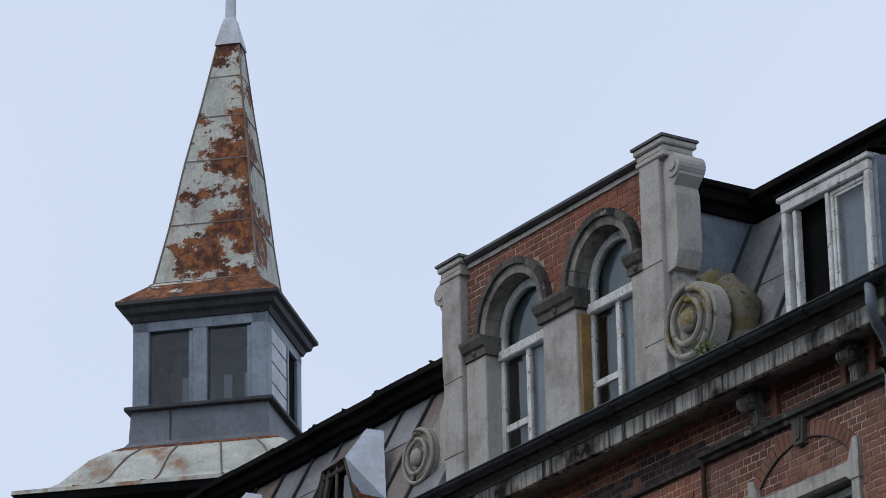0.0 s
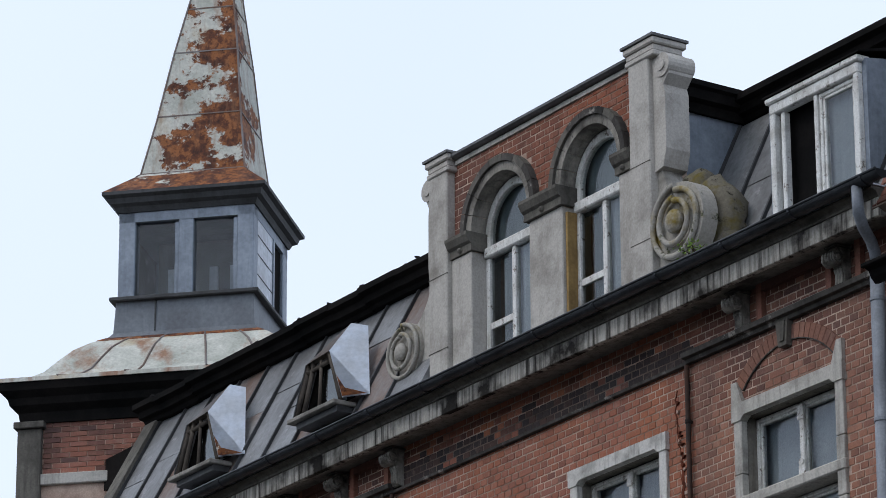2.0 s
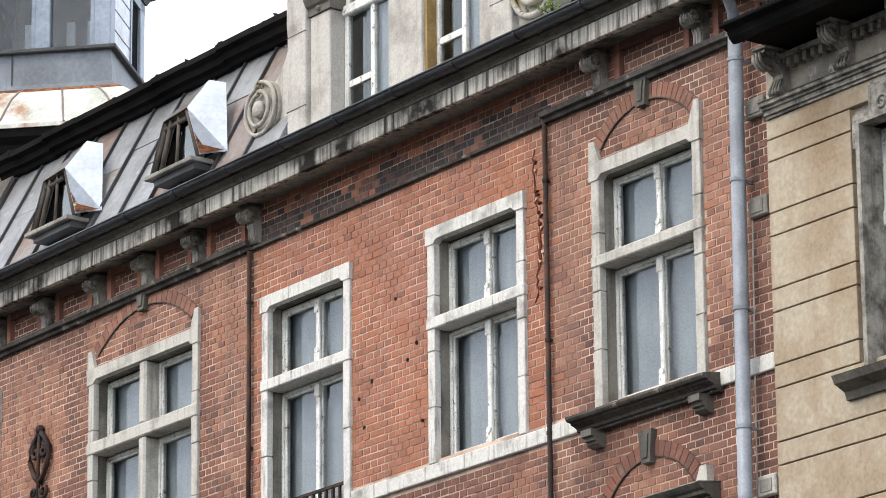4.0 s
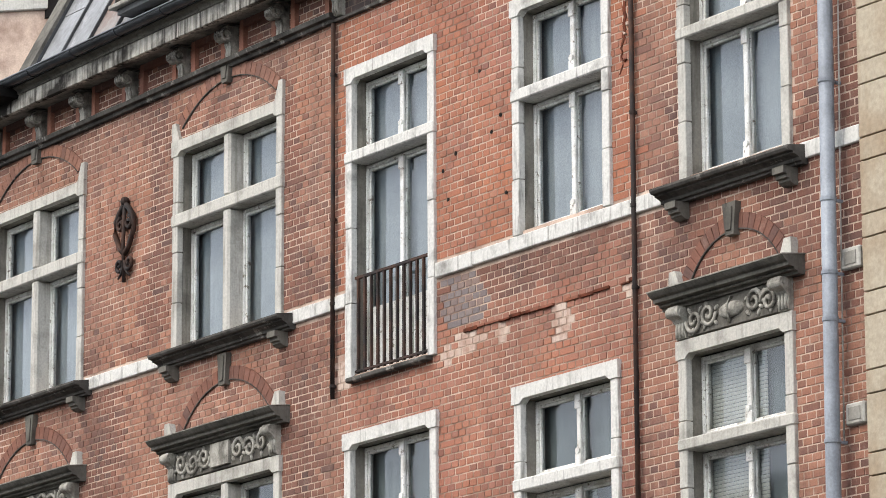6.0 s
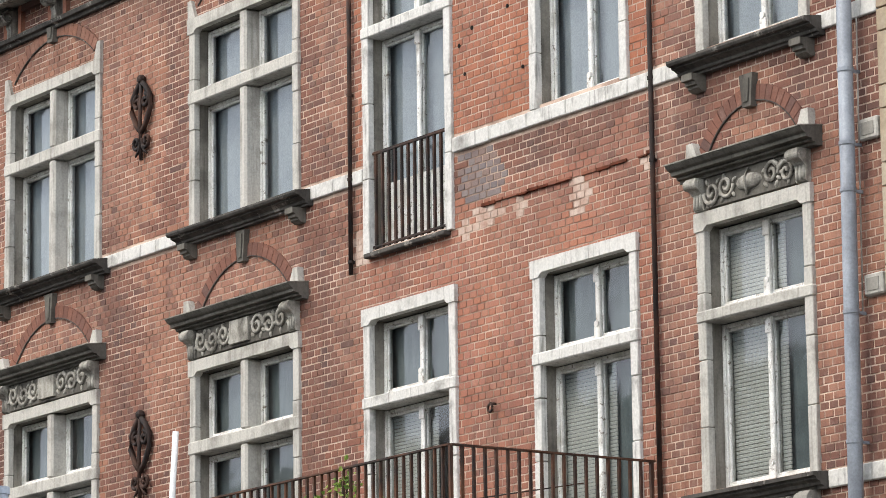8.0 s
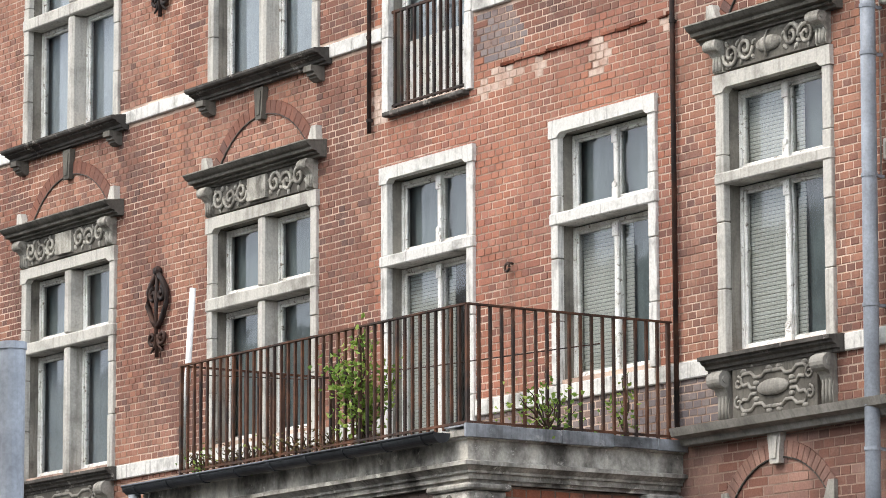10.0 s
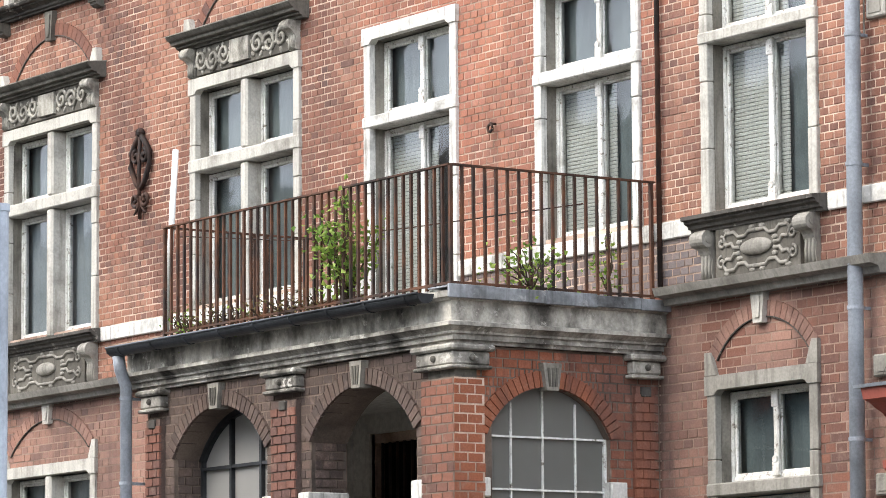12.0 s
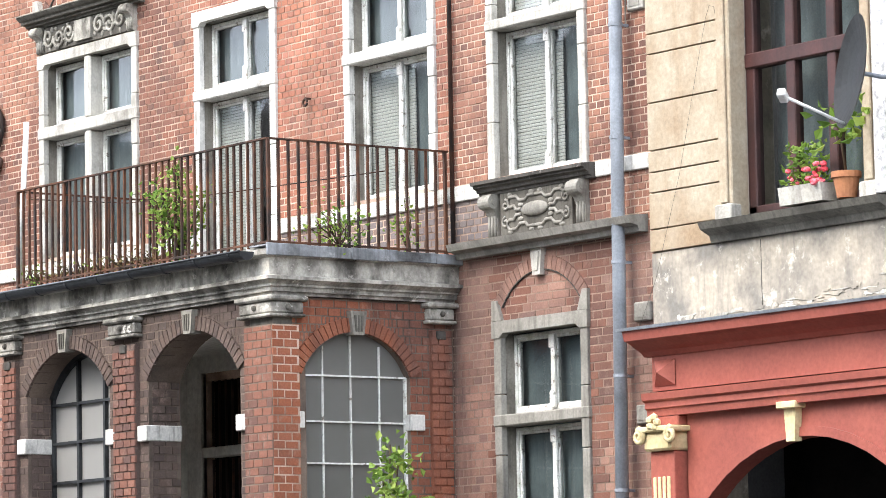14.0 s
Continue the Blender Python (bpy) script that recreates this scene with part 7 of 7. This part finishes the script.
vs = [bm.verts.new(p) for p in ((7.16, -0.25, 3.76), (7.44, -0.25, 3.76), (7.44, -0.25, 3.98), (7.16, -0.25, 3.98))]
ap = bm.verts.new((7.3, -0.34, 3.87))
for i in range(4):
    bm.faces.new((vs[i], vs[(i + 1) % 4], ap))
bm.faces.new(vs[::-1])
part("diamond_boss", bm, M_SHOP, sf)
rr, dd = arch_of(1.28, 0.5)
part("arch_wall", seg_wall(7.5, 12.5, 0, 3.5, [(7.72, 10.28, 2.75, 0.48)], lambda u, d, z: (u, -0.18 + d, z), 0.2), M_SHOP, sf)
part("arch_moulding", ring_wedges(9.0, 2.75 - dd, rr - 0.02, rr + 0.06, math.pi / 2 - 0.68, math.pi / 2 + 0.68, 1, -0.2, -0.1)[0], M_SHOP, sf)
part("pilaster", box(7.14, 7.46, -0.3, 0.02, 0, 3.198, 0.01), M_SHOP, sf)
part("pilaster_block", box(7.13, 7.49, -0.27, 0.02, 3.412, 3.498, 0.01), M_SHOP, sf)
for k in range(4):
    part("gilt_flute", box(7.185 + k * 0.062, 7.225 + k * 0.062, -0.315, -0.295, 0.4, 2.98, 0.008), M_GOLD, sf)
cp = part("gilt_capital", box(7.12, 7.48, -0.36, 0.02, 3.2, 3.36, 0.02), M_GOLD, sf, "yellow gilt capital with scrolls")
part("capital_slab", box(7.06, 7.54, -0.4, 0.02, 3.36, 3.41, 0.01), M_GOLD, cp)
for xx in (7.09, 7.51):
    bm = bmesh.new()
    tube(bm, spiral((xx, 3.33), 0.07, 0.015, 1.5, math.pi / 2, -0.38, 20, -1 if xx < 7.3 else 1), 0.024, 7)
    part("capital_scroll", bm, M_GOLD, cp)
bm = bmesh.new()
for k in range(5):
    bmesh.ops.create_icosphere(bm, subdivisions=1, radius=0.04, matrix=Matrix.Translation((7.3 + 0.05 * math.cos(k * 1.3), -0.39, 3.44 + 0.045 * math.sin(k * 1.3))))
part("capital_flower", bm, M_GOLD, cp)
part("gilt_keystone", shape([(8.86, 3.19), (8.96, 3.19), (8.985, 3.46), (8.835, 3.46)], "y", -0.25, -0.17), M_GOLD, sf)
part("keystone_cap", box(8.79, 9.03, -0.3, -0.17, 3.46, 3.52, 0.008), M_GOLD, sf)
bm = bmesh.new()
for xx in (10.65, 11.07):
    tube(bm, spiral((xx, 3.33), 0.07, 0.015, 1.5, math.pi / 2, -0.3, 20, -1 if xx < 10.8 else 1), 0.024, 7)
part("gilt_scrolls", bm, M_GOLD, sf)
# Black sheet across the arch paints the unlit inside of the shop.
part("dark_doorway_sheet", box(7.5, 12.0, 0.9, 0.95, 0, 3.4), M_FELT_AND_DARK, sf)
made(sf)


# ---- plants ----
def sapling(name, label, base, height, width, stems, leaves, size, seed, low=0.22, leaf=None):
    rng = random.Random(seed)
    t = thing(name, label, "plant", base)
    spots = []
    for s in range(stems):
        tip = Vector((rng.uniform(-1, 1) * width, rng.uniform(-1, 1) * width, height * rng.uniform(0.55, 1.0)))
        if s == 0:
            tip = Vector((-0.05 * width, 0, height))
        pts = []
        for i in range(7):
            k = i / 6
            pts.append(Vector(base) + Vector((tip.x * k ** 1.3 + rng.gauss(0, 0.012), tip.y * k ** 1.3 + rng.gauss(0, 0.012), tip.z * k)))
        bm = bmesh.new()
        tube(bm, pts, 0.009 + 0.004 * height, 5, 0.3)
        part("stem", bm, M_BARK, t)
        for _ in range(leaves // stems):
            k = rng.uniform(low, 1.0)
            i = min(5, int(k * 6))
            p = pts[i].lerp(pts[i + 1], k * 6 - i)
            spots.append(p + Vector((rng.gauss(0, 1), rng.gauss(0, 1), rng.gauss(0, 0.8))) * width * 0.34 * (1.15 - 0.6 * k))
    lv = part("leaves", leaf_cloud(spots, size, rng), leaf or M_LEAF, t)
    lv["kind"] = "stuff"
    return made(t)


sapling("balcony_sapling", "young self-seeded birch growing on the balcony edge", (2.22, -1.93, 5.2), 1.02, 0.27, 9, 850, 0.06, 2)
sapling("balcony_weed", "straggly green weed at the balcony edge", (3.83, -1.2, 5.2), 0.42, 0.46, 10, 260, 0.05, 3)
sapling("balcony_weed", "thin upright weed beside the wall", (3.83, -0.42, 5.2), 0.55, 0.14, 5, 90, 0.05, 4)
sapling("balcony_weed", "low dry weed in the balcony gutter", (-0.2, -2.0, 5.2), 0.2, 0.25, 5, 60, 0.035, 5)
sapling("balcony_weed", "low dry weed in the balcony gutter", (0.7, -2.0, 5.2), 0.14, 0.3, 5, 60, 0.03, 6)
for xx, hh, sd in ((-0.45, 0.26, 31), (0.1, 0.2, 32), (0.45, 0.24, 33), (0.95, 0.18, 34), (1.35, 0.22, 35), (1.75, 0.16, 36)):
    sapling("balcony_weed", "dry brown weeds tangled along the balcony edge", (xx, -1.97, 5.2), hh, 0.24, 8, 110, 0.032, sd, 0.1, M_DRY)
sapling("shrub", "bright green maple shrub in front of the porch", (5.05, -1.55, 0.0), 3.36, 0.5, 13, 1700, 0.085, 7, 0.72)
sapling("roof_weed", "yellow-green weed in the roof gutter", (4.62, -0.40, 12.80), 0.16, 0.14, 6, 110, 0.035, 8)
sapling("roof_weed", "yellow-green weed on the cornice end", (7.1, -0.3, 12.79), 0.3, 0.1, 5, 70, 0.04, 9)

# far white post in the street
sp_ = thing("street_post", "pale metal post standing in the street", "post", (15.3, -12.0, 0))
bm = bmesh.new()
drum(bm, (15.3, -12.0, 1.9), "z", 0.055, 3.8, 16)
part("shaft", bm, M_PIPE, sp_)
bm = bmesh.new()
drum(bm, (15.3, -12.0, 3.81), "z", 0.06, 0.03, 16)
part("cap", bm, M_PIPE, sp_)
made(sp_)


# ---- bricks, course by course ----
def courses(u0, u1, z0, z1, holes, length=0.2, high=0.08, joint=0.009, seed=1):
    """Rectangles (u0, u1, z0, z1) of a running bond round rectangular holes."""
    out = []
    i = 0
    while z0 + i * high < z1 - 0.02:
        za, zb = z0 + i * high, min(z0 + (i + 1) * high - joint, z1)
        zm = (za + zb) / 2
        gaps = sorted((h[0], h[1]) for h in holes if h[2] < zm < h[3])
        cur, spans = u0, []
        for a, b in gaps:
            if a > cur:
                spans.append((cur, a))
            cur = max(cur, b)
        if cur < u1:
            spans.append((cur, u1))
        off = length * (0.5 if i % 2 else 0.0)
        for a, b in spans:
            k = math.floor((a - off) / length)
            while k * length + off < b:
                s, e = max(a, k * length + off), min(b, (k + 1) * length + off - joint * 1.25)
                if e - s > 0.025:
                    out.append((s, e, za, zb))
                k += 1
        i += 1
    return out


def brick_stuff(name, rects, put, material, parent, seed):
    """All bricks of a face as one mesh: worn boxes with their front edges drawn in."""
    rng = np.random.default_rng(seed)
    r = np.array(rects)
    n = len(r)
    j = rng.uniform(-0.0032, 0.0008, n)
    sh = rng.uniform(-0.002, 0.002, (n, 4))
    r = r + sh
    c = 0.0025
    verts = np.zeros((n, 8, 3))
    for k, (su, sz, back) in enumerate(((0, 2, 1), (1, 2, 1), (1, 3, 1), (0, 3, 1), (0, 2, 0), (1, 2, 0), (1, 3, 0), (0, 3, 0))):
        du = 0 if back else (c if su == 0 else -c)
        dz = 0 if back else (c if sz == 2 else -c)
        verts[:, k, 0], verts[:, k, 2] = r[:, su] + du, r[:, sz] + dz
        verts[:, k, 1] = 0.02 if back else j
    flat = [put(u, d, z) for u, d, z in verts.reshape(-1, 3)]
    faces = []
    for i in range(n):
        o = 8 * i
        faces += [(o + 4, o + 5, o + 6, o + 7), (o, o + 1, o + 5, o + 4), (o + 1, o + 2, o + 6, o + 5), (o + 2, o + 3, o + 7, o + 6), (o + 3, o, o + 4, o + 7)]
    me = bpy.data.meshes.new(name)
    me.from_pydata(flat, [], faces)
    me.materials.append(material)
    bm = bmesh.new()
    bm.from_mesh(me)
    bmesh.ops.recalc_face_normals(bm, faces=bm.faces)
    bm.to_mesh(me)
    bm.free()
    ob = new(name, me)
    ob.parent = parent
    ob.location = -parent.location
    ob["kind"] = "stuff"
    return ob


def brick_pieces(rects, put, material, parent, length=0.1012, high=0.0572):
    """Single bricks on one shared mesh; returns the rectangles that were not whole bricks."""
    rest, me = [], None
    for q in rects:
        if abs(q[1] - q[0] - length) > 0.002:
            rest.append(q)
            continue
        if me is None:
            p0, p1 = Vector(put(0, -0.004, 0)), Vector(put(length, 0.02, high))
            bm = bmesh.new()
            bx(bm, min(p0.x, p1.x) - put(0, 0, 0)[0], max(p0.x, p1.x) - put(0, 0, 0)[0], min(p0.y, p1.y) - put(0, 0, 0)[1], max(p0.y, p1.y) - put(0, 0, 0)[1], 0, high, None, 0.004)
            me = bpy.data.meshes.new("brick")
            bm.to_mesh(me)
            bm.free()
            me.materials.append(material)
        ob = new("brick", me)
        ob.parent = parent
        ob.location = Vector(put(q[0], random.uniform(0.0008, 0.0048), q[2])) - parent.location
    return rest


def stretchers(rects, share, seed=3):
    """Joins some neighbouring headers into long bricks."""
    rng, out = random.Random(seed), []
    for q in rects:
        if out and rng.random() < share and out[-1][2] == q[2] and 0.0 < q[0] - out[-1][1] < 0.015 and out[-1][1] - out[-1][0] < 0.14:
            out[-1] = (out[-1][0], q[1], q[2], q[3])
        else:
            out.append(q)
    return out


FACE = lambda u, d, z: (u, d, z)
solid = [(x0, x1, z0, z1) for x0, x1, z0, z1 in OPEN.values()]
solid += [(-9.6, 4.5, 9.33, 9.47), (-9.6, 6.88, 5.70, 5.85)]
PORCH_ZONE = (PX0, PX1, 0, 5.2)
rects = stretchers(courses(XW, XE, 2.0, 5.2, solid + [PORCH_ZONE], 0.128, 0.0765, 0.008), 0.3) + stretchers(courses(XW, XE, 5.2, 12.55, solid, 0.1125, 0.0662), 0.06)
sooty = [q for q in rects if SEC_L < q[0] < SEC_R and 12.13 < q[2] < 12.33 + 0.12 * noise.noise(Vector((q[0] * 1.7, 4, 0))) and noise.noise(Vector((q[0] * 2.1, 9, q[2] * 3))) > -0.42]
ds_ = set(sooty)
BLUE = lambda q: (1.0 < q[0] < 4.5 and 5.2 < q[2] < 5.7) or 1.03 < q[0] < 2.0 and 8.8 < q[2] < 9.33 and noise.noise(Vector((q[0] * 2.2, 0, q[2] * 2.2))) > -0.05 + 0.55 * (q[0] - 1.5)
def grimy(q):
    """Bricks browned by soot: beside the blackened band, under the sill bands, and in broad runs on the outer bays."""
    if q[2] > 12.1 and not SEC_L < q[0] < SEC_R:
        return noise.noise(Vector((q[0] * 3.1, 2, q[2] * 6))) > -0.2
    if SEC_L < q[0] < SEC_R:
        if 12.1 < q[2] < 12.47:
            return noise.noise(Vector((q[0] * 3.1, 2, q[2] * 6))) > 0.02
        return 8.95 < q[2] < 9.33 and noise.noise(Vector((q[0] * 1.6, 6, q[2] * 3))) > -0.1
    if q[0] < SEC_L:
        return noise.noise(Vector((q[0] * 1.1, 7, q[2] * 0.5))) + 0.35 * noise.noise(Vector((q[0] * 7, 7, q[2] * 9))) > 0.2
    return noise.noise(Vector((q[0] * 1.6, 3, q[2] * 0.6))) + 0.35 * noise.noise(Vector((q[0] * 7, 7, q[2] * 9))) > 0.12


WHITE = ((1.51, 8.69, 0.24, 0.13), (2.0, 8.66, 0.1, 0.1), (2.9, 8.6, 0.18, 0.15), (1.2, 8.58, 0.1, 0.12), (-0.5, 8.74, 0.16, 0.2), (3.86, 8.75, 0.1, 0.08))
pale = [q for q in rects if any(((q[0] + q[1]) / 2 - a) ** 2 / c ** 2 + ((q[2] + q[3]) / 2 - b) ** 2 / d ** 2 < 0.85 + 0.5 * noise.noise(Vector((q[0] * 9, 1, q[2] * 9))) for a, b, c, d in WHITE)]
pl = set(pale)
blue = [q for q in rects if BLUE(q) and q not in pl]
bl = set(blue)
dark = [q for q in rects if q not in ds_ and q not in pl and q not in bl and grimy(q)]
dk = set(dark)
plain = [q for q in rects if q not in ds_ and q not in dk and q not in pl and q not in bl]
low = [q for q in plain if q[2] < 5.18]
plain = [q for q in plain if q[2] >= 5.18]
near = [q for q in plain if 3.99 < q[0] < 6.7 and 5.9 < q[2] < 9.3 and abs(q[1] - q[0] - 0.1012) < 0.002][:300]
nr = set(near)
brick_pieces(near, FACE, M_BRICK_ROSE, wall_front)
rest = [q for q in plain if q not in nr]
brick_stuff("rose_brickwork", [q for q in rest if q[0] < SEC_L or q[0] > SEC_R], FACE, M_BRICK_ROSE, wall_front, 41)
brick_stuff("brickwork", [q for q in rest if SEC_L <= q[0] <= SEC_R and q[2] < 9.45], FACE, M_BRICK, wall_front, 1)
brick_stuff("upper_brickwork", [q for q in rest if SEC_L <= q[0] <= SEC_R and q[2] >= 9.45], FACE, M_BRICK_UP, wall_front, 31)
brick_stuff("pink_brickwork", low, FACE, M_BRICK_PINK, wall_front, 21)
brick_stuff("blue_brickwork", blue, FACE, M_BRICK_BLUE, wall_front, 22)
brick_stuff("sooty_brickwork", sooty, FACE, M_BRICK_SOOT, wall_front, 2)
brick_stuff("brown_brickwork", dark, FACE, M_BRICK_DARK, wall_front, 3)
brick_stuff("render_smeared_brickwork", pale, FACE, M_PATCH, wall_front, 13)
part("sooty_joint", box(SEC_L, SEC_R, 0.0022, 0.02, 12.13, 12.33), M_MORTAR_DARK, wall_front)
# porch faces, keeping clear of arches
def clear_arch(rects, arches, pad=0.0):
    out = []
    for s, e, za, zb in rects:
        keep = True
        for a, b, zs, rise in arches:
            r, drop = arch_of((b - a) / 2, rise)
            uc, zc = (a + b) / 2, zs - drop
            m = ((s + e) / 2, (za + zb) / 2)
            if a - 0.02 < m[0] < b + 0.02 and (m[1] < zs or math.hypot(m[0] - uc, m[1] - zc) < r + 0.2):
                keep = False
        if keep:
            out.append((s, e, za, zb))
            continue
        # cut bricks running up to the arch ring
        for i in range(3):
            p, q = s + (e - s) * i / 3, s + (e - s) * (i + 1) / 3 - (0.009 if i < 2 else 0)
            clear = True
            for a, b, zs, rise in arches:
                r, drop = arch_of((b - a) / 2, rise)
                uc, zc = (a + b) / 2, zs - drop
                if a < (p + q) / 2 < b and (zb < zs or min(math.hypot(u - uc, z - zc) for u in (p, q) for z in (za, zb)) < r + 0.05):
                    clear = False
            if clear:
                out.append((p, q, za, zb))
    return out


f_holes = [(a, b, 0, zs) for a, b, zs, rise in F_ARCH]
s_holes = [(a, b, 0, zs) for a, b, zs, rise in S_ARCH]
fr_rects = clear_arch(courses(PX0 + 0.05, PX1 - 0.01, 2.0, 4.76, f_holes, 0.14, 0.0765), F_ARCH)
sd_rects = clear_arch(courses(PY, -0.01, 2.0, 4.76, s_holes, 0.14, 0.0765), S_ARCH)
# Front brick is greyer and darker than the side brick.
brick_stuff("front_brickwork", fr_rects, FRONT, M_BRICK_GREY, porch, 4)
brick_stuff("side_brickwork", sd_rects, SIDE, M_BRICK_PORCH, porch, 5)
for c, w, mat in ((-0.78, 0.36, M_BRICK_DARK), (1.41, 0.5, M_BRICK_DARK)):
    pil = courses(c - w / 2 + 0.055, c + w / 2 - 0.055, 2.0, 4.44, [], 0.14, 0.0765)
    brick_stuff("pilaster_brickwork", pil, lambda u, d, z: (u, PY - 0.062 + d, z), mat, porch, 6)
pil = courses(-0.29, -0.07, 2.0, 4.44, [], 0.14, 0.0765)
brick_stuff("pilaster_brickwork", pil, lambda u, d, z: (PX1 + 0.062 - d, u, z), M_BRICK_PORCH, porch, 7)
pil = courses(3.5, PX1 + 0.055, 2.0, 4.49, [], 0.152, 0.0765)
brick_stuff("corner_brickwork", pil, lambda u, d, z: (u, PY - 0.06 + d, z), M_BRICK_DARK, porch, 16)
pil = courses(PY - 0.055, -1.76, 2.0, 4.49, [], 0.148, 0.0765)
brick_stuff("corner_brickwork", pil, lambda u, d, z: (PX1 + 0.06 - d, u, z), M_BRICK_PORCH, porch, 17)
# brick reveals inside the arches
for u in (-0.50, 1.76):
    rv = courses(PY + 0.04, PY + 0.34, 2.0, 4.13, [], 0.14, 0.0765)
    brick_stuff("reveal_brickwork", rv, lambda v, d, z, u=u: (u + 0.008 - d, v, z), M_BRICK_GREY, porch, 8)
# gable infill
gr = courses(0.534, 3.43, 14.24, 15.0, [], 0.15, 0.066)
gr = [q for q in gr if all(math.hypot((q[0] + q[1]) / 2 - cx, (q[2] + q[3]) / 2 - ZS) > r + 0.135 for cx, r in ((C1, R1_), (C2_, R2_)))]
brick_stuff("gable_brickwork", gr, lambda u, d, z: (u, GF + d, z), M_BRICK_PORCH, gable, 9)
